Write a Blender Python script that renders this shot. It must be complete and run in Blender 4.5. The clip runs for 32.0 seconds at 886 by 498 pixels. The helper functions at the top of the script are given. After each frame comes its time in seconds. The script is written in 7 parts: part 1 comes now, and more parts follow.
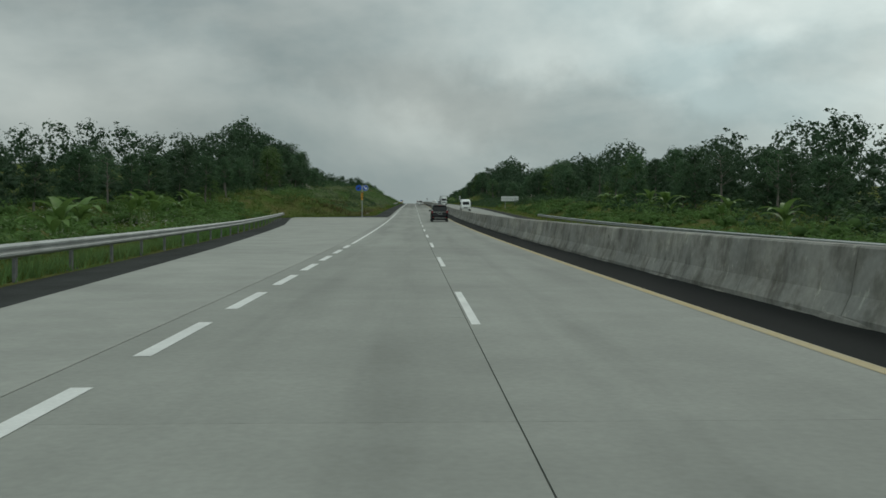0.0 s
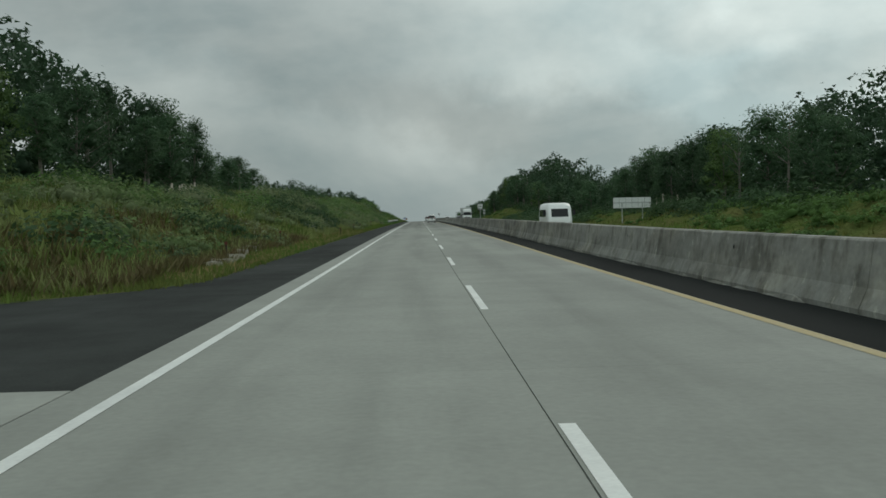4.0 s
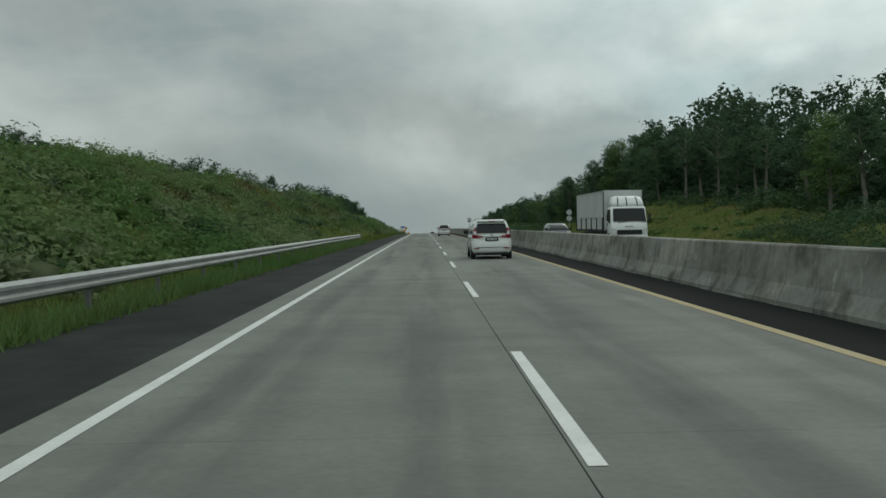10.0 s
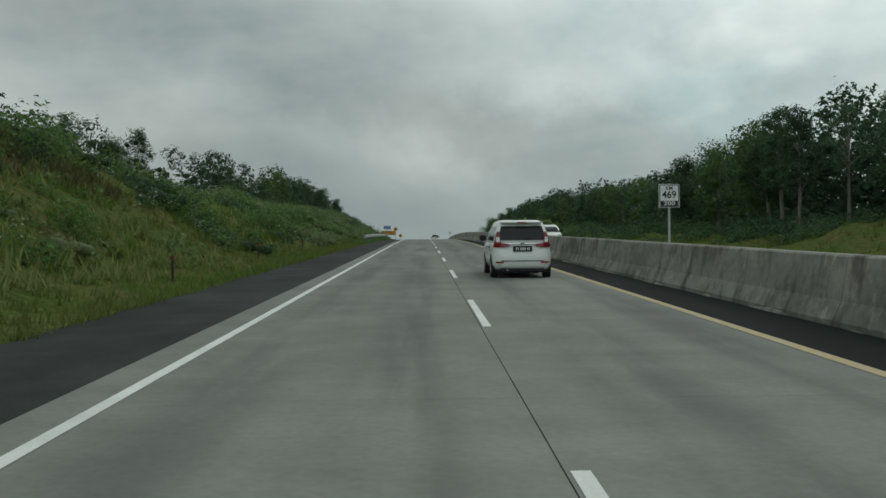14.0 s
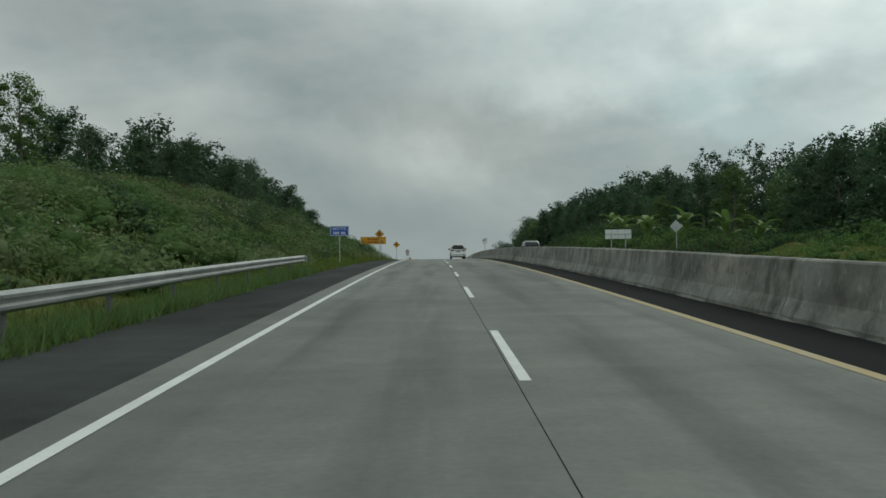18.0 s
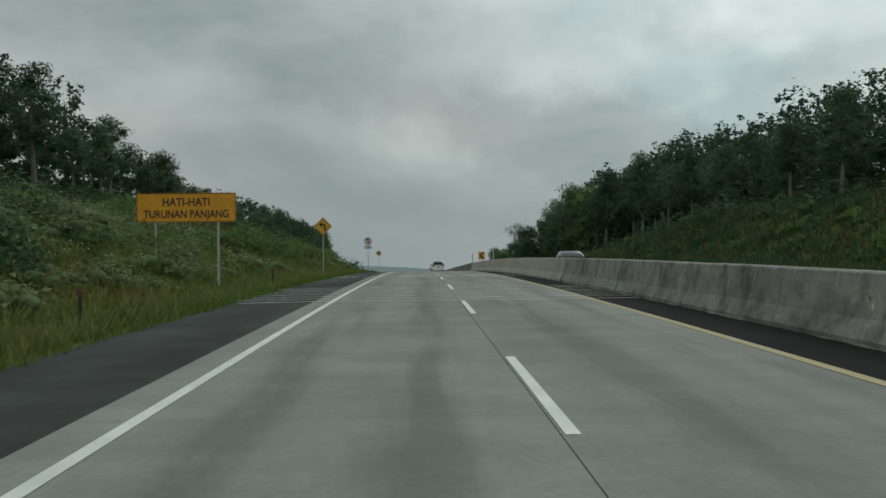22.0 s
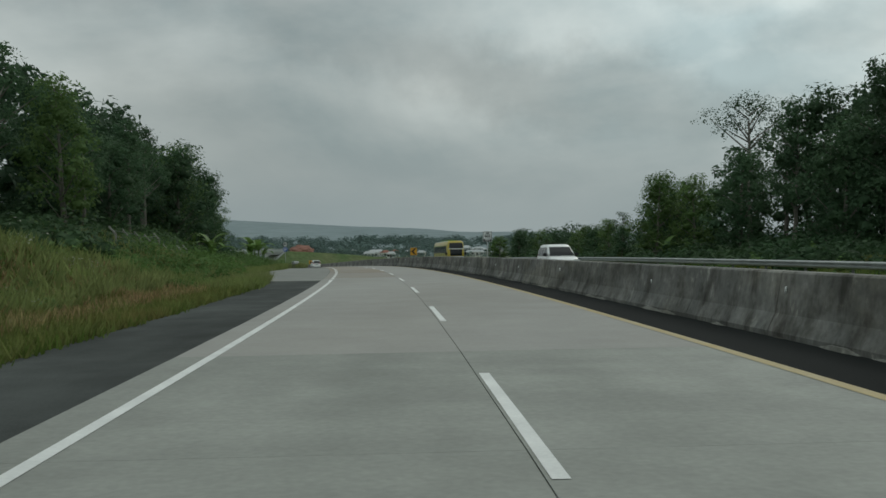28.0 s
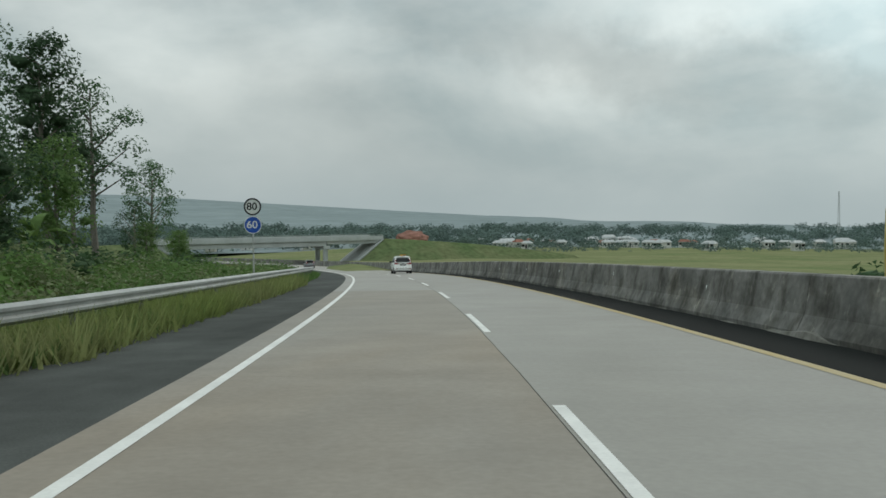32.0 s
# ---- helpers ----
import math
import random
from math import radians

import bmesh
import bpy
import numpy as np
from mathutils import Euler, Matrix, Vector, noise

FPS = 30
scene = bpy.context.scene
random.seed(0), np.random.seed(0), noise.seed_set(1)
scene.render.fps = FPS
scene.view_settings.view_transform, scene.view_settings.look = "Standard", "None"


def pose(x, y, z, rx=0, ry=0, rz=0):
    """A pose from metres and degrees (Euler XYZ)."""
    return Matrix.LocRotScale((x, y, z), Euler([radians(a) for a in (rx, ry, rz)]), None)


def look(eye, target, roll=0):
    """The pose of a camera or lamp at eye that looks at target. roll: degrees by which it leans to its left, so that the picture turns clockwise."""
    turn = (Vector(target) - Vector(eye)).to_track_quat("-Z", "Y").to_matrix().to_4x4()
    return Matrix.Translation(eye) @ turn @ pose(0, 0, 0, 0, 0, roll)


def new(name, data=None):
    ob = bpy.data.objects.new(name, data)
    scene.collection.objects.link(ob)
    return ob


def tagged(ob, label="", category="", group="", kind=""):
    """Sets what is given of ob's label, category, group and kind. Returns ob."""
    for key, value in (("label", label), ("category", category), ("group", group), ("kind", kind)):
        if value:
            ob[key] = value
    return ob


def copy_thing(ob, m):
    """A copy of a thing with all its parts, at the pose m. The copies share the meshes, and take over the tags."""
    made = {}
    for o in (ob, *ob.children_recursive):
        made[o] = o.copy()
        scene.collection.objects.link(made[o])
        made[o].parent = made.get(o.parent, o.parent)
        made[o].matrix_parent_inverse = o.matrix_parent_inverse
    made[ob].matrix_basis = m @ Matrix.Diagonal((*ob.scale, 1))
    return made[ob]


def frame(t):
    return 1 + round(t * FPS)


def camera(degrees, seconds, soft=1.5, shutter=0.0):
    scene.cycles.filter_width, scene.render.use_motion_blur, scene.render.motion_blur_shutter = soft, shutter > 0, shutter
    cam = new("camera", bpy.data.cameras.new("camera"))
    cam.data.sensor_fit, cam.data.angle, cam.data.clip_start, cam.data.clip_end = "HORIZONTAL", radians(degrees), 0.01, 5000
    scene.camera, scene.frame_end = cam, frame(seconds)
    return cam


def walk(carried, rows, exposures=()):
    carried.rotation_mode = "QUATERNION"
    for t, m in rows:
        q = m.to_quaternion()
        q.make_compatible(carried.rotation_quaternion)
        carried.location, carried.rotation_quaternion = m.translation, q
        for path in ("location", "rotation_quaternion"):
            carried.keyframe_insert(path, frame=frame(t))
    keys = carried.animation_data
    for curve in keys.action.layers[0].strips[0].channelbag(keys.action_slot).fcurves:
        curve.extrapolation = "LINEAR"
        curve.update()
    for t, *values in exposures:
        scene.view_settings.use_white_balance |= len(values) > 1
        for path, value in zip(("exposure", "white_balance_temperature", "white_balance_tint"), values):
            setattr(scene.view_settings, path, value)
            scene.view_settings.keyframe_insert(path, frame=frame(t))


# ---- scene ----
# The road's line: s is metres along the centre dashes, off metres to the right of them.
CURVE = [(-60, 0), (660, 0), (700, 0.00017), (740, 0.00065), (780, 0.00082), (820, 0.00112), (860, 0.00113), (920, 0.00144), (1000, 0.00141), (1250, 0.0014), (1400, 0)]
GRADE = [(-60, 0.0207), (60, 0.0374), (150, 0.0493), (250, 0.0463), (330, 0.046), (400, 0.0435), (460, 0.0432), (520, 0.0357), (570, 0.0232), (620, 0.0091),
         (670, -0.0056), (720, -0.0216), (770, -0.0336), (820, -0.0365), (880, -0.0459), (950, -0.0588), (1050, -0.046), (1250, -0.03), (1400, 0)]
EYE = 1.43
STEP = 1.0
S_ALL = np.arange(-60, 1400, STEP)


def _line(table):
    a = np.array(table)
    return np.interp(S_ALL, a[:, 0], a[:, 1])


R_TH = np.cumsum(_line(CURVE)) * STEP
R_X = -np.cumsum(np.sin(R_TH)) * STEP
R_Y = np.cumsum(np.cos(R_TH)) * STEP
R_Z = np.cumsum(_line(GRADE)) * STEP
for _a in (R_TH, R_X, R_Y, R_Z):
    _a -= np.interp(0, S_ALL, _a)


def at(s, table):
    return np.interp(s, S_ALL, table)


def place(s, off, h=0.0):
    """The world place of a point off the centre dashes, h above the road; arrays go too."""
    th = at(s, R_TH)
    return at(s, R_X) + off * np.cos(th), at(s, R_Y) + off * np.sin(th), at(s, R_Z) + h


def heading(s):
    return float(math.degrees(at(s, R_TH)))


def slope(s):
    return float(math.degrees(math.atan((at(s + 1, R_Z) - at(s - 1, R_Z)) / 2)))


def stand(s, off, h=0.0, turn=0.0, tilt=False):
    """A pose on the road: local y runs along it, local x to its right; tilt leans it with the grade."""
    x, y, z = place(s, off, h)
    m = pose(float(x), float(y), float(z), 0, 0, heading(s))
    if tilt:
        m = m @ pose(0, 0, 0, slope(s), 0, 0)
    return m @ pose(0, 0, 0, 0, 0, turn)


# ---- camera ----
cam = camera(50.3, 32.0, soft=1.6, shutter=0.0)
# seconds, metres along, metres off the dashes, heading from the road's, pitch, roll
DRIVE = [
    (0, 0.03, -0.84, -1.83, -0.43, 0.02), (1, 29.09, -0.86, -1.77, -0.32, 0.26), (2, 57.9, -1.06, -1.63, 0.1, 0.93),
    (3, 86.4, -1.04, -1.5, 0.42, 1.25), (4, 114.7, -1.0, -1.4, 0.68, 1.42),
    (5, 142.91, -0.96, -1.34, 0.81, 1.48), (6, 170.5, -1.13, -1.76, 0.79, 1.15), (7, 198.23, -1.12, -1.58, 0.61, 0.97),
    (8, 225.2, -1.04, -1.65, 0.6, 1.25), (9, 252.38, -1.16, -1.86, 0.99, 0.59), (10, 279.61, -1.02, -1.09, 1.18, 1.0),
    (11, 306.81, -1.04, -1.68, 0.93, 0.44), (12, 334.1, -0.89, -1.88, 0.68, 0.82), (13, 361.28, -0.91, -1.73, 0.93, 0.9),
    (14, 388.63, -0.93, -1.18, 1.18, 0.42), (15, 416.0, -0.92, -0.85, 1.45, 0.45), (16, 443.3, -0.9, -0.55, 1.66, 0.5),
    (17, 470.44, -0.89, -0.4, 1.72, 0.55), (18, 496.84, -0.91, -0.53, 1.42, 0.71), (19, 524.04, -1.02, -1.18, 1.22, 0.8),
    (20, 550.36, -1.03, -1.45, 1.02, 0.76), (21, 576.89, -1.15, -1.55, 0.76, 0.7), (22, 603.11, -1.16, -1.42, 0.48, 0.69),
    (23, 629.64, -1.18, -0.98, 0.54, 0.76), (24, 655.46, -1.1, -1.41, -0.19, 0.86), (25, 682.01, -1.05, -1.44, -0.95, 0.96),
    (26, 708.2, -1.03, -1.9, -1.45, 0.9), (27, 734.3, -1.01, -2.4, -1.76, 0.8),
    (28, 760.44, -1.01, -2.64, -1.88, 0.74), (29, 787.48, -1.0, -2.15, -1.84, 1.1), (30, 813.68, -1.11, -1.76, -2.01, 1.64),
    (31, 840.05, -1.17, -1.42, -2.17, 1.59), (32, 866.57, -1.28, -1.09, -2.42, 0.54)]
PATH = []
for _t, _s, _o, _yaw, _pitch, _roll in DRIVE:
    _x, _y, _z = place(_s, _o, EYE)
    PATH.append((_t, pose(float(_x), float(_y), float(_z), 90 + _pitch, _roll, heading(_s) + _yaw)))
walk(cam, PATH, exposures=((0, 0.0, 6620, 10), (20, 0.0, 6620, 10.5), (22, 0.0, 6600, 11.5), (25, 0.02, 6600, 12.2), (28, 0.0, 6580, 12.5), (30, 0.2, 6580, 12.5), (32, 0.46, 6600, 13.5)))

# ---- sky and sun ----
world = bpy.data.worlds.new("overcast_sky")
scene.world = world
world.use_nodes = True
wt = world.node_tree
wt.nodes.clear()


def wnode(kind, **inputs):
    n = wt.nodes.new(kind)
    for key, value in inputs.items():
        n.inputs[key].default_value = value
    return n


sky = wt.nodes.new("ShaderNodeTexSky")
sky.sky_type = "NISHITA"
sky.sun_disc = False
sky.sun_elevation = radians(48)
sky.sun_rotation = radians(35)
sky.air_density, sky.dust_density = 1.5, 4.0
dirn = wt.nodes.new("ShaderNodeTexCoord")
sep = wt.nodes.new("ShaderNodeSeparateXYZ")
wt.links.new(dirn.outputs["Generated"], sep.inputs[0])
squash = wt.nodes.new("ShaderNodeMapping")
squash.inputs["Rotation"].default_value = (0.0, radians(11), 0.0)
squash.inputs["Scale"].default_value = (2.3, 1.2, 4.6)
squash.inputs["Location"].default_value = (3.1, 0.7, 0.2)
wt.links.new(dirn.outputs["Generated"], squash.inputs["Vector"])
puffs = wnode("ShaderNodeTexNoise", Scale=1.5, Detail=6.0, Roughness=0.52, Distortion=0.15)
wt.links.new(squash.outputs[0], puffs.inputs["Vector"])
cloud = wt.nodes.new("ShaderNodeValToRGB")
cloud.color_ramp.elements[0].position, cloud.color_ramp.elements[0].color = 0.36, (0.245, 0.318, 0.326, 1)
cloud.color_ramp.elements[1].position, cloud.color_ramp.elements[1].color = 0.66, (0.46, 0.525, 0.51, 1)
_e = cloud.color_ramp.elements.new(0.5)
_e.color = (0.355, 0.42, 0.415, 1)
wt.links.new(puffs.outputs["Fac"], cloud.inputs["Fac"])
# the cover is thinner, and so brighter, ahead to the right and towards the zenith
glow = wt.nodes.new("ShaderNodeVectorMath")
glow.operation = "DOT_PRODUCT"
glow.inputs[1].default_value = Vector((0.46, 0.68, 0.57)).normalized()
wt.links.new(dirn.outputs["Generated"], glow.inputs[0])
gain = wt.nodes.new("ShaderNodeMapRange")
gain.inputs["From Min"].default_value, gain.inputs["From Max"].default_value = 0.62, 1.0
gain.inputs["To Min"].default_value, gain.inputs["To Max"].default_value = 0.88, 1.75
wt.links.new(glow.outputs["Value"], gain.inputs["Value"])
bright = wt.nodes.new("ShaderNodeVectorMath")
bright.operation = "SCALE"
wt.links.new(cloud.outputs["Color"], bright.inputs[0])
wt.links.new(gain.outputs["Result"], bright.inputs["Scale"])
# banks of cloud: soft masses that lighten or darken the cover, their edges frayed by noise
fray = wnode("ShaderNodeTexNoise", Scale=9.0, Detail=5.0, Roughness=0.6)
wt.links.new(dirn.outputs["Generated"], fray.inputs["Vector"])
shift = wt.nodes.new("ShaderNodeVectorMath")
shift.operation = "MULTIPLY_ADD"
shift.inputs[1].default_value = (0.22, 0.0, 0.11)
wt.links.new(fray.outputs["Color"], shift.inputs[0])
centred = wt.nodes.new("ShaderNodeVectorMath")
centred.operation = "SUBTRACT"
centred.inputs[1].default_value = (0.11, 0.0, 0.055)
wt.links.new(dirn.outputs["Generated"], centred.inputs[0])
wt.links.new(centred.outputs[0], shift.inputs[2])
cover = None
# azimuth and elevation (as slopes), width, height, lean in degrees, gain
for _az, _el, _w, _h, _lean, _g in ((0.23, 0.215, 0.24, 0.10, 8, 0.20), (0.47, 0.25, 0.20, 0.07, 0, 0.14), (-0.01, 0.225, 0.26, 0.07, 6, -0.16), (0.155, 0.132, 0.20, 0.040, 10, -0.30),
                                    (0.45, 0.205, 0.09, 0.03, -6, -0.24), (0.33, 0.25, 0.10, 0.022, 4, -0.20), (-0.36, 0.18, 0.18, 0.06, 6, 0.16), (-0.24, 0.135, 0.19, 0.035, 5, -0.06),
                                    (0.02, 0.045, 0.2, 0.035, 0, -0.06), (0.33, 0.11, 0.2, 0.03, 6, 0.06), (-0.6, 0.22, 0.22, 0.07, 0, 0.05), (-0.62, 0.11, 0.2, 0.04, 3, 0.10)):
    _m = wt.nodes.new("ShaderNodeMapping")
    _m.vector_type = "TEXTURE"
    _k = math.sqrt(1 + _az * _az + _el * _el)
    _m.inputs["Location"].default_value = (_az / _k, 1 / _k, _el / _k)
    _m.inputs["Rotation"].default_value = (0, radians(_lean), 0)
    _m.inputs["Scale"].default_value = (_w, 0.6, _h)
    wt.links.new(shift.outputs[0], _m.inputs["Vector"])
    _d = wt.nodes.new("ShaderNodeVectorMath")
    _d.operation = "LENGTH"
    wt.links.new(_m.outputs[0], _d.inputs[0])
    _r = wt.nodes.new("ShaderNodeMapRange")
    _r.interpolation_type = "SMOOTHSTEP"
    _r.inputs["From Min"].default_value, _r.inputs["From Max"].default_value = 0.25, 1.5
    _r.inputs["To Min"].default_value, _r.inputs["To Max"].default_value = _g, 0.0
    wt.links.new(_d.outputs["Value"], _r.inputs["Value"])
    _s = wt.nodes.new("ShaderNodeMath")
    _s.operation = "ADD"
    _s.inputs[0].default_value = 1.0
    if cover is not None:
        wt.links.new(cover, _s.inputs[0])
    wt.links.new(_r.outputs["Result"], _s.inputs[1])
    cover = _s.outputs[0]
# the cover is thin and bright behind the camera too, high over the road
behind = wt.nodes.new("ShaderNodeVectorMath")
behind.operation = "DOT_PRODUCT"
behind.inputs[1].default_value = Vector((-0.15, -0.83, 0.54)).normalized()
wt.links.new(dirn.outputs["Generated"], behind.inputs[0])
back_gain = wt.nodes.new("ShaderNodeMapRange")
back_gain.interpolation_type = "SMOOTHSTEP"
back_gain.inputs["From Min"].default_value, back_gain.inputs["From Max"].default_value = 0.2, 0.95
back_gain.inputs["To Min"].default_value, back_gain.inputs["To Max"].default_value = 0.0, 1.15
wt.links.new(behind.outputs["Value"], back_gain.inputs["Value"])
_s = wt.nodes.new("ShaderNodeMath")
_s.operation = "ADD"
wt.links.new(cover, _s.inputs[0])
wt.links.new(back_gain.outputs["Result"], _s.inputs[1])
cover = _s.outputs[0]
banked = wt.nodes.new("ShaderNodeVectorMath")
banked.operation = "SCALE"
wt.links.new(bright.outputs[0], banked.inputs[0])
wt.links.new(cover, banked.inputs["Scale"])
# low haze evens out the clouds towards the horizon
low = wt.nodes.new("ShaderNodeMapRange")
low.inputs["From Min"].default_value, low.inputs["From Max"].default_value = 0.0, 0.13
low.inputs["To Min"].default_value, low.inputs["To Max"].default_value = 0.85, 0.0
wt.links.new(sep.outputs["Z"], low.inputs["Value"])
haze = wt.nodes.new("ShaderNodeMixRGB")
haze.inputs["Color2"].default_value = (0.29, 0.355, 0.36, 1)
wt.links.new(low.outputs["Result"], haze.inputs["Fac"])
wt.links.new(banked.outputs[0], haze.inputs["Color1"])
bg_cloud = wnode("ShaderNodeBackground", Strength=1.0)
wt.links.new(haze.outputs[0], bg_cloud.inputs["Color"])
bg_sky = wnode("ShaderNodeBackground", Strength=0.06)
wt.links.new(sky.outputs[0], bg_sky.inputs["Color"])
both = wnode("ShaderNodeMixShader", Fac=0.93)
wt.links.new(bg_sky.outputs[0], both.inputs[1])
wt.links.new(bg_cloud.outputs[0], both.inputs[2])
wout = wt.nodes.new("ShaderNodeOutputWorld")
wt.links.new(both.outputs[0], wout.inputs["Surface"])

sun = new("sun", bpy.data.lights.new("sun", "SUN"))
sun.data.energy, sun.data.angle, sun.data.color = 0.5, radians(25), (1.0, 0.96, 0.9)
sun.matrix_world = look((0, 0, 100), (-46, -68, 30))

# ---- materials ----


def material(name, base, rough=0.8, metal=0.0, spec=0.3, scale=1.0, spread=0.25, fine=12.0, bump=0.0, second=None, streak=None,
             by_object=0.0, by_island=0.0, coat=0.0, leaf=0.0, relief=0.02):
    """A surface with grain at two scales. second: another colour for patches; streak: stretch of the coarse pattern along x, y, z."""
    m = bpy.data.materials.new(name)
    m.use_nodes = True
    t = m.node_tree
    b = t.nodes["Principled BSDF"]
    b.inputs["Roughness"].default_value, b.inputs["Metallic"].default_value = rough, metal
    b.inputs["Specular IOR Level"].default_value = spec
    b.inputs["Coat Weight"].default_value = coat
    co = t.nodes.new("ShaderNodeTexCoord")
    mp = t.nodes.new("ShaderNodeMapping")
    mp.inputs["Scale"].default_value = streak or (1, 1, 1)
    t.links.new(co.outputs["Object"], mp.inputs["Vector"])
    n1 = t.nodes.new("ShaderNodeTexNoise")
    n1.inputs["Scale"].default_value, n1.inputs["Detail"].default_value = scale, 4
    t.links.new(mp.outputs[0], n1.inputs["Vector"])
    n2 = t.nodes.new("ShaderNodeTexNoise")
    n2.inputs["Scale"].default_value, n2.inputs["Detail"].default_value = fine, 3
    t.links.new(co.outputs["Object"], n2.inputs["Vector"])
    r1 = t.nodes.new("ShaderNodeMapRange")
    r1.inputs["From Min"].default_value, r1.inputs["From Max"].default_value = 0.3, 0.7
    t.links.new(n1.outputs["Fac"], r1.inputs["Value"])
    mix = t.nodes.new("ShaderNodeMixRGB")
    other = second or tuple(min(1, c * (1 + spread)) for c in base)
    first = base if second else tuple(c * (1 - spread) for c in base)
    mix.inputs["Color1"].default_value, mix.inputs["Color2"].default_value = (*first, 1), (*other, 1)
    t.links.new(r1.outputs["Result"], mix.inputs["Fac"])
    shade = t.nodes.new("ShaderNodeMapRange")
    shade.inputs["From Min"].default_value, shade.inputs["From Max"].default_value = 0.2, 0.8
    shade.inputs["To Min"].default_value, shade.inputs["To Max"].default_value = 1 - spread * 0.8, 1 + spread * 0.8
    t.links.new(n2.outputs["Fac"], shade.inputs["Value"])
    level = shade.outputs["Result"]
    for amount, kind, socket in ((by_object, "ShaderNodeObjectInfo", "Random"), (by_island, "ShaderNodeNewGeometry", "Random Per Island")):
        if amount:
            src = t.nodes.new(kind)
            rg = t.nodes.new("ShaderNodeMapRange")
            rg.inputs["To Min"].default_value, rg.inputs["To Max"].default_value = 1 - amount, 1 + amount
            t.links.new(src.outputs[socket], rg.inputs["Value"])
            mu = t.nodes.new("ShaderNodeMath")
            mu.operation = "MULTIPLY"
            t.links.new(level, mu.inputs[0])
            t.links.new(rg.outputs["Result"], mu.inputs[1])
            level = mu.outputs[0]
    out = t.nodes.new("ShaderNodeVectorMath")
    out.operation = "SCALE"
    t.links.new(mix.outputs[0], out.inputs[0])
    t.links.new(level, out.inputs["Scale"])
    t.links.new(out.outputs[0], b.inputs["Base Color"])
    if bump:
        bp = t.nodes.new("ShaderNodeBump")
        bp.inputs["Strength"].default_value, bp.inputs["Distance"].default_value = bump, relief
        t.links.new(n2.outputs["Fac"], bp.inputs["Height"])
        t.links.new(bp.outputs[0], b.inputs["Normal"])
    if leaf:
        tr = t.nodes.new("ShaderNodeBsdfTranslucent")
        t.links.new(out.outputs[0], tr.inputs["Color"])
        ms = t.nodes.new("ShaderNodeMixShader")
        ms.inputs["Fac"].default_value = leaf
        t.links.new(b.outputs[0], ms.inputs[1])
        t.links.new(tr.outputs[0], ms.inputs[2])
        t.links.new(ms.outputs[0], t.nodes["Material Output"].inputs["Surface"])
    return m


def glass(name, base, rough=0.05):
    m = bpy.data.materials.new(name)
    m.use_nodes = True
    b = m.node_tree.nodes["Principled BSDF"]
    b.inputs["Base Color"].default_value = (*base, 1)
    b.inputs["Roughness"].default_value = rough
    b.inputs["Specular IOR Level"].default_value = 0.3
    return m


M_SLAB = material("road_concrete", (0.301, 0.3096, 0.2804), rough=0.85, spec=0.2, scale=0.35, spread=0.1, fine=14, bump=0.0, streak=(1.0, 0.16, 1), by_object=0.025)
M_SLAB_RAMP = material("ramp_concrete", (0.3354, 0.344, 0.3113), rough=0.82, scale=0.5, spread=0.1, fine=9, bump=0.12, by_object=0.025)
M_SLAB_DARK = material("dark_road_concrete", (0.1763, 0.1823, 0.1643), rough=0.85, spec=0.2, scale=0.3, spread=0.13, fine=14, bump=0.0, streak=(1.6, 0.09, 1), second=(0.2365, 0.2425, 0.2193), by_object=0.025)


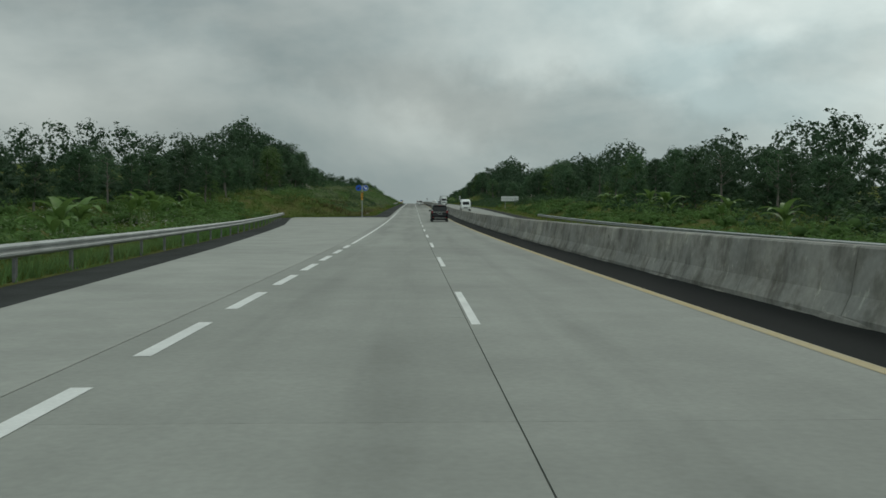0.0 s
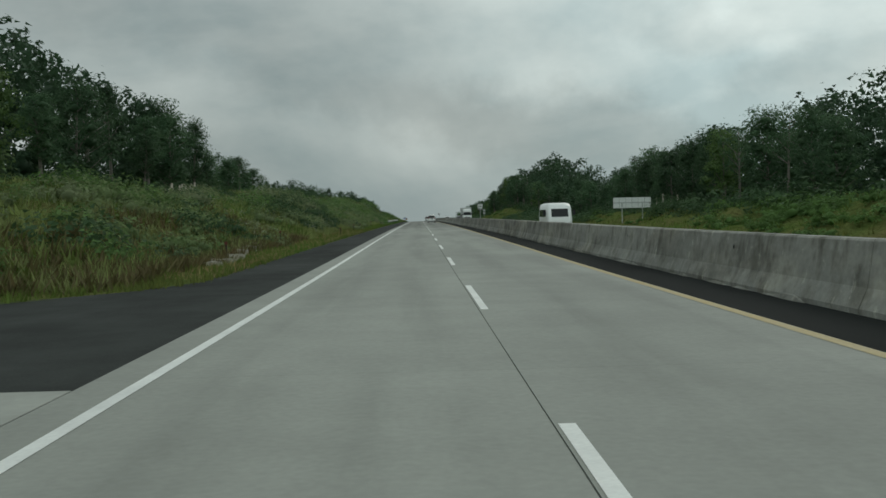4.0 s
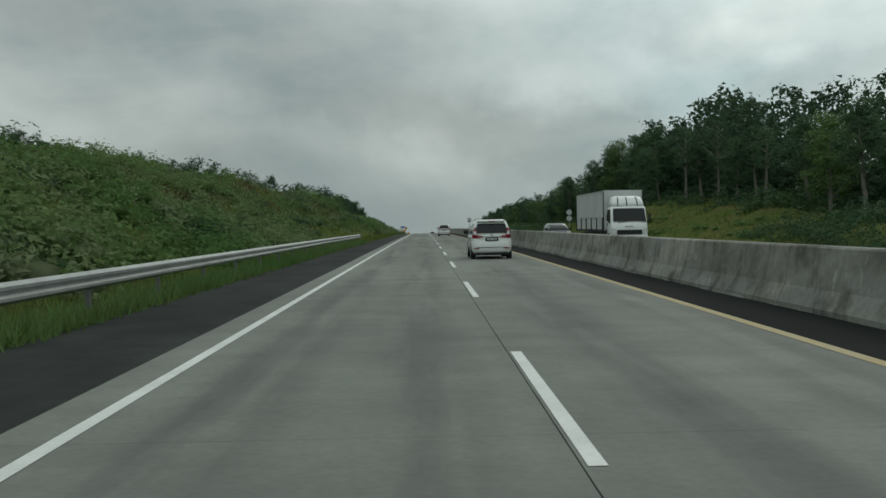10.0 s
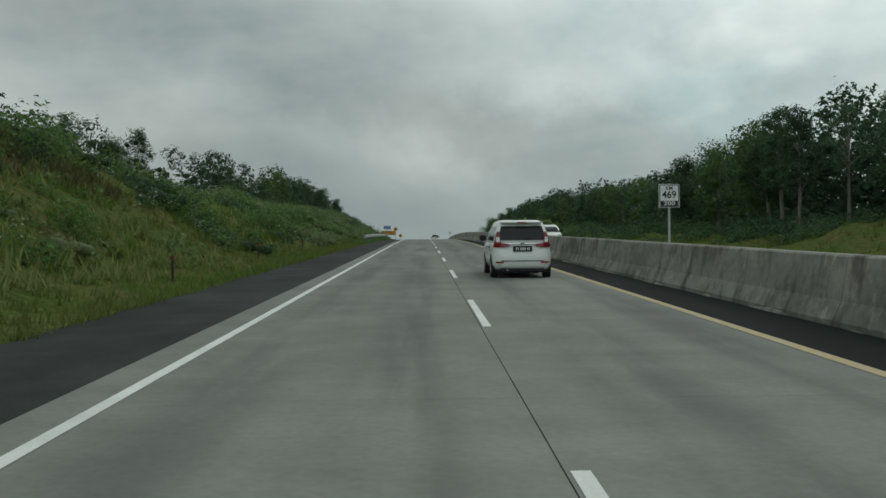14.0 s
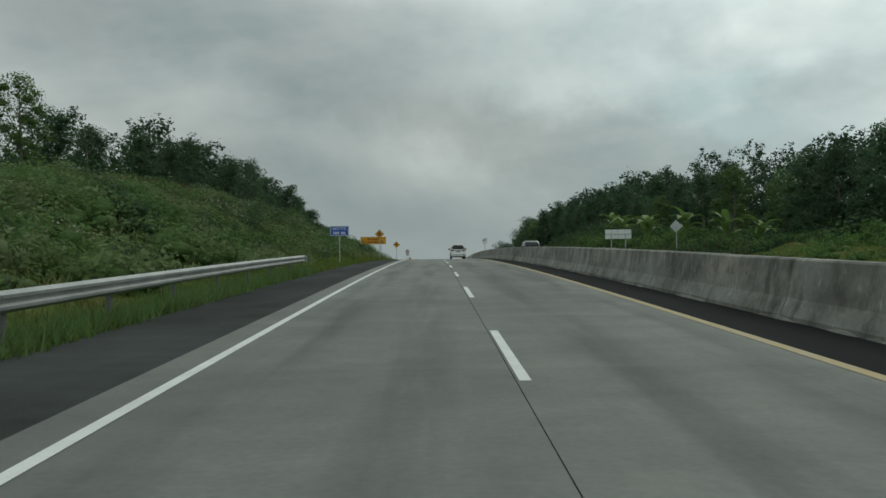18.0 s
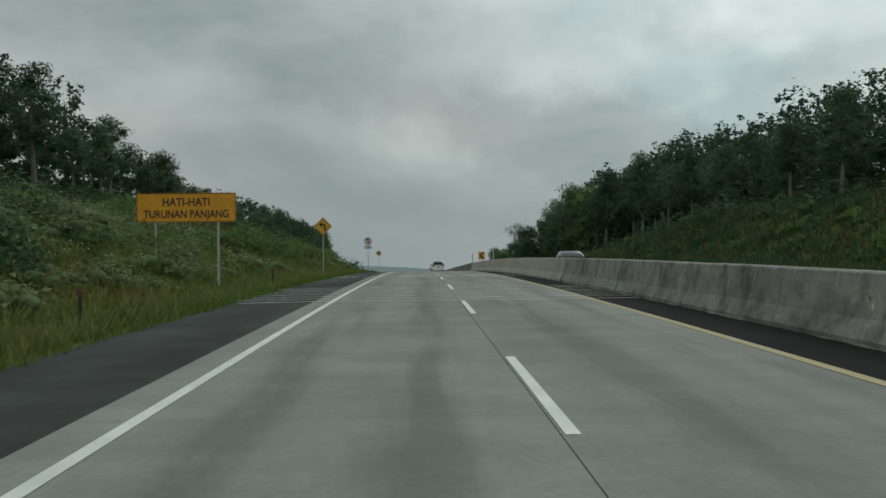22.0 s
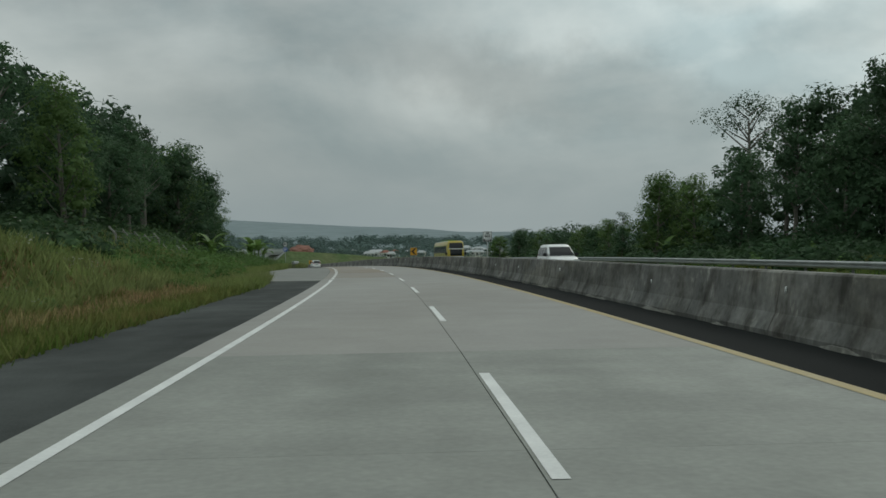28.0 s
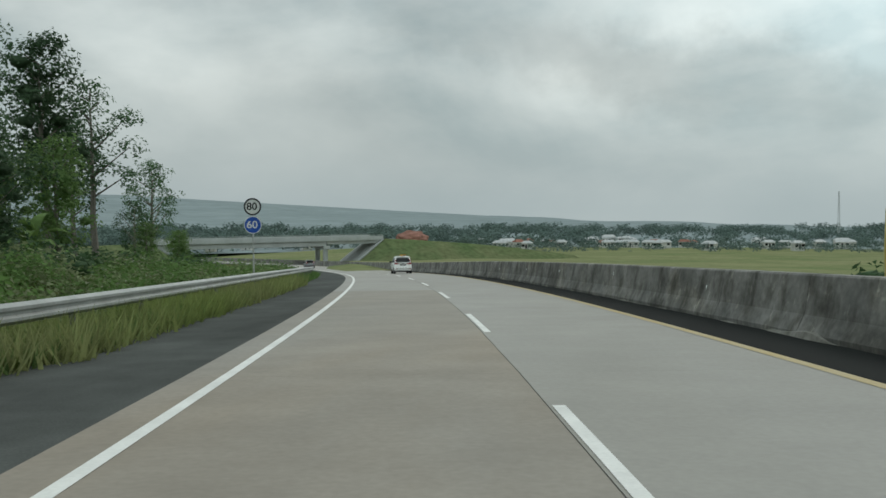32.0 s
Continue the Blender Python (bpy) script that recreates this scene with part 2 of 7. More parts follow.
def add_tracks(m, centres, width, depth, fade=None):
    """Darker bands where the tyres run, broken up by noise; the road here runs along y."""
    t = m.node_tree
    b = t.nodes["Principled BSDF"]
    src = b.inputs["Base Color"].links[0].from_socket
    co = t.nodes.new("ShaderNodeTexCoord")
    sp = t.nodes.new("ShaderNodeSeparateXYZ")
    t.links.new(co.outputs["Object"], sp.inputs[0])
    mp = t.nodes.new("ShaderNodeMapping")
    mp.inputs["Scale"].default_value = (1.4, 0.09, 1)
    t.links.new(co.outputs["Object"], mp.inputs["Vector"])
    nz = t.nodes.new("ShaderNodeTexNoise")
    nz.inputs["Scale"].default_value, nz.inputs["Detail"].default_value = 1.2, 5
    t.links.new(mp.outputs[0], nz.inputs["Vector"])
    total = None
    for c in centres:
        d = t.nodes.new("ShaderNodeMath")
        d.operation = "SUBTRACT"
        d.inputs[1].default_value = c
        t.links.new(sp.outputs["X"], d.inputs[0])
        a = t.nodes.new("ShaderNodeMath")
        a.operation = "ABSOLUTE"
        t.links.new(d.outputs[0], a.inputs[0])
        r = t.nodes.new("ShaderNodeMapRange")
        r.interpolation_type = "SMOOTHSTEP"
        r.inputs["From Min"].default_value, r.inputs["From Max"].default_value = 0.05, width
        r.inputs["To Min"].default_value, r.inputs["To Max"].default_value = 1.0, 0.0
        t.links.new(a.outputs[0], r.inputs["Value"])
        if total is None:
            total = r.outputs["Result"]
        else:
            q = t.nodes.new("ShaderNodeMath")
            q.operation = "MAXIMUM"
            t.links.new(total, q.inputs[0])
            t.links.new(r.outputs["Result"], q.inputs[1])
            total = q.outputs[0]
    nr = t.nodes.new("ShaderNodeMapRange")
    nr.inputs["From Min"].default_value, nr.inputs["From Max"].default_value = 0.4, 0.6
    t.links.new(nz.outputs["Fac"], nr.inputs["Value"])
    mu = t.nodes.new("ShaderNodeMath")
    mu.operation = "MULTIPLY"
    t.links.new(total, mu.inputs[0])
    t.links.new(nr.outputs["Result"], mu.inputs[1])
    if fade:
        fr = t.nodes.new("ShaderNodeMapRange")
        fr.inputs["From Min"].default_value, fr.inputs["From Max"].default_value = fade
        fr.inputs["To Min"].default_value, fr.inputs["To Max"].default_value = 1.0, 0.0
        t.links.new(sp.outputs["Y"], fr.inputs["Value"])
        less = t.nodes.new("ShaderNodeMath")
        less.operation = "MULTIPLY"
        t.links.new(mu.outputs[0], less.inputs[0])
        t.links.new(fr.outputs["Result"], less.inputs[1])
        mu = less
    k = t.nodes.new("ShaderNodeMapRange")
    k.inputs["To Min"].default_value, k.inputs["To Max"].default_value = 1.0, 1.0 - depth
    t.links.new(mu.outputs[0], k.inputs["Value"])
    out = t.nodes.new("ShaderNodeVectorMath")
    out.operation = "SCALE"
    t.links.new(src, out.inputs[0])
    t.links.new(k.outputs["Result"], out.inputs["Scale"])
    t.links.new(out.outputs[0], b.inputs["Base Color"])


add_tracks(M_SLAB_DARK, (-2.7, -1.1, 1.1, 2.7), 0.8, 0.3, (660, 766))
add_tracks(M_SLAB, (-2.7, -1.1, 1.1, 2.7), 0.75, 0.14)
M_SLAB_WARM = material("tan_road_concrete", (0.322, 0.314, 0.286), rough=0.85, spec=0.2, scale=0.3, spread=0.08, fine=14, bump=0.0, streak=(1.0, 0.16, 1), second=(0.345, 0.34, 0.317), by_object=0.025)
M_SLAB_SOIL = material("soil_stained_concrete", (0.295, 0.25, 0.195), rough=0.9, spec=0.15, scale=0.28, spread=0.1, fine=14, bump=0.0, streak=(1.0, 0.2, 1), second=(0.3096, 0.2967, 0.2683), by_object=0.025)
M_SLAB_DUSTY = material("dusty_concrete", (0.30, 0.278, 0.24), rough=0.88, spec=0.18, scale=0.2, spread=0.1, fine=14, bump=0.0, streak=(1.0, 0.2, 1), second=(0.31, 0.3, 0.275), by_object=0.02)
M_SLAB_LAY = material("layby_concrete", (0.2365, 0.2451, 0.2236), rough=0.85, spec=0.2, scale=0.4, spread=0.1, fine=14, bump=0.0, second=(0.2666, 0.2709, 0.2494), by_object=0.025)


def add_mottle(m, amount):
    """Blotches and faint bands across the lane, left by the screeding and by years of traffic."""
    t = m.node_tree
    b = t.nodes["Principled BSDF"]
    src = b.inputs["Base Color"].links[0].from_socket
    co = t.nodes.new("ShaderNodeTexCoord")
    for scale, size, lo, hi, dark, light in (((1, 1, 1), 0.8, 0.36, 0.66, 0.83, 1.1), ((0.22, 0.8, 1), 1.0, 0.36, 0.66, 0.93, 1.05), ((1, 0.55, 1), 0.22, 0.36, 0.66, 0.88, 1.1)):
        mp = t.nodes.new("ShaderNodeMapping")
        mp.inputs["Scale"].default_value = scale
        t.links.new(co.outputs["Object"], mp.inputs["Vector"])
        nz = t.nodes.new("ShaderNodeTexNoise")
        nz.inputs["Scale"].default_value, nz.inputs["Detail"].default_value, nz.inputs["Roughness"].default_value = size, 6, 0.62
        t.links.new(mp.outputs[0], nz.inputs["Vector"])
        r = t.nodes.new("ShaderNodeMapRange")
        r.inputs["From Min"].default_value, r.inputs["From Max"].default_value = lo, hi
        r.inputs["To Min"].default_value, r.inputs["To Max"].default_value = 1 - (1 - dark) * amount, 1 + (light - 1) * amount
        t.links.new(nz.outputs["Fac"], r.inputs["Value"])
        out = t.nodes.new("ShaderNodeVectorMath")
        out.operation = "SCALE"
        t.links.new(src, out.inputs[0])
        t.links.new(r.outputs["Result"], out.inputs["Scale"])
        src = out.outputs[0]
    t.links.new(src, b.inputs["Base Color"])


def wear_along(m, y0, y1, stops):
    """Surface tone along the road, as (place, level) stops; the road runs along y."""
    t = m.node_tree
    b = t.nodes["Principled BSDF"]
    src = b.inputs["Base Color"].links[0].from_socket
    co = t.nodes.new("ShaderNodeTexCoord")
    sp = t.nodes.new("ShaderNodeSeparateXYZ")
    t.links.new(co.outputs["Object"], sp.inputs[0])
    rg = t.nodes.new("ShaderNodeMapRange")
    rg.inputs["From Min"].default_value, rg.inputs["From Max"].default_value = y0, y1
    t.links.new(sp.outputs["Y"], rg.inputs["Value"])
    ramp = t.nodes.new("ShaderNodeValToRGB")
    while len(ramp.color_ramp.elements) < len(stops):
        ramp.color_ramp.elements.new(0.5)
    for e, (y, v) in zip(ramp.color_ramp.elements, stops):
        e.position = (y - y0) / (y1 - y0)
        e.color = (v / 2, v / 2, v / 2, 1)
    t.links.new(rg.outputs["Result"], ramp.inputs["Fac"])
    dbl = t.nodes.new("ShaderNodeMath")
    dbl.operation = "MULTIPLY"
    dbl.inputs[1].default_value = 2.0
    t.links.new(ramp.outputs["Color"], dbl.inputs[0])
    out = t.nodes.new("ShaderNodeVectorMath")
    out.operation = "SCALE"
    t.links.new(src, out.inputs[0])
    t.links.new(dbl.outputs[0], out.inputs["Scale"])
    t.links.new(out.outputs[0], b.inputs["Base Color"])


wear_along(M_SLAB_DARK, 200, 800, [(200, 1.46), (222, 1.3), (262, 1.06), (430, 1.03), (480, 0.92), (545, 1.0), (600, 1.25), (680, 1.3), (768, 1.5)])
for _m, _k in ((M_SLAB_DARK, 0.7), (M_SLAB, 0.38), (M_SLAB_WARM, 0.3), (M_SLAB_SOIL, 0.5), (M_SLAB_DUSTY, 0.4), (M_SLAB_LAY, 0.6), (M_SLAB_RAMP, 0.4)):
    add_mottle(_m, _k)
M_JOINT = material("joint_sealant", (0.05, 0.05, 0.05), rough=0.9)
M_ASPHALT = material("shoulder_asphalt", (0.04608, 0.04992, 0.04736), rough=0.95, spec=0.06, scale=0.6, spread=0.22, fine=40, bump=0.35, streak=(1.0, 0.25, 1))
M_ASPHALT_IN = material("inner_asphalt", (0.022, 0.024, 0.023), rough=0.95, spec=0.06, scale=0.6, spread=0.22, fine=40, bump=0.35, streak=(1.0, 0.25, 1))
add_mottle(M_ASPHALT, 1.0)
wear_along(M_ASPHALT, 0, 900, [(0, 1.0), (250, 1.0), (500, 1.2), (700, 1.6), (880, 1.8)])
M_WHITE = material("white_road_paint", (0.72, 0.73, 0.70), rough=0.6, scale=1.5, spread=0.1, fine=25, bump=0.1)
M_YELLOW = material("yellow_road_paint", (0.43, 0.33, 0.14), rough=0.65, scale=1.5, spread=0.14, fine=25, second=(0.42, 0.355, 0.21), bump=0.1)
M_BARRIER = material("cast_concrete", (0.2592, 0.2592, 0.2376), rough=0.88, scale=1.1, spread=0.2, fine=8, bump=0.3, streak=(1.0, 0.9, 1.0), second=(0.3456, 0.337, 0.3024), by_object=0.04)
M_BARRIER_OLD = material("stained_concrete", (0.1469, 0.1469, 0.1382), rough=0.9, scale=1.1, spread=0.3, fine=8, bump=0.3, streak=(1.0, 0.9, 1.0), second=(0.2938, 0.2894, 0.2678), by_object=0.04)
M_BARRIER_NEW = material("new_concrete", (0.45, 0.4095, 0.3375), rough=0.88, scale=1.1, spread=0.16, fine=8, bump=0.25, streak=(1.0, 0.9, 1.0), second=(0.504, 0.468, 0.396), by_object=0.04)


def add_runoff(m, amount, top_z=0.0):
    """Dark vertical runoff streaks and pale lime, with shapes of their own."""
    t = m.node_tree
    b = t.nodes["Principled BSDF"]
    src = b.inputs["Base Color"].links[0].from_socket
    co = t.nodes.new("ShaderNodeTexCoord")
    for scale, lo, hi, tint in (((0.9, 0.3, 0.7), 0.46, 0.64, (0.58, 0.57, 0.55)), ((2.2, 1.5, 1.3), 0.5, 0.64, (0.62, 0.61, 0.58)), ((0.8, 1.5, 0.6), 0.53, 0.66, (0.5, 0.48, 0.46)),
                                ((0.8, 3.6, 1.7), 0.61, 0.69, (1.7, 1.7, 1.64)), ((3.0, 3.6, 4.6), 0.62, 0.7, (1.4, 1.39, 1.33)), ((1.0, 0.16, 0.6), 0.52, 0.6, (1.2, 1.18, 1.13))):
        mp = t.nodes.new("ShaderNodeMapping")
        mp.inputs["Scale"].default_value = scale
        t.links.new(co.outputs["Object"], mp.inputs["Vector"])
        nz = t.nodes.new("ShaderNodeTexNoise")
        nz.inputs["Scale"].default_value, nz.inputs["Detail"].default_value, nz.inputs["Roughness"].default_value = 1.0, 6, 0.62
        t.links.new(mp.outputs[0], nz.inputs["Vector"])
        r = t.nodes.new("ShaderNodeMapRange")
        r.inputs["From Min"].default_value, r.inputs["From Max"].default_value = lo, hi
        r.inputs["To Max"].default_value = amount
        t.links.new(nz.outputs["Fac"], r.inputs["Value"])
        mx = t.nodes.new("ShaderNodeMixRGB")
        mx.blend_type = "MULTIPLY"
        mx.inputs["Color2"].default_value = (*tint, 1)
        t.links.new(r.outputs["Result"], mx.inputs["Fac"])
        t.links.new(src, mx.inputs["Color1"])
        src = mx.outputs[0]
    t.links.new(src, b.inputs["Base Color"])


M_BARRIER_MID = material("blotched_concrete", (0.2203, 0.216, 0.1944), rough=0.9, scale=1.1, spread=0.22, fine=8, bump=0.3, streak=(1.0, 0.9, 1.0), second=(0.3024, 0.2938, 0.2635), by_object=0.04)
add_runoff(M_BARRIER_MID, 1.0)
add_runoff(M_BARRIER, 0.9)
add_runoff(M_BARRIER_OLD, 1.0)
add_runoff(M_BARRIER_NEW, 0.35)
M_GRASS = material("verge_grass", (0.08015, 0.1207, 0.03206), rough=1.0, spec=0.0, scale=0.35, spread=0.5, fine=3.6, second=(0.1273, 0.1207, 0.04904), bump=1.0, relief=0.25)
M_BLADES = material("grass_blades", (0.1066, 0.1886, 0.03772), rough=0.9, spec=0.1, scale=0.09, spread=0.3, fine=1.0, second=(0.1394, 0.1558, 0.04756), by_island=0.25, leaf=0.45)
M_SHRUB = material("shrub_leaves", (0.09901, 0.1933, 0.05847), rough=0.85, spec=0.12, scale=0.08, spread=0.35, fine=0.9, second=(0.1556, 0.231, 0.08487), by_island=0.15, leaf=0.4)
M_LUSH = material("lush_leaves", (0.1312, 0.2337, 0.0656), rough=0.8, spec=0.15, scale=0.1, spread=0.35, fine=0.9, second=(0.0902, 0.164, 0.05084), by_island=0.15, leaf=0.4)
M_SHRUB_PALE = material("pale_shrub_leaves", (0.1684, 0.2475, 0.09407), rough=0.8, spec=0.15, scale=0.12, spread=0.3, fine=0.9, second=(0.2129, 0.2425, 0.1386), by_island=0.2, leaf=0.4)
M_FLOWER = material("pale_flowers", (0.42, 0.42, 0.33), rough=0.85, scale=0.5, spread=0.2, fine=2)
M_UNDER = material("undergrowth_leaves", (0.0462, 0.0957, 0.04356), rough=0.8, scale=0.07, spread=0.4, fine=0.8, second=(0.0693, 0.1221, 0.05016), by_island=0.15, leaf=0.35)
M_BARK = material("grey_bark", (0.18, 0.165, 0.14), rough=0.95, scale=1.5, spread=0.3, fine=9, bump=0.6, streak=(2, 2, 0.3))
M_LEAF = material("tree_leaves", (0.05808, 0.1175, 0.0594), rough=0.7, scale=0.3, spread=0.35, fine=1.2, second=(0.07788, 0.1373, 0.06336), by_object=0.3, by_island=0.12, leaf=0.42)
M_LEAF_LIGHT = material("young_leaves", (0.0902, 0.164, 0.0492), rough=0.7, scale=0.3, spread=0.3, fine=1.2, second=(0.123, 0.1927, 0.0615), by_object=0.25, by_island=0.12, leaf=0.42)
M_BANANA = material("banana_leaf", (0.15, 0.25, 0.07), rough=0.5, scale=0.8, spread=0.25, fine=5, by_island=0.25, leaf=0.35)
M_STEEL = material("galvanised_steel", (0.3456, 0.3648, 0.3552), rough=0.5, metal=0.6, spec=0.5, scale=1.2, spread=0.15, fine=8)
M_STEEL_POST = material("weathered_steel_post", (0.15, 0.155, 0.15), rough=0.7, metal=0.2, scale=2, spread=0.2, fine=8)
M_DRY = material("dry_red_grass", (0.34, 0.225, 0.12), rough=0.9, scale=0.3, spread=0.3, fine=2.0, second=(0.30, 0.27, 0.115), by_island=0.3, leaf=0.3)
M_DRY_BROWN = material("dry_brown_grass", (0.1394, 0.1025, 0.0492), rough=0.9, scale=0.3, spread=0.3, fine=2.0, second=(0.1312, 0.1271, 0.05412), by_island=0.3, leaf=0.3)
M_STRAW = material("straw_grass", (0.209, 0.1925, 0.0682), rough=0.9, spec=0.1, scale=0.15, spread=0.3, fine=1.0, second=(0.132, 0.1925, 0.055), by_island=0.25, leaf=0.4)
M_TUSSOCK = material("tussock_blades", (0.202, 0.2604, 0.0797), rough=0.9, spec=0.1, scale=0.1, spread=0.3, fine=1.0, second=(0.2444, 0.2657, 0.1169), by_island=0.25, leaf=0.45)
M_POST = material("painted_post", (0.40, 0.42, 0.40), rough=0.55, scale=2, spread=0.12, fine=12)
M_SOIL = material("bare_soil", (0.16, 0.095, 0.055), rough=0.95, scale=0.2, spread=0.3, fine=3, bump=0.5)

# ---- builders ----


def mesh_of(name, verts, faces, mat, smooth=False):
    me = bpy.data.meshes.new(name)
    me.from_pydata([tuple(map(float, v)) for v in verts], [], faces)
    me.materials.append(mat)
    if smooth:
        me.polygons.foreach_set("use_smooth", [True] * len(me.polygons))
    me.update()
    return me


def big_mesh(name, verts, quads, mat):
    """A mesh from an array of corners (n, 3) and one of faces (m, 3) or (m, 4)."""
    me = bpy.data.meshes.new(name)
    n, m = len(verts), len(quads)
    me.vertices.add(n)
    me.vertices.foreach_set("co", np.asarray(verts, np.float32).ravel())
    k = np.shape(quads)[1]
    me.loops.add(m * k)
    me.loops.foreach_set("vertex_index", np.asarray(quads, np.int32).ravel())
    me.polygons.add(m)
    me.polygons.foreach_set("loop_start", np.arange(0, m * k, k, dtype=np.int32))
    me.polygons.foreach_set("loop_total", np.full(m, k, np.int32))
    me.materials.append(mat)
    me.update(calc_edges=True)
    return me


def part(name, data, parent, label="", m=None, kind=""):
    """Links a mesh, or a bmesh with its material, as one object under a thing."""
    if isinstance(data, tuple):
        bm, mat = data
        me = bpy.data.meshes.new(name)
        bm.to_mesh(me)
        bm.free()
        me.materials.append(mat)
        data = me
    ob = new(name, data)
    if parent is not None:
        ob.parent = parent
    if m is not None:
        ob.matrix_basis = m
    return tagged(ob, label=label, kind=kind)


def thing(name, label, category, m=None, group="", kind=""):
    ob = new(name)
    if m is not None:
        ob.matrix_basis = m
    return tagged(ob, label, category, group, kind)


def swept(s_list, profile, closed=False):
    """Corners and faces of a profile [(off, h), ...] drawn along the road; a profile may be a function of s."""
    verts, faces = [], []
    for s in s_list:
        prof = profile(s) if callable(profile) else profile
        for o, h in prof:
            verts.append([float(c) for c in place(s, o, h)])
    n = len(prof)
    for i in range(len(s_list) - 1):
        for j in range(n if closed else n - 1):
            a, b = i * n + j, i * n + (j + 1) % n
            faces.append((a, b, b + n, a + n))
    if closed:
        faces.append(tuple(range(n))[::-1])
        faces.append(tuple(range((len(s_list) - 1) * n, len(s_list) * n)))
    return verts, faces


def strip(name, s0, s1, profile, mat, parent=None, label="", category="", kind="structure", step=4.0, closed=False):
    n = max(2, int(math.ceil((s1 - s0) / step)) + 1)
    ob = new(name, mesh_of(name, *swept(np.linspace(s0, s1, n), profile, closed), mat))
    if parent is not None:
        ob.parent = parent
        return tagged(ob, label=label)
    return tagged(ob, label, category, kind=kind)


def box(bm, x0, x1, y0, y1, z0, z1, bevel=0.0):
    r = bmesh.ops.create_cube(bm, size=1.0, matrix=Matrix.LocRotScale(((x0 + x1) / 2, (y0 + y1) / 2, (z0 + z1) / 2), None, (x1 - x0, y1 - y0, z1 - z0)))
    if bevel:
        bmesh.ops.bevel(bm, geom=list({e for v in r["verts"] for e in v.link_edges}), offset=bevel, segments=2, affect="EDGES")
    return bm


def rod(bm, p, q, r, r2=None, sides=8):
    p, q = Vector(p), Vector(q)
    d = q - p
    m = Matrix.Translation((p + q) / 2) @ d.to_track_quat("Z", "Y").to_matrix().to_4x4()
    bmesh.ops.create_cone(bm, cap_ends=True, segments=sides, radius1=r, radius2=r if r2 is None else r2, depth=d.length, matrix=m)
    return bm


# ---- ground ----
L_EDGE, SHOULDER, R_EDGE, WALL = -4.04, -6.25, 3.55, 4.9
LEFT_BANK = [(-60, 0.2), (40, 0.3), (80, 1.4), (130, 2.4), (190, 2.6), (210, 3.4), (228, 4.0), (256, 3.3), (300, 3.6), (340, 4.8), (380, 5.1), (410, 5.4), (422, 5.8), (437, 4.8),
             (460, 3.6), (500, 3.1), (540, 4.1), (570, 4.9), (600, 4.5), (640, 3.4), (672, 4.0), (704, 3.7), (742, 3.0), (790, 2.6), (830, 2.5), (870, 1.8), (920, 0.6), (950, 0.2), (1000, -1), (1100, -2), (1400, -3)]
RIGHT_BANK = [(-60, 0.2), (54, 0.4), (100, 1.2), (165, 2.0), (198, 1.4), (223, 1.1), (250, 0.4), (280, 0.0), (340, 1.5), (388, 3.3), (415, 2.8), (447, 0.6), (500, 0.4), (558, 0.7),
              (610, 1.5), (632, 3.2), (660, 4.0), (685, 4.4), (705, 3.8), (740, 2.4), (760, 1.1), (840, 0.2), (900, -1.0), (1000, -3.0), (1400, -4)]
RAMP_OUT = [(-60, -4.1), (-20, -5.0), (0, -6.05), (40, -8.8), (84, -12.2), (116, -15.8), (123, -16.2), (123.01, -4.04)]


def table(rows, s):
    a = np.array(rows)
    return np.interp(s, a[:, 0], a[:, 1])


def left_toe(s):
    """Where the paved ground ends on the left."""
    ramp = np.where(s < 123, table(RAMP_OUT, s) - 2.0, SHOULDER)
    lay = np.interp(s, [800, 812, 830, 850, 868, 880], [SHOULDER, -7.0, -9.6, -8.9, -8.4, SHOULDER])
    fade = np.clip((s - 123) / 14, 0, 1)
    return np.where(s > 780, lay, np.where(s < 123, ramp, (table(RAMP_OUT, 122.9) - 2.0) * (1 - fade) + SHOULDER * fade))


def bumps(x, y, scale, seed=0.0):
    return np.array([noise.noise((a * scale + seed, b * scale, seed)) for a, b in zip(np.ravel(x), np.ravel(y))]).reshape(np.shape(x))


def left_h(s, off):
    """Height of the left-hand ground over the road."""
    e = np.maximum(0, left_toe(s) - off)
    top = table(LEFT_BANK, s)
    rise = np.clip((e - 1.2) / 11.5, 0, 1)
    rise = rise * rise * (3 - 2 * rise)
    back = np.clip((e - 12.0) / 60, 0, 1) * np.interp(s, [0, 200, 300, 700, 780, 900, 1000], [2, 4, 9, 9, 5, -2, -8])
    far = np.clip((e - 70) / 300, 0, 1) * np.interp(s, [0, 600, 750, 900, 1400], [0, 0, -14, -30, -20])
    return -0.06 - 0.05 * np.clip(e, 0, 1) + top * rise + back + far


def right_h(s, off):
    e = np.maximum(0, off - 16.6)
    top = table(RIGHT_BANK, s)
    rise = np.clip((e - 1.0) / 8.5, 0, 1)
    rise = rise * rise * (3 - 2 * rise)
    back = np.clip((e - 9.0) / 45, 0, 1) * np.interp(s, [0, 300, 380, 500, 650, 780, 840, 900, 1000], [1, 2, 4, 3, 6, 7, 1, -6, -8])
    far = np.clip((e - 55) / 320, 0, 1) * np.interp(s, [0, 600, 750, 860, 1400], [0, 0, -12, -14, -16])
    return -0.06 - 0.05 * np.clip(e, 0, 1) + top * rise + back + far


def far_side_drop(s):
    return np.interp(s, [-60, 120, 220, 1400], [-0.4, -0.4, 0.0, 0.0])


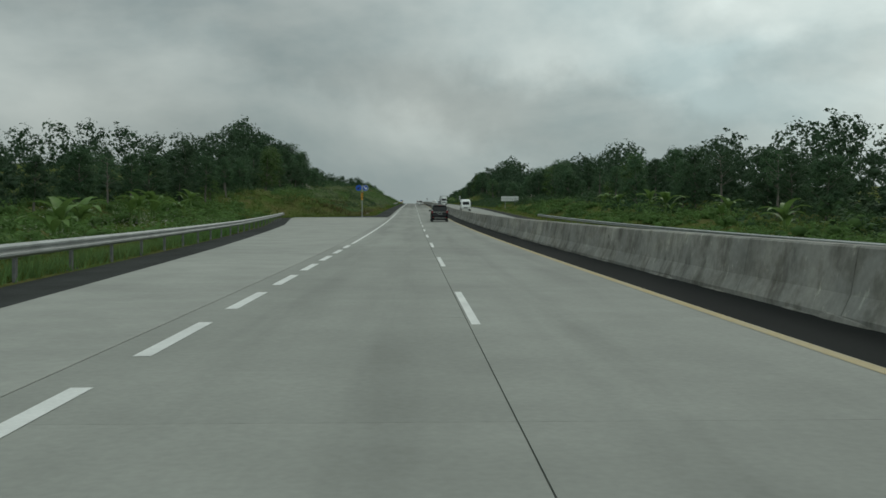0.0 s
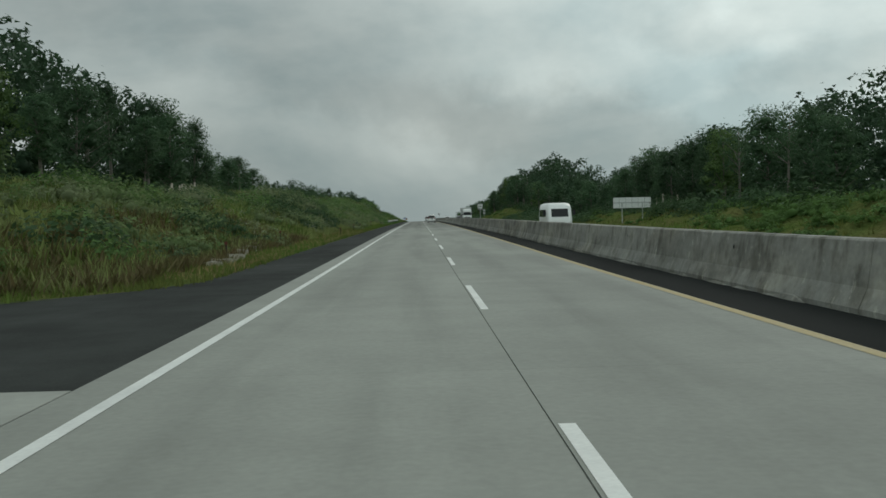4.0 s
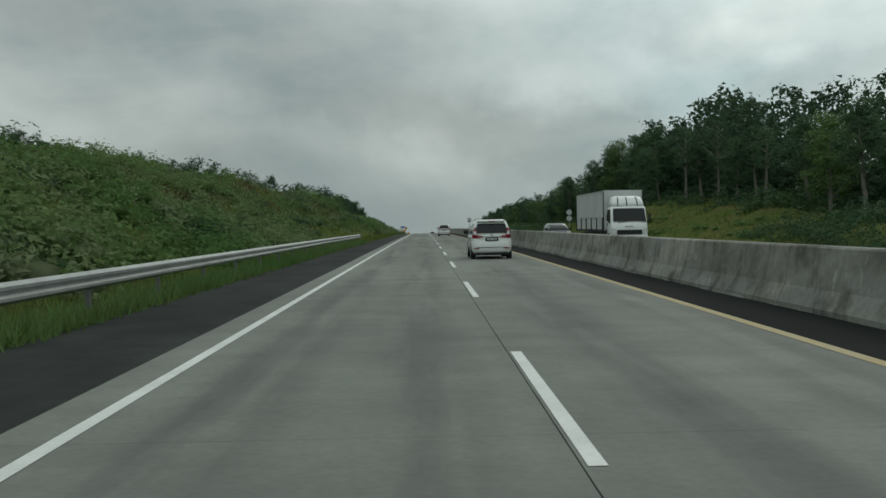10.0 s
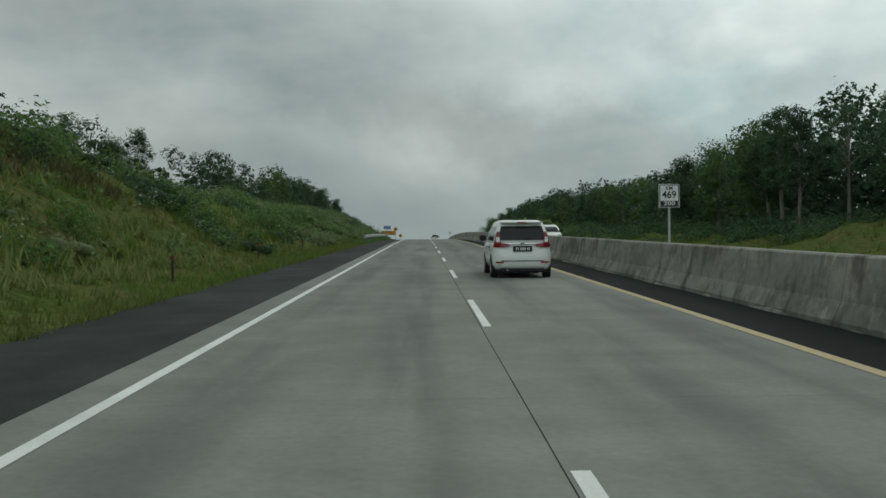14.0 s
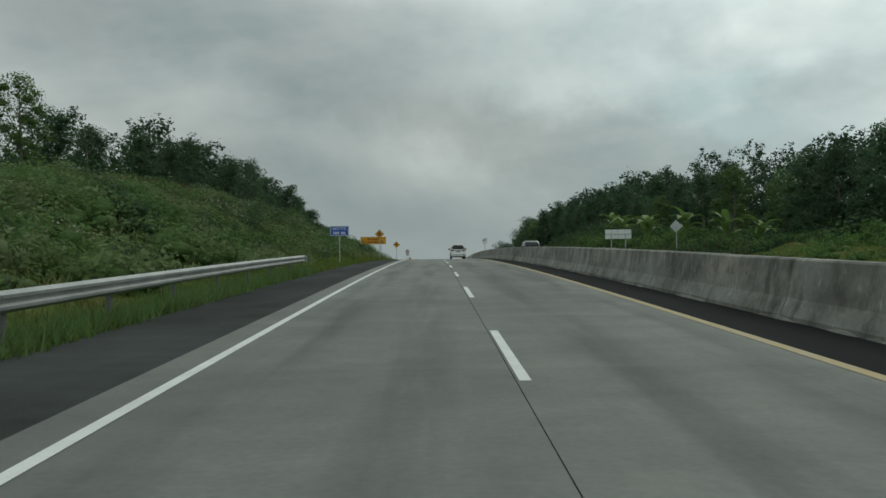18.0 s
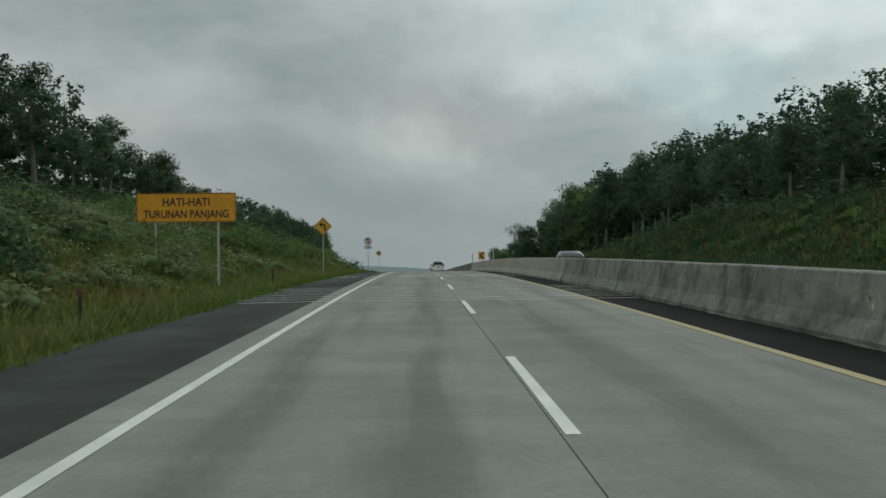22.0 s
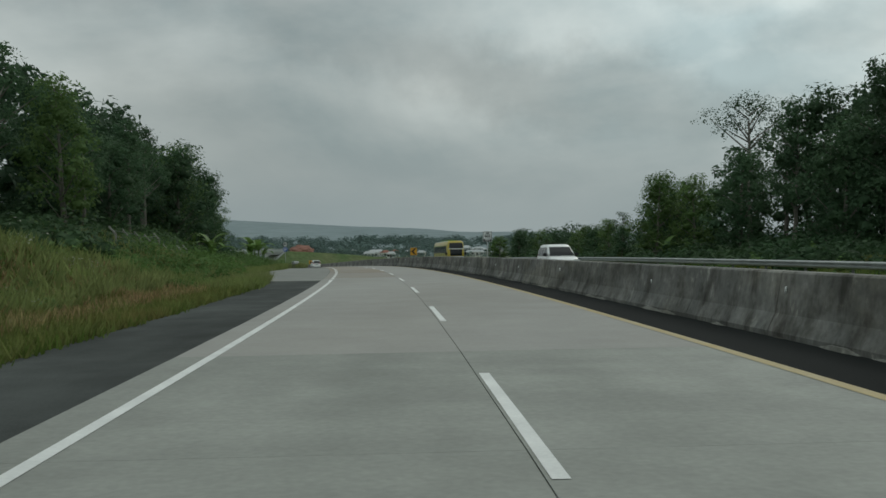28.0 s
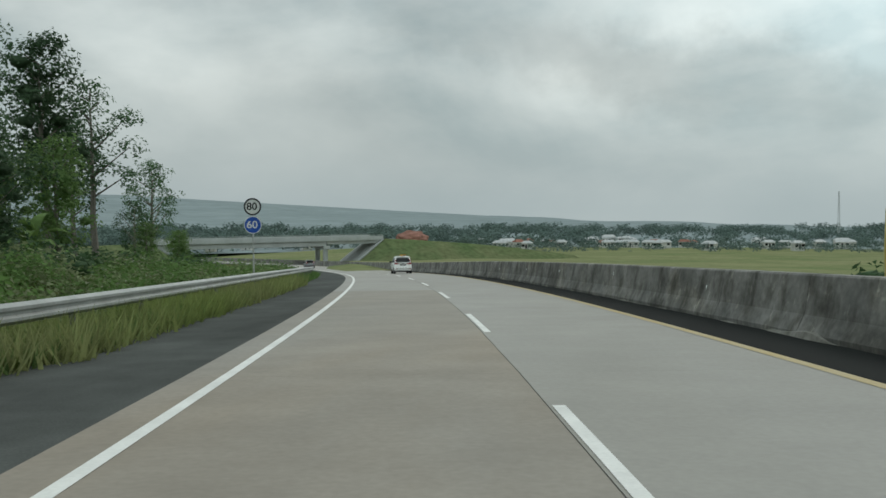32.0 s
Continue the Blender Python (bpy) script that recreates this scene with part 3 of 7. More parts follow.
def roughness(s, off, e, seed):
    """Hummocks of the uncut ground, e metres from its paved edge."""
    h = np.clip((e - 1) / 4, 0, 1) * (0.9 * bumps(s, off, 0.15, seed) + 0.9 * np.clip((e - 6) / 10, 0, 1) * bumps(s, off, 0.045, 7.7))
    lumpy = np.clip((e - 2.2) / 3, 0, 1) * np.clip((40 - e) / 15, 0, 1)
    return h + lumpy * (0.62 * bumps(s, off, 0.36, 1.7) + 0.34 * bumps(s, off, 0.85, 8.1)) + 0.05 * np.clip(e, 0, 1) * bumps(s, off, 1.3, 2.0)


def ground_left(s, off):
    s, off = np.asarray(s, float), np.asarray(off, float)
    return left_h(s, off) + roughness(s, off, np.maximum(0, left_toe(s) - off), -3.3)


def ground_right(s, off):
    s, off = np.asarray(s, float), np.asarray(off, float)
    return right_h(s, off) + far_side_drop(s) + roughness(s, off, np.maximum(0, off - 16.6), 3.3)


def bank_mesh(name, side, label):
    ss = np.concatenate([np.arange(-60, -12, 4.0), np.arange(-12, 960, 1.3), np.arange(960, 1300, 5.0)])
    es = np.array([0, 0.4, 0.9, 1.5, 2.1] + [2.8 + 0.75 * i for i in range(20)] + [18, 19.5, 21.5, 24, 28, 34, 45, 60, 85, 120, 170, 240, 330, 450])
    S, E_ = np.meshgrid(ss, es, indexing="ij")
    if side < 0:
        O = left_toe(S) - E_ + 0.3 * (E_ == 0)
        H = ground_left(S, O)
    else:
        O = 16.6 + E_ - 0.3 * (E_ == 0)
        H = ground_right(S, O)
    limit = 330.0
    X, Y, Z = place(S, np.clip(O, -limit if side < 0 else -1e9, 1e9), H)
    Z[:, -1] = -40.0
    Z[0, :] = Z[-1, :] = -40.0
    n, m = S.shape
    idx = np.arange(n * m).reshape(n, m)
    q = np.stack([idx[:-1, :-1], idx[1:, :-1], idx[1:, 1:], idx[:-1, 1:]], -1).reshape(-1, 4)
    if side < 0:
        q = q[:, ::-1]
    ob = new(name, big_mesh(name, np.stack([X, Y, Z], -1).reshape(-1, 3), q[:, ::-1], M_GRASS))
    ob.data.polygons.foreach_set("use_smooth", [True] * len(ob.data.polygons))
    return tagged(ob, label, "embankment", kind="structure")


bank_mesh("bank_left", -1, "green grassy cut slope with brown dry patches")
bank_mesh("bank_right", 1, "green grassy slope beyond the oncoming carriageway")

# the plain that reaches the horizon; it falls away beyond the bend, where the valley opens
VIEW = (-12.9, 865.9, 20.4)


def sky_angle(az):
    """Degrees by which the skyline stands over the eye at the end of the walk, by azimuth from its heading."""
    return float(np.interp(az, [-180, -80, -40, -19, -3, 8, 25, 45, 80, 180], [0.2, 1.6, 1.3, 1.0, -0.05, -0.75, -2.0, -1.7, -1.0, 0.2]))


def far_at(azimuth, dist, z=0.0):
    """A place dist away from the end of the walk, azimuth degrees to the right of its heading."""
    a = radians(7.1 - azimuth)
    return VIEW[0] - math.sin(a) * dist, VIEW[1] + math.cos(a) * dist, z


_rr, _aa = [0, 500, 800, 1300, 2000, 3000, 4000, 4950], list(range(-180, 181, 4))
_v = [far_at(a, r, min(-15.0, VIEW[2] - 16 + math.tan(radians(sky_angle(a) - 0.25)) * r)) for r in _rr for a in _aa]
_n = len(_aa)
_f = [(i * _n + j, i * _n + j + 1, (i + 1) * _n + j + 1, (i + 1) * _n + j)[::-1] for i in range(len(_rr) - 1) for j in range(_n - 1)]
# the green is greyed in the base colour to pass for haze
tagged(new("ground", mesh_of("ground", _v, _f, material("valley_ground", (0.11, 0.15, 0.10), rough=0.95, scale=0.012, spread=0.3, fine=0.1, second=(0.16, 0.19, 0.12)))),
       "green valley floor reaching the horizon, its colour greyed for haze", "ground", kind="structure")

# ---- road ----
S0, S1 = -24.0, 1240.0
road = thing("road", "pale grey concrete motorway carriageway with painted lines", "road", kind="structure")
strip("road_bed", S0, S1, [(L_EDGE + 0.01, -0.03), (R_EDGE - 0.01, -0.03)], M_JOINT, road, "dark joint bed")
strip("shoulder", 121.0, S1, lambda s: [(left_toe(s) - 0.25, -0.075), (SHOULDER + 0.1, -0.03), (L_EDGE + 0.005, -0.012)], M_ASPHALT, road, "dark asphalt hard shoulder", step=2.5)
strip("shoulder", S0, 123.0, lambda s: [(table(RAMP_OUT, s) - 2.3, -0.08), (table(RAMP_OUT, s) + 0.01, -0.03)], M_ASPHALT, road, "dark asphalt edge of the ramp", step=2.0)
strip("inner_shoulder", S0, S1, [(R_EDGE - 0.005, -0.012), (WALL + 0.06, -0.02)], M_ASPHALT_IN, road, "black asphalt strip beside the barrier", step=2.5)
strip("edge_line", 42.0, 806.0, [(-3.595, 0.005), (-3.46, 0.005)], M_WHITE, road, "solid white edge line", step=2.5)
strip("edge_line", 868.0, S1, [(-3.595, 0.005), (-3.46, 0.005)], M_WHITE, road, "solid white edge line", step=2.5)
strip("median_line", S0, S1, [(3.36, 0.005), (3.53, 0.005)], M_YELLOW, road, "worn yellow median line", step=2.5)
for _k in range(-2, 94):
    _s = 17.14 + 13 * _k
    strip("lane_dash", _s - 5, _s, [(-0.085, 0.005), (0.036, 0.005)], M_WHITE, road, step=2.5)
for _k in range(9):
    _s = 4.9 + 4.65 * _k - 4.65
    strip("ramp_dash", _s, _s + 2.95, [(-3.645, 0.005), (-3.46, 0.005)], M_WHITE, road, step=3)
for _k in range(13):
    _s = 806.1 + 4.65 * _k
    strip("ramp_dash", _s, _s + 2.95, [(-3.645, 0.005), (-3.46, 0.005)], M_WHITE, road, step=3)
for _s0, _many in ((602.6, 4), (628.6, 8), (655.6, 7)):
    for _k in range(_many):
        _s = _s0 + 0.2 + 1.4 * _k
        strip("rumble_line", _s - 0.055, _s + 0.055, [(-7.0 if _k % 2 else -6.2, -0.02), (L_EDGE, 0.006), (R_EDGE, 0.006), (4.84, -0.004)], M_WHITE, road, "white transverse rumble line", step=1)

# oncoming carriageway behind the barrier
other = thing("oncoming_road", "grey concrete carriageway for oncoming traffic", "road", kind="structure")
strip("lanes", S0, S1, lambda s: [(5.7, float(far_side_drop(s)) - 0.02), (14.4, float(far_side_drop(s)) - 0.02)], M_SLAB, other, step=5)
strip("outer_shoulder", S0, S1, lambda s: [(14.4, float(far_side_drop(s)) - 0.02), (17.0, float(far_side_drop(s)) - 0.08)], M_ASPHALT, other, step=5)

# ---- median barrier ----
BAR_PROFILE = [(4.9, -0.05), (4.9, 0.06), (4.965, 0.2), (5.03, 0.34), (5.14, 0.97), (5.17, 1.0), (5.43, 1.0), (5.46, 0.97), (5.57, 0.34), (5.7, 0.06), (5.7, -0.45)]
barrier = thing("median_barrier", "weathered grey concrete median barrier with dark runoff streaks", "barrier", kind="structure")


def barrier_look(s):
    return M_BARRIER_MID if 335 < s < 470 or 150 < s < 245 else M_BARRIER_OLD if s > 712 else M_BARRIER_NEW if s > 640 else M_BARRIER


PIECE = 4.1
_k, _s = 0, -8.0
_rng = random.Random(5)
while _k < 300:
    _dz, _dx = _rng.uniform(-0.004, 0.004), _rng.uniform(-0.003, 0.003)
    _vs, _fs = swept([_s + 0.011, _s + PIECE / 2, _s + PIECE - 0.011], [(o + _dx, h + _dz) for o, h in BAR_PROFILE], True)
    part("barrier_segment", mesh_of("barrier_segment", _vs, _fs, barrier_look(_s)), barrier)
    _s += PIECE
    _k += 1


def broken_edge(s):
    """Spalled mortar, here a ragged lip and there worn away."""
    k = 0.16 * noise.noise((s * 0.35, 2.0, 0.0)) + 0.09 * noise.noise((s * 1.3, 5.0, 0.0)) + 0.05 * noise.noise((s * 4.1, 9.0, 0.0)) - 0.03
    h = max(-0.05, min(0.12, k))
    return [(WALL - 0.05 - h * 0.4, -0.04), (WALL - 0.02 - h * 0.2, h), (WALL + 0.03, h + 0.015), (WALL + 0.12, -0.04)]


strip("broken_edge", S0, S1, broken_edge, M_BARRIER_MID, barrier, "pale spalled mortar along the foot of the barrier", step=0.45)

# ---- guard rails ----
BEAM = [(0.0, -0.155), (0.035, -0.13), (0.08, -0.1), (0.08, -0.055), (0.03, -0.02), (0.03, 0.02), (0.08, 0.055), (0.08, 0.1), (0.035, 0.13), (0.0, 0.155)]


def guard_rail(s0, s1, off, base, label, face=1):
    """A W-beam on posts. off and base are functions of s."""
    rail = thing("guard_rail", label, "guard rail")
    prof = lambda s: [(off(s) + face * x, base(s) + 0.58 + z) for x, z in BEAM] + [(off(s) + face * (x - 0.006), base(s) + 0.58 + z) for x, z in reversed(BEAM)]
    n = int((s1 - s0) / 4)
    for i in range(n):
        a, b = s0 + (s1 - s0) * i / n, s0 + (s1 - s0) * (i + 1) / n
        part("beam", mesh_of("beam", *swept([a, (a + b) / 2, b + 0.02], prof, True), M_STEEL), rail)
        bm = box(bmesh.new(), -0.035, 0.035, -0.06, 0.06, -0.7, 0.7)
        x = off(a + 0.3) - face * 0.06
        post = part("post", (bm, M_STEEL_POST), rail, m=stand(a + 0.3, x, base(a + 0.3)))
    for s in (s0, s1):
        bm = bmesh.new()
        rod(bm, (0, 0, 0.43), (0, 0, 0.73), 0.13, sides=12)
        part("end_cap", (bm, M_STEEL), rail, "rounded fish-tail end", m=stand(s, off(s) + face * 0.02, base(s)))
    return rail


def level(v):
    return lambda s: v


guard_rail(-20, 113, lambda s: float(table([(-60, -6.5), (0, -7.2), (30, -9.0), (60, -11.0), (84, -13.0), (113, -15.4)], s)) - 0.9, level(0.05), "long galvanised guard rail curving away beside the ramp")
guard_rail(287, 361, level(-6.6), level(0.03), "galvanised steel guard rail at the foot of the grassy bank")
guard_rail(480, 538.5, level(-6.65), level(0.05), "galvanised steel guard rail in front of flowering shrubs")
guard_rail(866, 962, lambda s: float(np.interp(s, [866, 880, 962], [-7.6, -6.9, -6.6])), level(0.05), "galvanised guard rail along the outside of the bend")
guard_rail(-18, 136, level(17.3), lambda s: -0.5, "galvanised guard rail across the oncoming carriageway", -1)
guard_rail(772, 900, level(17.3), lambda s: 0.0, "galvanised guard rail across the oncoming carriageway", -1)

# slabs of the carriageway, laid last of the setting
def slab(s0, s1, o0, o1, mat, parent):
    vs, fs = swept([s0 + 0.003, s1 - 0.003], lambda s: [(o0(s), -0.05), (o0(s), 0.0), (o1(s), 0.0), (o1(s), -0.05)], True)
    return part("slab", mesh_of("slab", vs, fs, mat), parent)


def slab_look(s):
    return M_SLAB_DARK if 219 < s < 768 else M_SLAB_WARM if s > 768 else M_SLAB


for _i in range(-4, 146):
    slab(_i * 6.5, _i * 6.5 + 6.5, level(L_EDGE), level(-0.124), M_SLAB_SOIL if 824 < _i * 6.5 < 884 else M_SLAB_DUSTY if 806 < _i * 6.5 < 898 else slab_look(_i * 6.5), road)
    slab(_i * 6.5, _i * 6.5 + 6.5, level(-0.112), level(R_EDGE), slab_look(_i * 6.5), road)
strip("far_slabs", 949, S1, [(L_EDGE, 0.0), (R_EDGE, 0.0)], M_SLAB_WARM, road, step=6)
for _i in range(-4, 19):
    slab(_i * 6.5, min(123, _i * 6.5 + 6.5), lambda s: float(table(RAMP_OUT, s)), level(L_EDGE - 0.02), M_SLAB_RAMP, road)
for _i in range(9):
    slab(808.5 + _i * 6.5, 815.0 + _i * 6.5, lambda s: float(left_toe(s)), level(L_EDGE - 0.02), M_SLAB_LAY, road)

# ---- plants ----
rng = np.random.default_rng(11)


def leaf_cloud(centres, radii, counts, size, flat=0.75, sprays=5, loose=0.5):
    """Corners and quads of many small leaves: each mass is made of sprays, each spray of a handful of leaves."""
    V = []
    for c, r, n in zip(centres, radii, counts):
        m = max(3, n // sprays)
        d = rng.normal(size=(m, 3))
        d[:, 2] += 0.25
        d /= np.linalg.norm(d, axis=1)[:, None]
        heart = d * (r * (0.35 + 0.55 * rng.random(m) ** 0.6))[:, None]
        own = np.repeat(np.arange(m), sprays)
        k = len(own)
        q = rng.normal(size=(k, 3))
        q *= (r * 0.38 * rng.random(k) ** 0.4 / np.linalg.norm(q, axis=1))[:, None]
        p = np.asarray(c) + (heart[own] + q) * np.array([1, 1, flat])
        nrm = d[own] * 0.8 + q / (r * 0.38) * 0.7 + rng.normal(size=(k, 3)) * loose + np.array([0, 0, 0.55])
        nrm /= np.linalg.norm(nrm, axis=1)[:, None]
        a = np.cross(nrm, rng.normal(size=(k, 3)))
        a /= np.linalg.norm(a, axis=1)[:, None]
        b = np.cross(nrm, a)
        sz = size * (0.6 + 0.8 * rng.random(k))[:, None]
        a, b = a * sz, b * sz * 0.75
        V.append(np.stack([p - a, p + a * 0.75 + b * 0.85 - nrm * sz * 0.2, p + a * 0.35 - b], 1))
    V = np.concatenate(V).reshape(-1, 3)
    return V, np.arange(len(V)).reshape(-1, 3)


def _ball(fine):
    bm = bmesh.new()
    bmesh.ops.create_icosphere(bm, subdivisions=fine, radius=1.0)
    out = np.array([v.co for v in bm.verts]), np.array([[v.index for v in f.verts] for f in bm.faces])
    bm.free()
    return out


BALLS = {1: _ball(1), 2: _ball(2)}


def hearts(centres, radii, flat=0.75, fine=1):
    """The shaded inner masses of foliage, each an uneven lump of twigs and leaves."""
    V0, F0 = BALLS[fine]
    out = []
    for c, r in zip(centres, radii):
        k = rng.uniform(0.72, 1.18, (len(V0), 1))
        out.append((np.asarray(c) + V0 * k * r * np.array([1, 1, flat]), F0))
    return merge(out)


def merge(pieces):
    V, Q, k = [], [], 0
    for v, q in pieces:
        V.append(v)
        Q.append(q + k)
        k += len(v)
    return np.concatenate(V), np.concatenate(Q)


def tree_meshes(name, height, crown_from, spread, clusters, leaves, leaf_size, mat, airy=0.0):
    """Trunk with limbs, and crown, of one kind of tree standing at the origin."""
    r = random.Random(name)
    bm = bmesh.new()
    pts = [Vector((0, 0, -0.6))]
    lean = Vector((r.uniform(-0.05, 0.05), r.uniform(-0.05, 0.05), 0))
    steps = 6
    for i in range(1, steps + 1):
        pts.append(Vector((0, 0, height * 0.86 * i / steps)) + lean * height * (i / steps) + Vector((r.uniform(-0.1, 0.1), r.uniform(-0.1, 0.1), 0)) * height * 0.04)
    thick = height * 0.016 + 0.04
    for i in range(steps):
        rod(bm, pts[i], pts[i + 1], thick * (1 - i / steps * 0.8), thick * (1 - (i + 1) / steps * 0.8), 7)
    centres, radii, counts = [], [], []
    for c in range(clusters):
        f = (c + 0.5) / clusters
        zc = height * (crown_from + (1 - crown_from) * (0.05 + 0.9 * f))
        wide = spread * math.sin(math.pi * min(1, 0.18 + 0.74 * f)) * r.uniform(0.3, 0.85)
        ang = c * 2.4 + r.uniform(-0.5, 0.5)
        tip = Vector((math.cos(ang) * wide, math.sin(ang) * wide, zc)) + lean * zc
        root_z = max(height * crown_from * 0.7, zc - wide * r.uniform(0.6, 1.1))
        root = Vector((0, 0, root_z)) + lean * root_z
        rod(bm, root, tip, thick * 0.3, thick * 0.1, 5)
        rad = spread * r.uniform(0.36, 0.52) * (1 - airy * 0.35)
        centres.append(tip)
        radii.append(rad)
        counts.append(int(leaves * r.uniform(0.7, 1.3)))
        if airy < 0.5 and c % 2:
            centres.append(tip * 0.5 + Vector((0, 0, tip.z * 0.48)))
            radii.append(rad * 1.1)
            counts.append(int(leaves * 0.6))
    me = bpy.data.meshes.new("trunk")
    bm.to_mesh(me)
    bm.free()
    me.materials.append(M_BARK)
    V, Q = leaf_cloud(centres, radii, counts, leaf_size, 0.75)
    if airy < 0.5:
        V, Q = merge([(V, Q), hearts(centres[:-4:2], [0.33 * q for q in radii[:-4:2]], 0.75, 2)])
    return me, big_mesh("crown", V, Q, mat)


KINDS = {
    "round": [tree_meshes("round%d" % i, 11, 0.13, 3.6, 22, 205, 0.14, M_LEAF) for i in range(4)],
    "tall": [tree_meshes("tall%d" % i, 15, 0.34, 3.3, 20, 205, 0.145, M_LEAF) for i in range(3)],
    "light": [tree_meshes("light%d" % i, 10, 0.15, 3.0, 18, 185, 0.125, M_LEAF_LIGHT) for i in range(2)],
    "airy": [tree_meshes("airy%d" % i, 13, 0.45, 3.6, 17, 170, 0.115, M_LEAF, 0.8) for i in range(3)],
}
NATIVE = {"round": 11, "tall": 15, "light": 10, "airy": 13}
LABELS = {"round": "broad dark green tree with a dense rounded crown", "tall": "tall dark green forest tree with a bare lower trunk",
          "light": "young light green tree with a loose crown", "airy": "slender tree with a thin open crown and visible limbs"}


def tree(kind, s, off, ground, top, group):
    i = int(rng.integers(len(KINDS[kind])))
    k = (top - ground) / (NATIVE[kind] * 1.02)
    w = k * float(rng.uniform(0.9, 1.15)) if k > 0.6 else k * 1.25
    x, y, z = place(s, off, ground)
    ob = thing("tree", LABELS[kind], "tree", Matrix.LocRotScale((float(x), float(y), float(z)), Euler((0, 0, float(rng.uniform(0, 6.28)))), (w, w, k)), group)
    part("trunk", KINDS[kind][i][0], ob)
    part("crown", KINDS[kind][i][1], ob)
    return ob


TOP_L = [(-20, 5.5), (65, 6.2), (100, 8.8), (150, 10.4), (183, 13.4), (200, 15), (219, 14.8), (237, 11.2), (250, 11), (270, 8.6), (290, 8.0), (303, 8.6), (320, 8.2), (357, 9.2), (375, 9.0),
         (430, 8.6), (473, 10.2), (500, 10.6), (530, 11.6), (550, 12.2), (565, 12.4), (600, 12.8), (616, 14.5), (640, 14.8), (672, 14.4), (700, 14.8), (735, 10.4), (765, 11.8), (795, 14.5), (815, 16), (842, 16.5), (864, 18), (888, 18.5), (925, 19), (945, 15)]
TOP_R = [(-20, 6.5), (70, 7), (80, 7.5), (103, 10.5), (111, 9.3), (138, 9.6), (160, 8.4), (208, 11.8), (222, 11.5), (244, 11.3), (257, 10.8), (288, 9), (296, 7), (323, 8.4), (347, 12.3), (377, 13.3), (390, 16),
         (414, 17.2), (430, 15), (450, 13), (461, 13.6), (484, 11.9), (506, 9.8), (533, 9.7), (580, 10.6), (621, 11.1), (653, 14.6), (674, 14.4), (701, 15.4), (730, 17.5), (757, 18), (786, 18.5), (805, 18), (830, 13.5), (838, 11), (844, 9.0), (850, 7.2), (860, 5.6), (872, 5.4), (884, 5.6), (895, 6.0), (901, 5.4), (915, 4.4)]


BACK = []


def wood(side, s0, s1, e0, rows, spacing, tops, group, mix):
    """A belt of trees, the front row e0 from the dashes, its tops on a given line seen from the road; the rows behind are kept for one mesh."""
    for r in range(rows):
        s = s0 + float(rng.uniform(0, spacing))
        while s < s1:
            off = e0 + r * 4.5 + float(rng.uniform(-1.6, 1.6))
            ref = 28.0 if side < 0 else 34.0
            line = float(table(tops, s))
            top = 1.4 + (line - 1.4) * (off + 1.5) / ref
            top *= float(rng.uniform(0.76, 1.01)) if rng.random() < 0.82 else float(rng.uniform(0.55, 0.8))
            g = float(ground_left(s, -off)) if side < 0 else float(ground_right(s, off))
            if top - g > 2.2:
                if r == 0:
                    tree(str(rng.choice(list(mix), p=list(mix.values()))), s, side * off, g, top, group)
                else:
                    BACK.append((s, side * off, g, top - g))
            s += spacing * float(rng.uniform(0.7, 1.3)) * (1 if r == 0 else 0.9)


TALL_MIX = {"round": 0.16, "tall": 0.62, "light": 0.08, "airy": 0.14}
MIX = {"round": 0.5, "tall": 0.25, "light": 0.12, "airy": 0.13}
wood(-1, 40, 262, 27, 3, 6.0, TOP_L, "trees on the left-hand bank", MIX)
wood(-1, 262, 520, 40, 3, 8.0, TOP_L, "trees on the left-hand bank", MIX)
wood(-1, 520, 590, 27, 3, 6.0, TOP_L, "trees on the left-hand bank", MIX)
wood(-1, 590, 800, 27, 3, 5.6, TOP_L, "trees on the left-hand bank", TALL_MIX)
wood(-1, 800, 893, 19.5, 3, 5.6, TOP_L, "trees on the left-hand bank", {"round": 0.1, "tall": 0.3, "light": 0.32, "airy": 0.28})
wood(1, 40, 340, 31, 4, 6.2, TOP_R, "trees beyond the oncoming carriageway", MIX)
wood(1, 340, 480, 28, 4, 5.6, TOP_R, "trees beyond the oncoming carriageway", TALL_MIX)
wood(1, 480, 640, 31, 4, 6.0, TOP_R, "trees beyond the oncoming carriageway", MIX)
wood(1, 640, 838, 31, 4, 5.0, TOP_R, "trees beyond the oncoming carriageway", TALL_MIX)
wood(1, 838, 904, 24, 3, 3.4, TOP_R, "trees beyond the oncoming carriageway", {"round": 0.4, "tall": 0.0, "light": 0.5, "airy": 0.1})


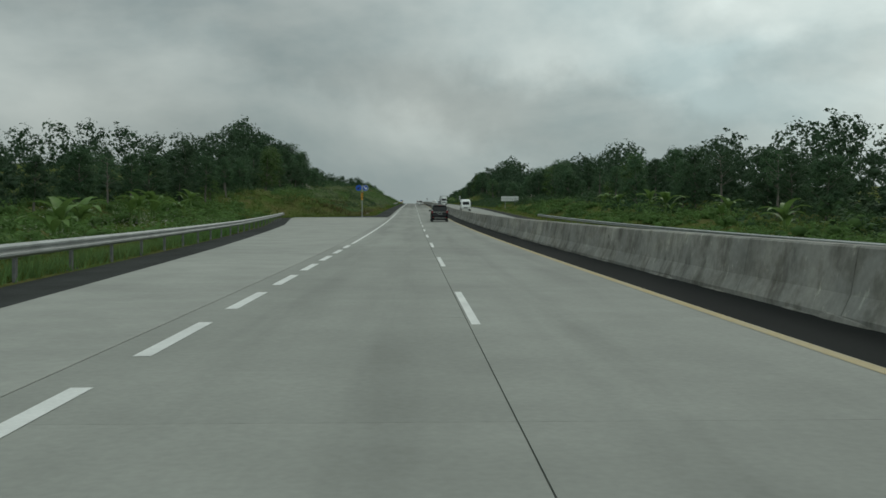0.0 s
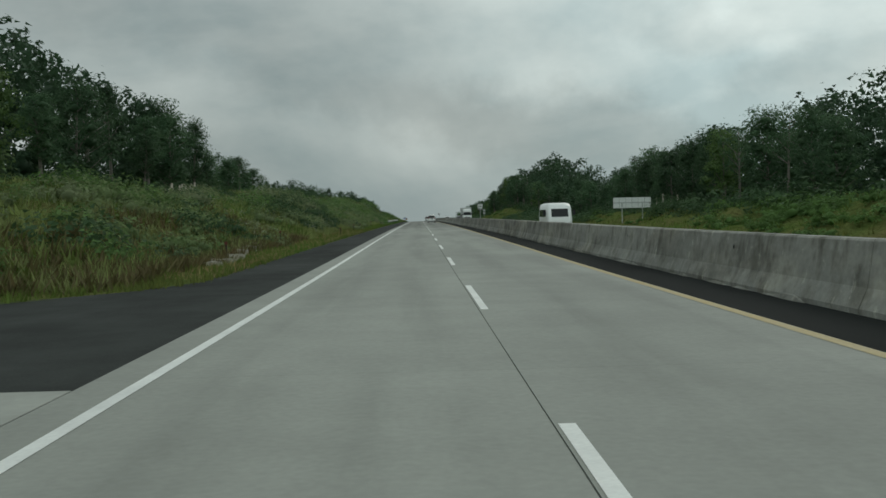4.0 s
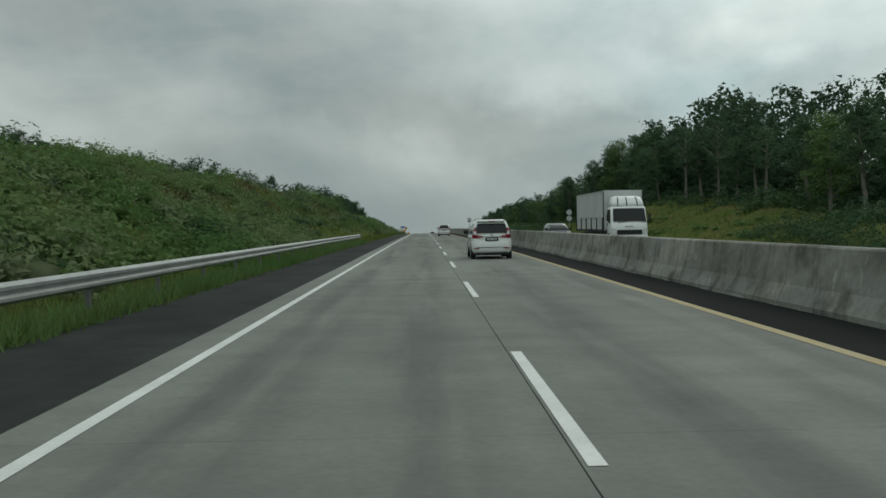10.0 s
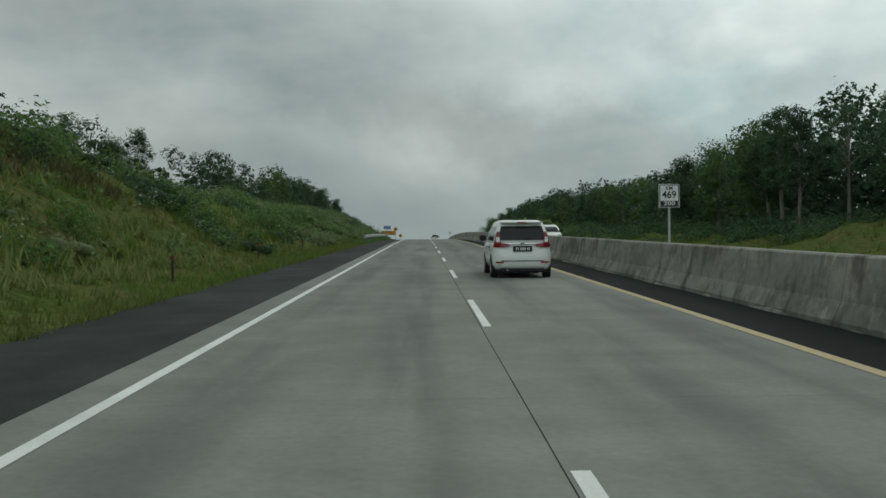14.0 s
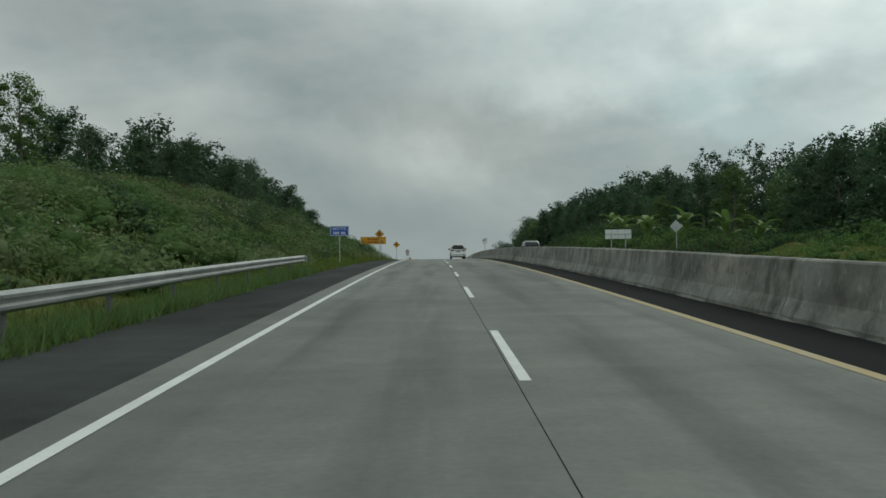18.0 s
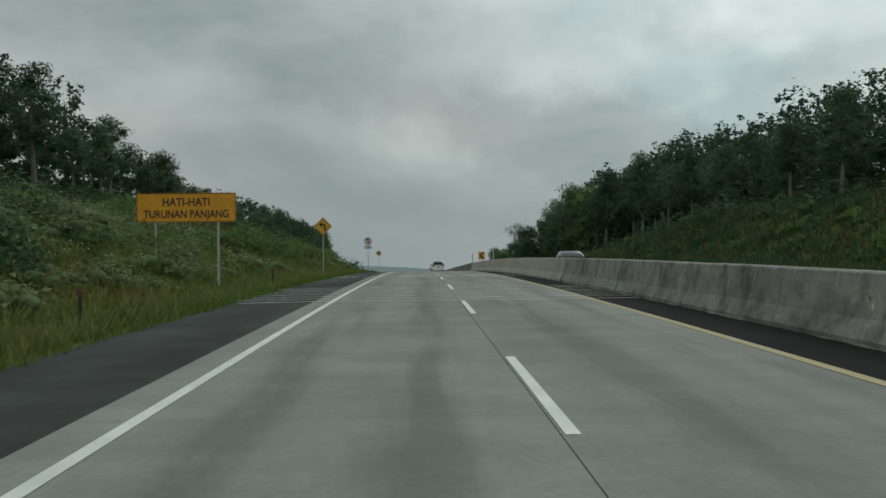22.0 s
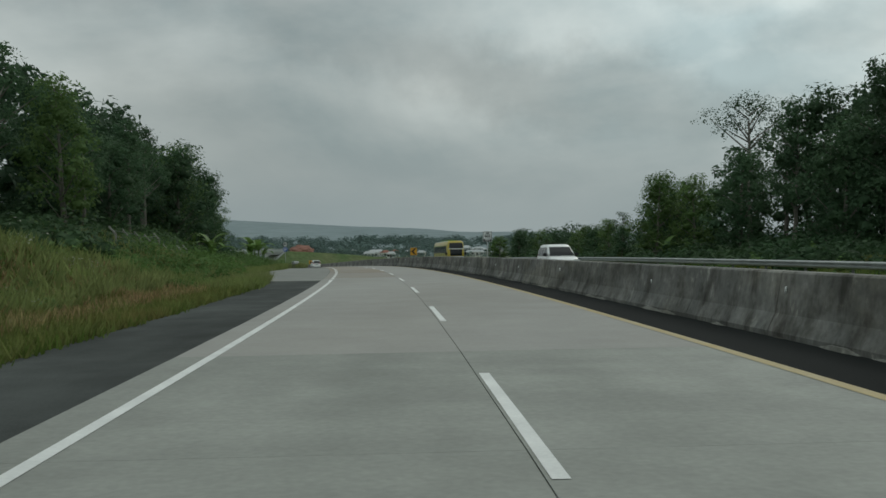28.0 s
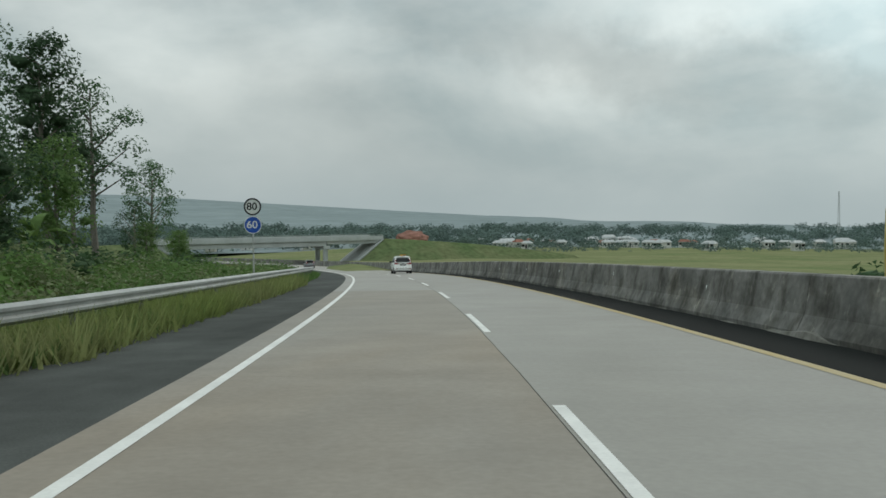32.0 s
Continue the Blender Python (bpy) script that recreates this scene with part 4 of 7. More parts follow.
# the loose end of the wood, where single trees stand against the valley
KINDS["umbrella"] = [tree_meshes("umbrella", 16, 0.78, 4.4, 13, 150, 0.11, M_LEAF, 0.9)]
NATIVE["umbrella"] = 16
LABELS["umbrella"] = "tall slender tree with a flat umbrella-shaped open crown"
tree("umbrella", 833, 29.5, float(ground_right(833, 29.5)), 13.6, "trees beyond the oncoming carriageway")
for _k, _s, _o, _t in (("tall", 899, -20, 13.2), ("tall", 912, -21.5, 13.6), ("round", 906, -18.5, 7.5), ("light", 918, -19, 8.2), ("round", 897, -22.5, 10.5), ("light", 903, -23, 11), ("airy", 908, -20.5, 12.5), ("light", 914, -22, 8.0), ("tall", 922, -20.6, 14.5), ("airy", 926, -19.2, 12.5), ("airy", 934, -22.5, 11.5), ("airy", 975, -24, 13.0), ("light", 928, -25, 9.0), ("light", 938, -18.5, 4.4), ("light", 944, -17.0, 4.0), ("light", 951, -18.0, 4.2), ("airy", 958, -23, 7.5)):
    tree(_k, _s, _o, float(ground_left(_s, _o)), _t, "trees on the left-hand bank")
for _k, _s, _o, _t in (("round", 828.5, 26.6, 8.8), ("light", 835.5, 26.0, 7.6), ("round", 842, 27, 7.0), ("tall", 822, 27.5, 11.5), ("round", 815, 27, 9.0)):
    tree(_k, _s, _o, float(ground_right(_s, _o)), _t, "trees beyond the oncoming carriageway")


def woodland(name, label, spots):
    """The trees behind the front rows, trunks left out where nothing shows, as one mesh of leaves."""
    base = []
    for v in range(5):
        r = random.Random(40 + v)
        cs, rs, ns = [], [], []
        for c in range(15):
            f = (c + 0.5) / 15
            w = 0.32 * math.sin(math.pi * min(1, 0.2 + 0.72 * f)) * r.uniform(0.4, 1.0)
            cs.append((math.cos(c * 2.4) * w, math.sin(c * 2.4) * w, 0.08 + 0.84 * f))
            rs.append(r.uniform(0.11, 0.17))
            ns.append(60)
        base.append(merge([leaf_cloud(cs, rs, ns, 0.023, 0.8, 6), hearts(cs[:10:2], [q * 0.45 for q in rs[:10:2]], 0.8, 2)]))
    out = []
    for i, (s, off, g, h) in enumerate(spots):
        x, y, z = place(s, off, g)
        a = float(rng.uniform(0, 6.28))
        V, Q = base[i % 5]
        c, d = math.cos(a) * h, math.sin(a) * h
        out.append((np.stack([V[:, 0] * c - V[:, 1] * d + x, V[:, 0] * d + V[:, 1] * c + y, V[:, 2] * h + z], -1), Q))
    V, Q = merge(out)
    return tagged(new(name, big_mesh(name, V, Q, M_WOOD)), label, "woodland", kind="stuff")


M_WOOD = material("woodland_leaves", (0.0396, 0.08052, 0.04224), rough=0.75, scale=0.06, spread=0.35, fine=0.5, second=(0.05808, 0.1023, 0.05148), by_island=0.15, leaf=0.35)
woodland("woodland", "dense dark green woodland behind the front trees", BACK)


def clump_field(name, label, category, side, pos, sizes, mat, quads, leaf, flat=0.8, sprays=6, heart=True):
    """One mesh of many leafy clumps: positions (s, off), one size each."""
    base = []
    for v in range(8):
        r = random.Random(v)
        cores = [((0, 0, 0.14), 0.55), ((0.4, 0.14, 0.06), 0.4), ((-0.26, 0.34, 0.07), 0.4), ((r.uniform(-0.4, 0), r.uniform(-0.5, -0.2), 0.05), 0.36)]
        cloud_ = leaf_cloud([c for c, _ in cores], [q for _, q in cores], [quads, quads // 2, quads // 2, quads // 3], leaf * 0.76, flat, sprays)
        base.append(merge([cloud_, hearts([c for c, _ in cores[:3]], [q * 0.42 for _, q in cores[:3]], flat)]) if heart else cloud_)
    out = []
    s, off = pos[:, 0], pos[:, 1]
    h = ground_left(s, off) if side < 0 else ground_right(s, off)
    X, Y, Z = place(s, off, h)
    for i in range(len(pos)):
        V, Q = base[i % 8]
        a = rng.uniform(0, 6.28)
        c, d = math.cos(a) * sizes[i], math.sin(a) * sizes[i]
        out.append((np.stack([V[:, 0] * c - V[:, 1] * d + X[i], V[:, 0] * d + V[:, 1] * c + Y[i], V[:, 2] * sizes[i] * 0.85 + Z[i]], -1), Q))
    V, Q = merge(out)
    ob = new(name, big_mesh(name, V, Q, mat))
    return tagged(ob, label, category, kind="stuff")


def scatter(n, s0, s1, lo, hi, power=1.0):
    s = rng.uniform(s0, s1, n)
    u = rng.random(n) ** power
    return s, lo + (hi - lo) * u


# shrubs on the left bank
_s, _e = scatter(4000, -10, 960, 3.2, 17.5)
_dense = np.interp(_s, [-10, 130, 150, 285, 300, 345, 360, 420, 440, 465, 540, 560, 650, 700, 790, 960], [1, 1, 0.45, 0.5, 1, 1, 0.6, 0.55, 0.8, 1, 1, 0.75, 0.7, 0.6, 0.8, 1])
_keep = (rng.random(len(_s)) < _dense) & (bumps(_s, _e, 0.07, 5.0) > -0.35) & ~((_s > 540) & (_s < 730) & (_e < 5.5))
_p = np.stack([_s, left_toe(_s) - _e], -1)[_keep]
clump_field("bank_shrubs", "tangled green and grey flowering shrubs covering the bank", "shrubs", -1, _p, rng.uniform(0.5, 1.0, len(_p)) * rng.choice([1.0, 1.4, 2.2], len(_p), p=[0.45, 0.35, 0.2]), M_SHRUB, 76, 0.085, heart=False)
_s, _e = scatter(1100, 60, 960, 18, 27)
_p = np.stack([_s, left_toe(_s) - _e], -1)
clump_field("wood_undergrowth", "dark undergrowth below the trees on the left bank", "undergrowth", -1, _p, rng.uniform(2.0, 4.2, len(_p)), M_UNDER, 80, 0.075, heart=False)
_s, _e = scatter(1400, 0, 930, 25.5, 44)
clump_field("wood_undergrowth", "dark undergrowth below the trees beyond the oncoming lanes", "undergrowth", 1, np.stack([_s, _e], -1), rng.uniform(2.0, 5.2, len(_s)), M_UNDER, 90, 0.07, heart=False)
_s, _e = scatter(1300, 0, 930, 19.5, 28)
_keep = bumps(_s, _e, 0.05, 9.0) > 0.05
_p = np.stack([_s, _e], -1)[_keep]
clump_field("bank_shrubs", "low green shrubs on the slope beyond the oncoming lanes", "shrubs", 1, _p, rng.uniform(0.6, 1.6, len(_p)), M_SHRUB, 48, 0.115)


_p = []
for _a, _b, _n, _lo, _hi in ((150, 260, 90, 5, 16), (225, 420, 260, 4, 14), (465, 560, 170, 3.4, 12), (585, 665, 230, 3.2, 10), (700, 770, 90, 4, 10), (820, 975, 200, 2.6, 7.5)):
    _s, _e = scatter(_n, _a, _b, _lo, _hi)
    _p.append(np.stack([_s, left_toe(_s) - _e], -1))
_p = np.concatenate(_p)
clump_field("flowering_shrubs", "pale grey-green flowering shrubs standing out on the bank", "shrubs", -1, _p, rng.uniform(0.8, 1.9, len(_p)), M_SHRUB_PALE, 84, 0.07)
for _n, _mat, _lab in ((120, M_SHRUB, "large rounded green shrubs on the bank"), (80, M_UNDER, "large dark green shrubs on the bank"), (60, M_LUSH, "large bright green shrubs on the bank")):
    _s, _e = scatter(_n, 135, 790, 4.5, 16)
    _p = np.stack([_s, left_toe(_s) - _e], -1)
    clump_field("large_shrubs", _lab, "shrubs", -1, _p, rng.uniform(2.0, 3.8, len(_p)), _mat, 300, 0.048, heart=False)
for _n, _a, _b, _mat in ((150, 296, 346, M_SHRUB), (90, 296, 346, M_SHRUB_PALE), (200, 464, 545, M_SHRUB), (170, 464, 545, M_SHRUB_PALE), (120, 150, 290, M_SHRUB_PALE)):
    _s, _e = scatter(_n, _a, _b, 2.8, 15)
    _p = np.stack([_s, left_toe(_s) - _e], -1)
    clump_field("thicket", "thick hummocks of leafy flowering shrubs on the bank", "shrubs", -1, _p, rng.uniform(1.4, 3.1, len(_p)), _mat, 230, 0.05)
# tall flowering shrubs and undergrowth in front of the wood at the lay-by and along the bend
_s, _e = scatter(380, 796, 975, 2.6, 8.5)
_p = np.stack([_s, left_toe(_s) - _e], -1)
clump_field("bank_shrubs", "tall pale-flowered shrubs crowding behind the guard rail", "shrubs", -1, _p, rng.uniform(1.3, 2.6, len(_p)) * np.interp(_s, [796, 806, 850, 870], [0.6, 1.2, 1.3, 1.1]), M_LUSH, 170, 0.05, heart=False)
_s, _e = scatter(260, 800, 940, 8.5, 17)
_p = np.stack([_s, left_toe(_s) - _e], -1)
clump_field("wood_undergrowth", "dense dark bushes below the trees at the bend", "undergrowth", -1, _p, rng.uniform(2.2, 4.0, len(_p)), M_UNDER, 110, 0.06)

_s, _e = scatter(150, 800, 908, 20.5, 31)
clump_field("wood_undergrowth", "dense green bushes along the oncoming road at the bend", "undergrowth", 1, np.stack([_s, _e], -1), rng.uniform(2.4, 4.6, len(_s)), M_UNDER, 110, 0.06)
# the wood's edge reaches down to the oncoming carriageway
for _n, _a, _b, _lo, _hi, _m in ((240, 228, 342, 18.8, 27, M_UNDER), (150, 440, 545, 20, 28, M_UNDER), (110, 540, 650, 21, 28, M_LUSH), (60, 180, 232, 22, 28, M_UNDER), (150, 770, 850, 23, 33, M_UNDER)):
    _s, _e = scatter(_n, _a, _b, _lo, _hi)
    clump_field("wood_edge_bushes", "dense bushes and climbers along the edge of the wood", "bushes", 1, np.stack([_s, _e], -1), rng.uniform(1.6, 3.0, len(_s)) * np.interp(_e, [18, 28], [0.7, 1.4]), _m, 150, 0.055, heart=False)
_s, _e = scatter(330, 15, 126, 2.2, 17)
_p = np.stack([_s, left_toe(_s) - _e], -1)
clump_field("lush_bushes", "lush light green bushes behind the ramp guard rail", "bushes", -1, _p, rng.uniform(1.2, 2.8, len(_p)), M_LUSH, 90, 0.075)
_s, _e = scatter(230, 20, 190, 19.5, 27)
clump_field("lush_bushes", "light green bushes at the foot of the far trees", "bushes", 1, np.stack([_s, _e], -1), rng.uniform(1.2, 2.8, len(_s)), M_LUSH, 90, 0.075)


def tufts(name, label, side, n, s0, s1, lo, hi, tall, mat=None, wide=1.0):
    """Upright grass blades as one mesh."""
    s, e = scatter(n, s0, s1, lo, hi, 1.3)
    off = left_toe(s) - e if side < 0 else 16.8 + e
    h = ground_left(s, off) if side < 0 else ground_right(s, off)
    X, Y, Z = place(s, off, h)
    out = []
    for k in range(5):
        a = rng.uniform(0, 6.28, n)
        lean = rng.uniform(0.25, 1.1, n)
        L = tall * rng.uniform(0.5, 1.2, n)
        w = wide * rng.uniform(0.013, 0.034, n)
        dx, dy = np.cos(a), np.sin(a)
        jx, jy = rng.uniform(-0.2, 0.2, n), rng.uniform(-0.2, 0.2, n)
        p0 = np.stack([X + jx - dy * w, Y + jy + dx * w, Z - 0.05], -1)
        p1 = np.stack([X + jx + dy * w, Y + jy - dx * w, Z - 0.05], -1)
        p2 = np.stack([X + jx + dx * lean * L + dy * w * 0.3, Y + jy + dy * lean * L - dx * w * 0.3, Z + L], -1)
        out.append(np.stack([p0, p1, p2], 1).reshape(-1, 3))
    V = np.concatenate(out)
    return tagged(new(name, big_mesh(name, V, np.arange(len(V)).reshape(-1, 3), mat or M_BLADES)), label, "grass", kind="stuff")


tufts("verge_grass", "long uncut grass along the left verge", -1, 29000, -10, 950, 0.0, 4.5, 0.24)
for _n, _a, _b in ((2600, -14, 116), (1700, 285, 363), (1500, 478, 541), (2300, 862, 964)):
    tufts("rail_grass", "long grass growing up round the guard rail posts", -1, _n, _a, _b, 0.0, 1.3, 0.42, M_SHRUB)
tufts("bank_grass", "rough olive grass between the shrubs on the left bank", -1, 24000, -10, 960, 3.5, 19.0, 0.4, wide=2.2)
tufts("verge_grass", "long uncut grass beyond the oncoming lanes", 1, 9000, 0, 930, 0.6, 13.0, 0.36, wide=1.6)

tufts("dry_grass", "reddish dry grass at the foot of the bank", -1, 7000, 740, 824, 1.7, 7.5, 0.32, M_DRY, wide=1.6)
for _n, _a, _b, _lo, _hi in ((5200, 330, 428, 7, 18), (3600, 545, 612, 8.5, 18), (4200, 655, 735, 5.5, 15), (1600, 135, 175, 2, 8)):
    tufts("dry_grass", "brown dry grass high on the cut slope", -1, _n, _a, _b, _lo, _hi, 0.5, M_DRY_BROWN, wide=2.4)
tufts("verge_grass", "yellowish grass low on the cut slope", -1, 5800, 592, 735, 0.6, 6.0, 0.36, M_STRAW, wide=1.8)
tufts("verge_grass", "bright green grass beside the lay-by", -1, 4200, 798, 870, 0.0, 2.6, 0.5, M_TUSSOCK, wide=1.2)
for _n, _a, _b in ((9000, 132, 300), (2600, 345, 425), (2200, 440, 560)):
    tufts("tussock_grass", "tall pale green grass tussocks on the bank", -1, _n, _a, _b, 2.5, 17.5, 0.5, M_TUSSOCK, wide=2.0)
tufts("dry_grass", "brownish dry grass along the verge", -1, 1400, 140, 215, 0.2, 3.5, 0.2, M_DRY)

# pale flower heads among the shrubs
_s, _e = scatter(1900, 20, 960, 3.5, 14)
_keep = bumps(_s, _e, 0.06, 15.0) > 0.0
_p = np.stack([_s, left_toe(_s) - _e], -1)[_keep]
_f = clump_field("shrub_flowers", "pale cream flower heads scattered over the shrubs", "flowers", -1, _p, rng.uniform(0.9, 1.7, len(_p)), M_FLOWER, 10, 0.04, sprays=4, heart=False)
_f.location.z = 0.25
# the slope beyond the oncoming lanes: coarse dark grass with brown patches
tufts("coarse_grass", "coarse dark green grass on the slope beyond the oncoming lanes", 1, 15000, 560, 760, 0.4, 15.0, 0.55, M_UNDER, wide=4.0)
tufts("dry_grass", "brown dry grass on the slope beyond the oncoming lanes", 1, 6000, 560, 760, 0.4, 15.0, 0.5, M_DRY_BROWN, wide=2.6)
tufts("verge_grass", "straw-coloured grass before the lay-by", -1, 3600, 735, 806, 0.2, 4.0, 0.3, M_STRAW, wide=1.6)
_s, _e = scatter(900, 138, 545, 3.4, 16.5)
_keep = bumps(_s, _e, 0.09, 21.0) > 0.1
_p = np.stack([_s, left_toe(_s) - _e], -1)[_keep]
clump_field("thicket", "dark green thickets in the hollows of the bank", "shrubs", -1, _p, rng.uniform(1.2, 2.5, len(_p)), M_UNDER, 170, 0.055)
for _n, _mat in ((90, M_SHRUB), (110, M_SHRUB_PALE), (200, M_UNDER)):
    _s, _e = scatter(_n, 535, 600, 3.6, 15)
    _p = np.stack([_s, left_toe(_s) - _e], -1)
    clump_field("thicket", "thick hummocks of leafy flowering shrubs on the bank", "shrubs", -1, _p, rng.uniform(1.0, 2.3, len(_p)), _mat, 190, 0.05, heart=False)
tufts("tussock_grass", "bright tussocks at the foot of the wood before the lay-by", -1, 3800, 776, 850, 3.0, 11.0, 0.75, M_TUSSOCK, wide=2.6)
_s, _e = scatter(130, 862, 950, 2.4, 8.0)
clump_field("flowering_shrubs", "tall grey-green flowering shrubs behind the guard rail", "shrubs", -1, np.stack([_s, left_toe(_s) - _e], -1), rng.uniform(1.5, 2.6, len(_s)), M_SHRUB_PALE, 190, 0.05, heart=False)
tufts("rail_grass", "tall bright grass hiding the guard rail posts", -1, 2600, 850, 915, -0.25, 1.5, 0.62, M_TUSSOCK, wide=1.3)
_s, _e = scatter(120, 800, 885, 26, 40)
clump_field("wood_undergrowth", "dense dark bushes under the trees beyond the oncoming lanes", "undergrowth", 1, np.stack([_s, _e], -1), rng.uniform(3.4, 5.8, len(_s)), M_UNDER, 220, 0.045)


def banana(s, off, h, group="banana plants"):
    """A banana clump: short stems and long arching leaves with a fold along the rib."""
    x, y, z = place(s, off, bank_at(s, off))
    g = thing("banana_plant", "banana plant with long arching light green leaves", "banana plant", pose(float(x), float(y), float(z), 0, 0, float(rng.uniform(0, 360))), group)
    bm = bmesh.new()
    rod(bm, (0, 0, -0.3), (0.05, 0, h * 0.45), 0.14, 0.08, 8)
    rod(bm, (0.4, 0.3, -0.3), (0.5, 0.35, h * 0.3), 0.11, 0.06, 8)
    part("stem", (bm, M_BANANA), g)
    for k in range(9):
        a = k * 2.4 + float(rng.uniform(-0.3, 0.3))
        up, L = float(rng.uniform(0.5, 1.25)), h * float(rng.uniform(0.5, 0.7))
        root = np.array([0.05, 0, h * 0.42]) if k < 6 else np.array([0.5, 0.35, h * 0.28])
        V, F = [], []
        p, ang = root.copy(), up + 0.35
        for i in range(7):
            w = 0.30 * h / 3.5 * math.sin(math.pi * (0.08 + 0.9 * i / 6)) + 0.02
            side = np.array([-math.sin(a), math.cos(a), 0])
            V += [p - side * w + [0, 0, 0.12 * w], p - [0, 0, 0.05], p + side * w + [0, 0, 0.12 * w]]
            step = np.array([math.cos(a) * math.cos(ang), math.sin(a) * math.cos(ang), math.sin(ang)]) * L / 6
            p = p + step
            ang -= 0.3
        for i in range(6):
            for j in range(2):
                F.append((i * 3 + j, i * 3 + j + 1, i * 3 + j + 4, i * 3 + j + 3))
        part("leaf", mesh_of("leaf", V, F, M_BANANA, True), g)
    return g


def bank_at(s, off):
    return float(ground_left(s, off)) if off < 0 else float(ground_right(s, off))


for _s, _o, _h in ((44, -17, 3.0), (52, -19, 3.4), (60, -18, 2.8), (70, -20, 3.2), (82, -21, 3.0), (95, -23, 3.2), (60, 23, 3.2), (75, 24.5, 3.0), (92, 24, 3.6), (104, 25.5, 3.2), (118, 25, 3.0), (131, 26, 3.2),
                   (568, 24, 3.6), (580, 25, 3.8), (592, 24.5, 4.2), (604, 23.5, 4.4), (612, 25, 4.0), (620, 24, 4.6), (630, 25.5, 4.2), (640, 26, 4.0), (742, -14, 3.4), (842, -14, 3.4), (857, -17.5, 3.8), (862, -18.5, 3.4), (888, -17, 3.4), (905, -18.0, 3.8), (909, -17.2, 3.2), (836, 23.5, 3.2), (878, -12.6, 3.9), (881, -11.8, 4.2), (884, -12.9, 3.8)):
    banana(_s, _o, _h)

# pale posts along the edge of the wood beyond the oncoming lanes
for _i in range(12):
    _s, _o = 216 + 3.4 * _i, 27.0 + 0.1 * _i
    _x, _y, _z = place(_s, _o, bank_at(_s, _o))
    _g = thing("fence_post", "pale concrete fence post at the edge of the wood", "fence post", pose(float(_x), float(_y), float(_z)), "pale fence posts")
    part("shaft", (box(bmesh.new(), -0.07, 0.07, -0.07, 0.07, -0.3, 1.5, 0.01), M_BARRIER_NEW), _g)
    part("cap", (box(bmesh.new(), -0.09, 0.09, -0.09, 0.09, 1.5, 1.56), M_BARRIER_NEW), _g)

# cranked concrete posts with wires in front of the wood by the lay-by
_g = thing("wire_fence", "weathered wire fence on pale cranked concrete posts", "fence", stand(812, -15, bank_at(812, -15) - 0.5))
_inv = _g.matrix_basis.inverted()
for _i in range(9):
    _s = 812 + 2.9 * _i
    bm = box(bmesh.new(), -0.06, 0.06, -0.06, 0.06, -0.4, 1.7, 0.01)
    rod(bm, (0, 0, 1.66), (-0.32, 0, 2.05), 0.065, 0.05, 6)
    part("post", (bm, M_BARRIER), _g, m=_inv @ stand(_s, -15, bank_at(_s, -15) - 0.5))
for _z in (0.5, 1.0, 1.5, 1.85):
    bm = bmesh.new()
    for _i in range(8):
        p, q = [Vector([float(c) for c in place(812 + 2.9 * j, -15 - (0.15 if _z > 1.7 else 0), bank_at(812 + 2.9 * j, -15) + _z - 0.5)]) for j in (_i, _i + 1)]
        rod(bm, _inv @ p, _inv @ q, 0.012, sides=4)
    part("wire", (bm, M_STEEL_POST), _g, "thin rusty wire")

# ---- signs ----
M_SIGN_WHITE = material("sign_white", (0.70, 0.72, 0.70), rough=0.5, scale=2, spread=0.06, fine=10)
M_SIGN_BACK = material("sign_back_aluminium", (0.50, 0.52, 0.52), rough=0.5, metal=0.3, scale=2, spread=0.1, fine=8)
M_SIGN_BLACK = material("sign_black", (0.018, 0.018, 0.02), rough=0.5)
M_SIGN_BLUE = material("sign_blue", (0.02, 0.09, 0.42), rough=0.45, scale=2, spread=0.1, fine=8)
M_SIGN_YELLOW = material("sign_amber", (0.62, 0.31, 0.03), rough=0.5, scale=1.5, spread=0.12, fine=8)
M_SIGN_ORANGE = material("sign_orange", (0.66, 0.29, 0.02), rough=0.5, scale=1.5, spread=0.12, fine=8)
M_SIGN_RED = material("sign_red", (0.30, 0.018, 0.04), rough=0.5, scale=2, spread=0.1, fine=8)
M_STAKE = material("dark_stake", (0.05, 0.04, 0.03), rough=0.8, scale=4, spread=0.2, fine=12)
M_RUST = material("rust_brown", (0.14, 0.045, 0.03), rough=0.7, scale=4, spread=0.2, fine=12)


def flat_shape(outline, y, depth=0.004):
    """A thin plate with the outline [(x, z), ...], its face at -y."""
    bm = bmesh.new()
    f = bm.faces.new([bm.verts.new((x, y, z)) for x, z in outline])
    r = bmesh.ops.extrude_face_region(bm, geom=[f])
    bmesh.ops.translate(bm, vec=(0, -depth, 0), verts=[v for v in r["geom"] if isinstance(v, bmesh.types.BMVert)])
    bmesh.ops.recalc_face_normals(bm, faces=bm.faces[:])
    return bm


def disc_outline(r, cx=0.0, cz=0.0, n=32):
    return [(cx + r * math.cos(2 * math.pi * i / n), cz + r * math.sin(2 * math.pi * i / n)) for i in range(n)]


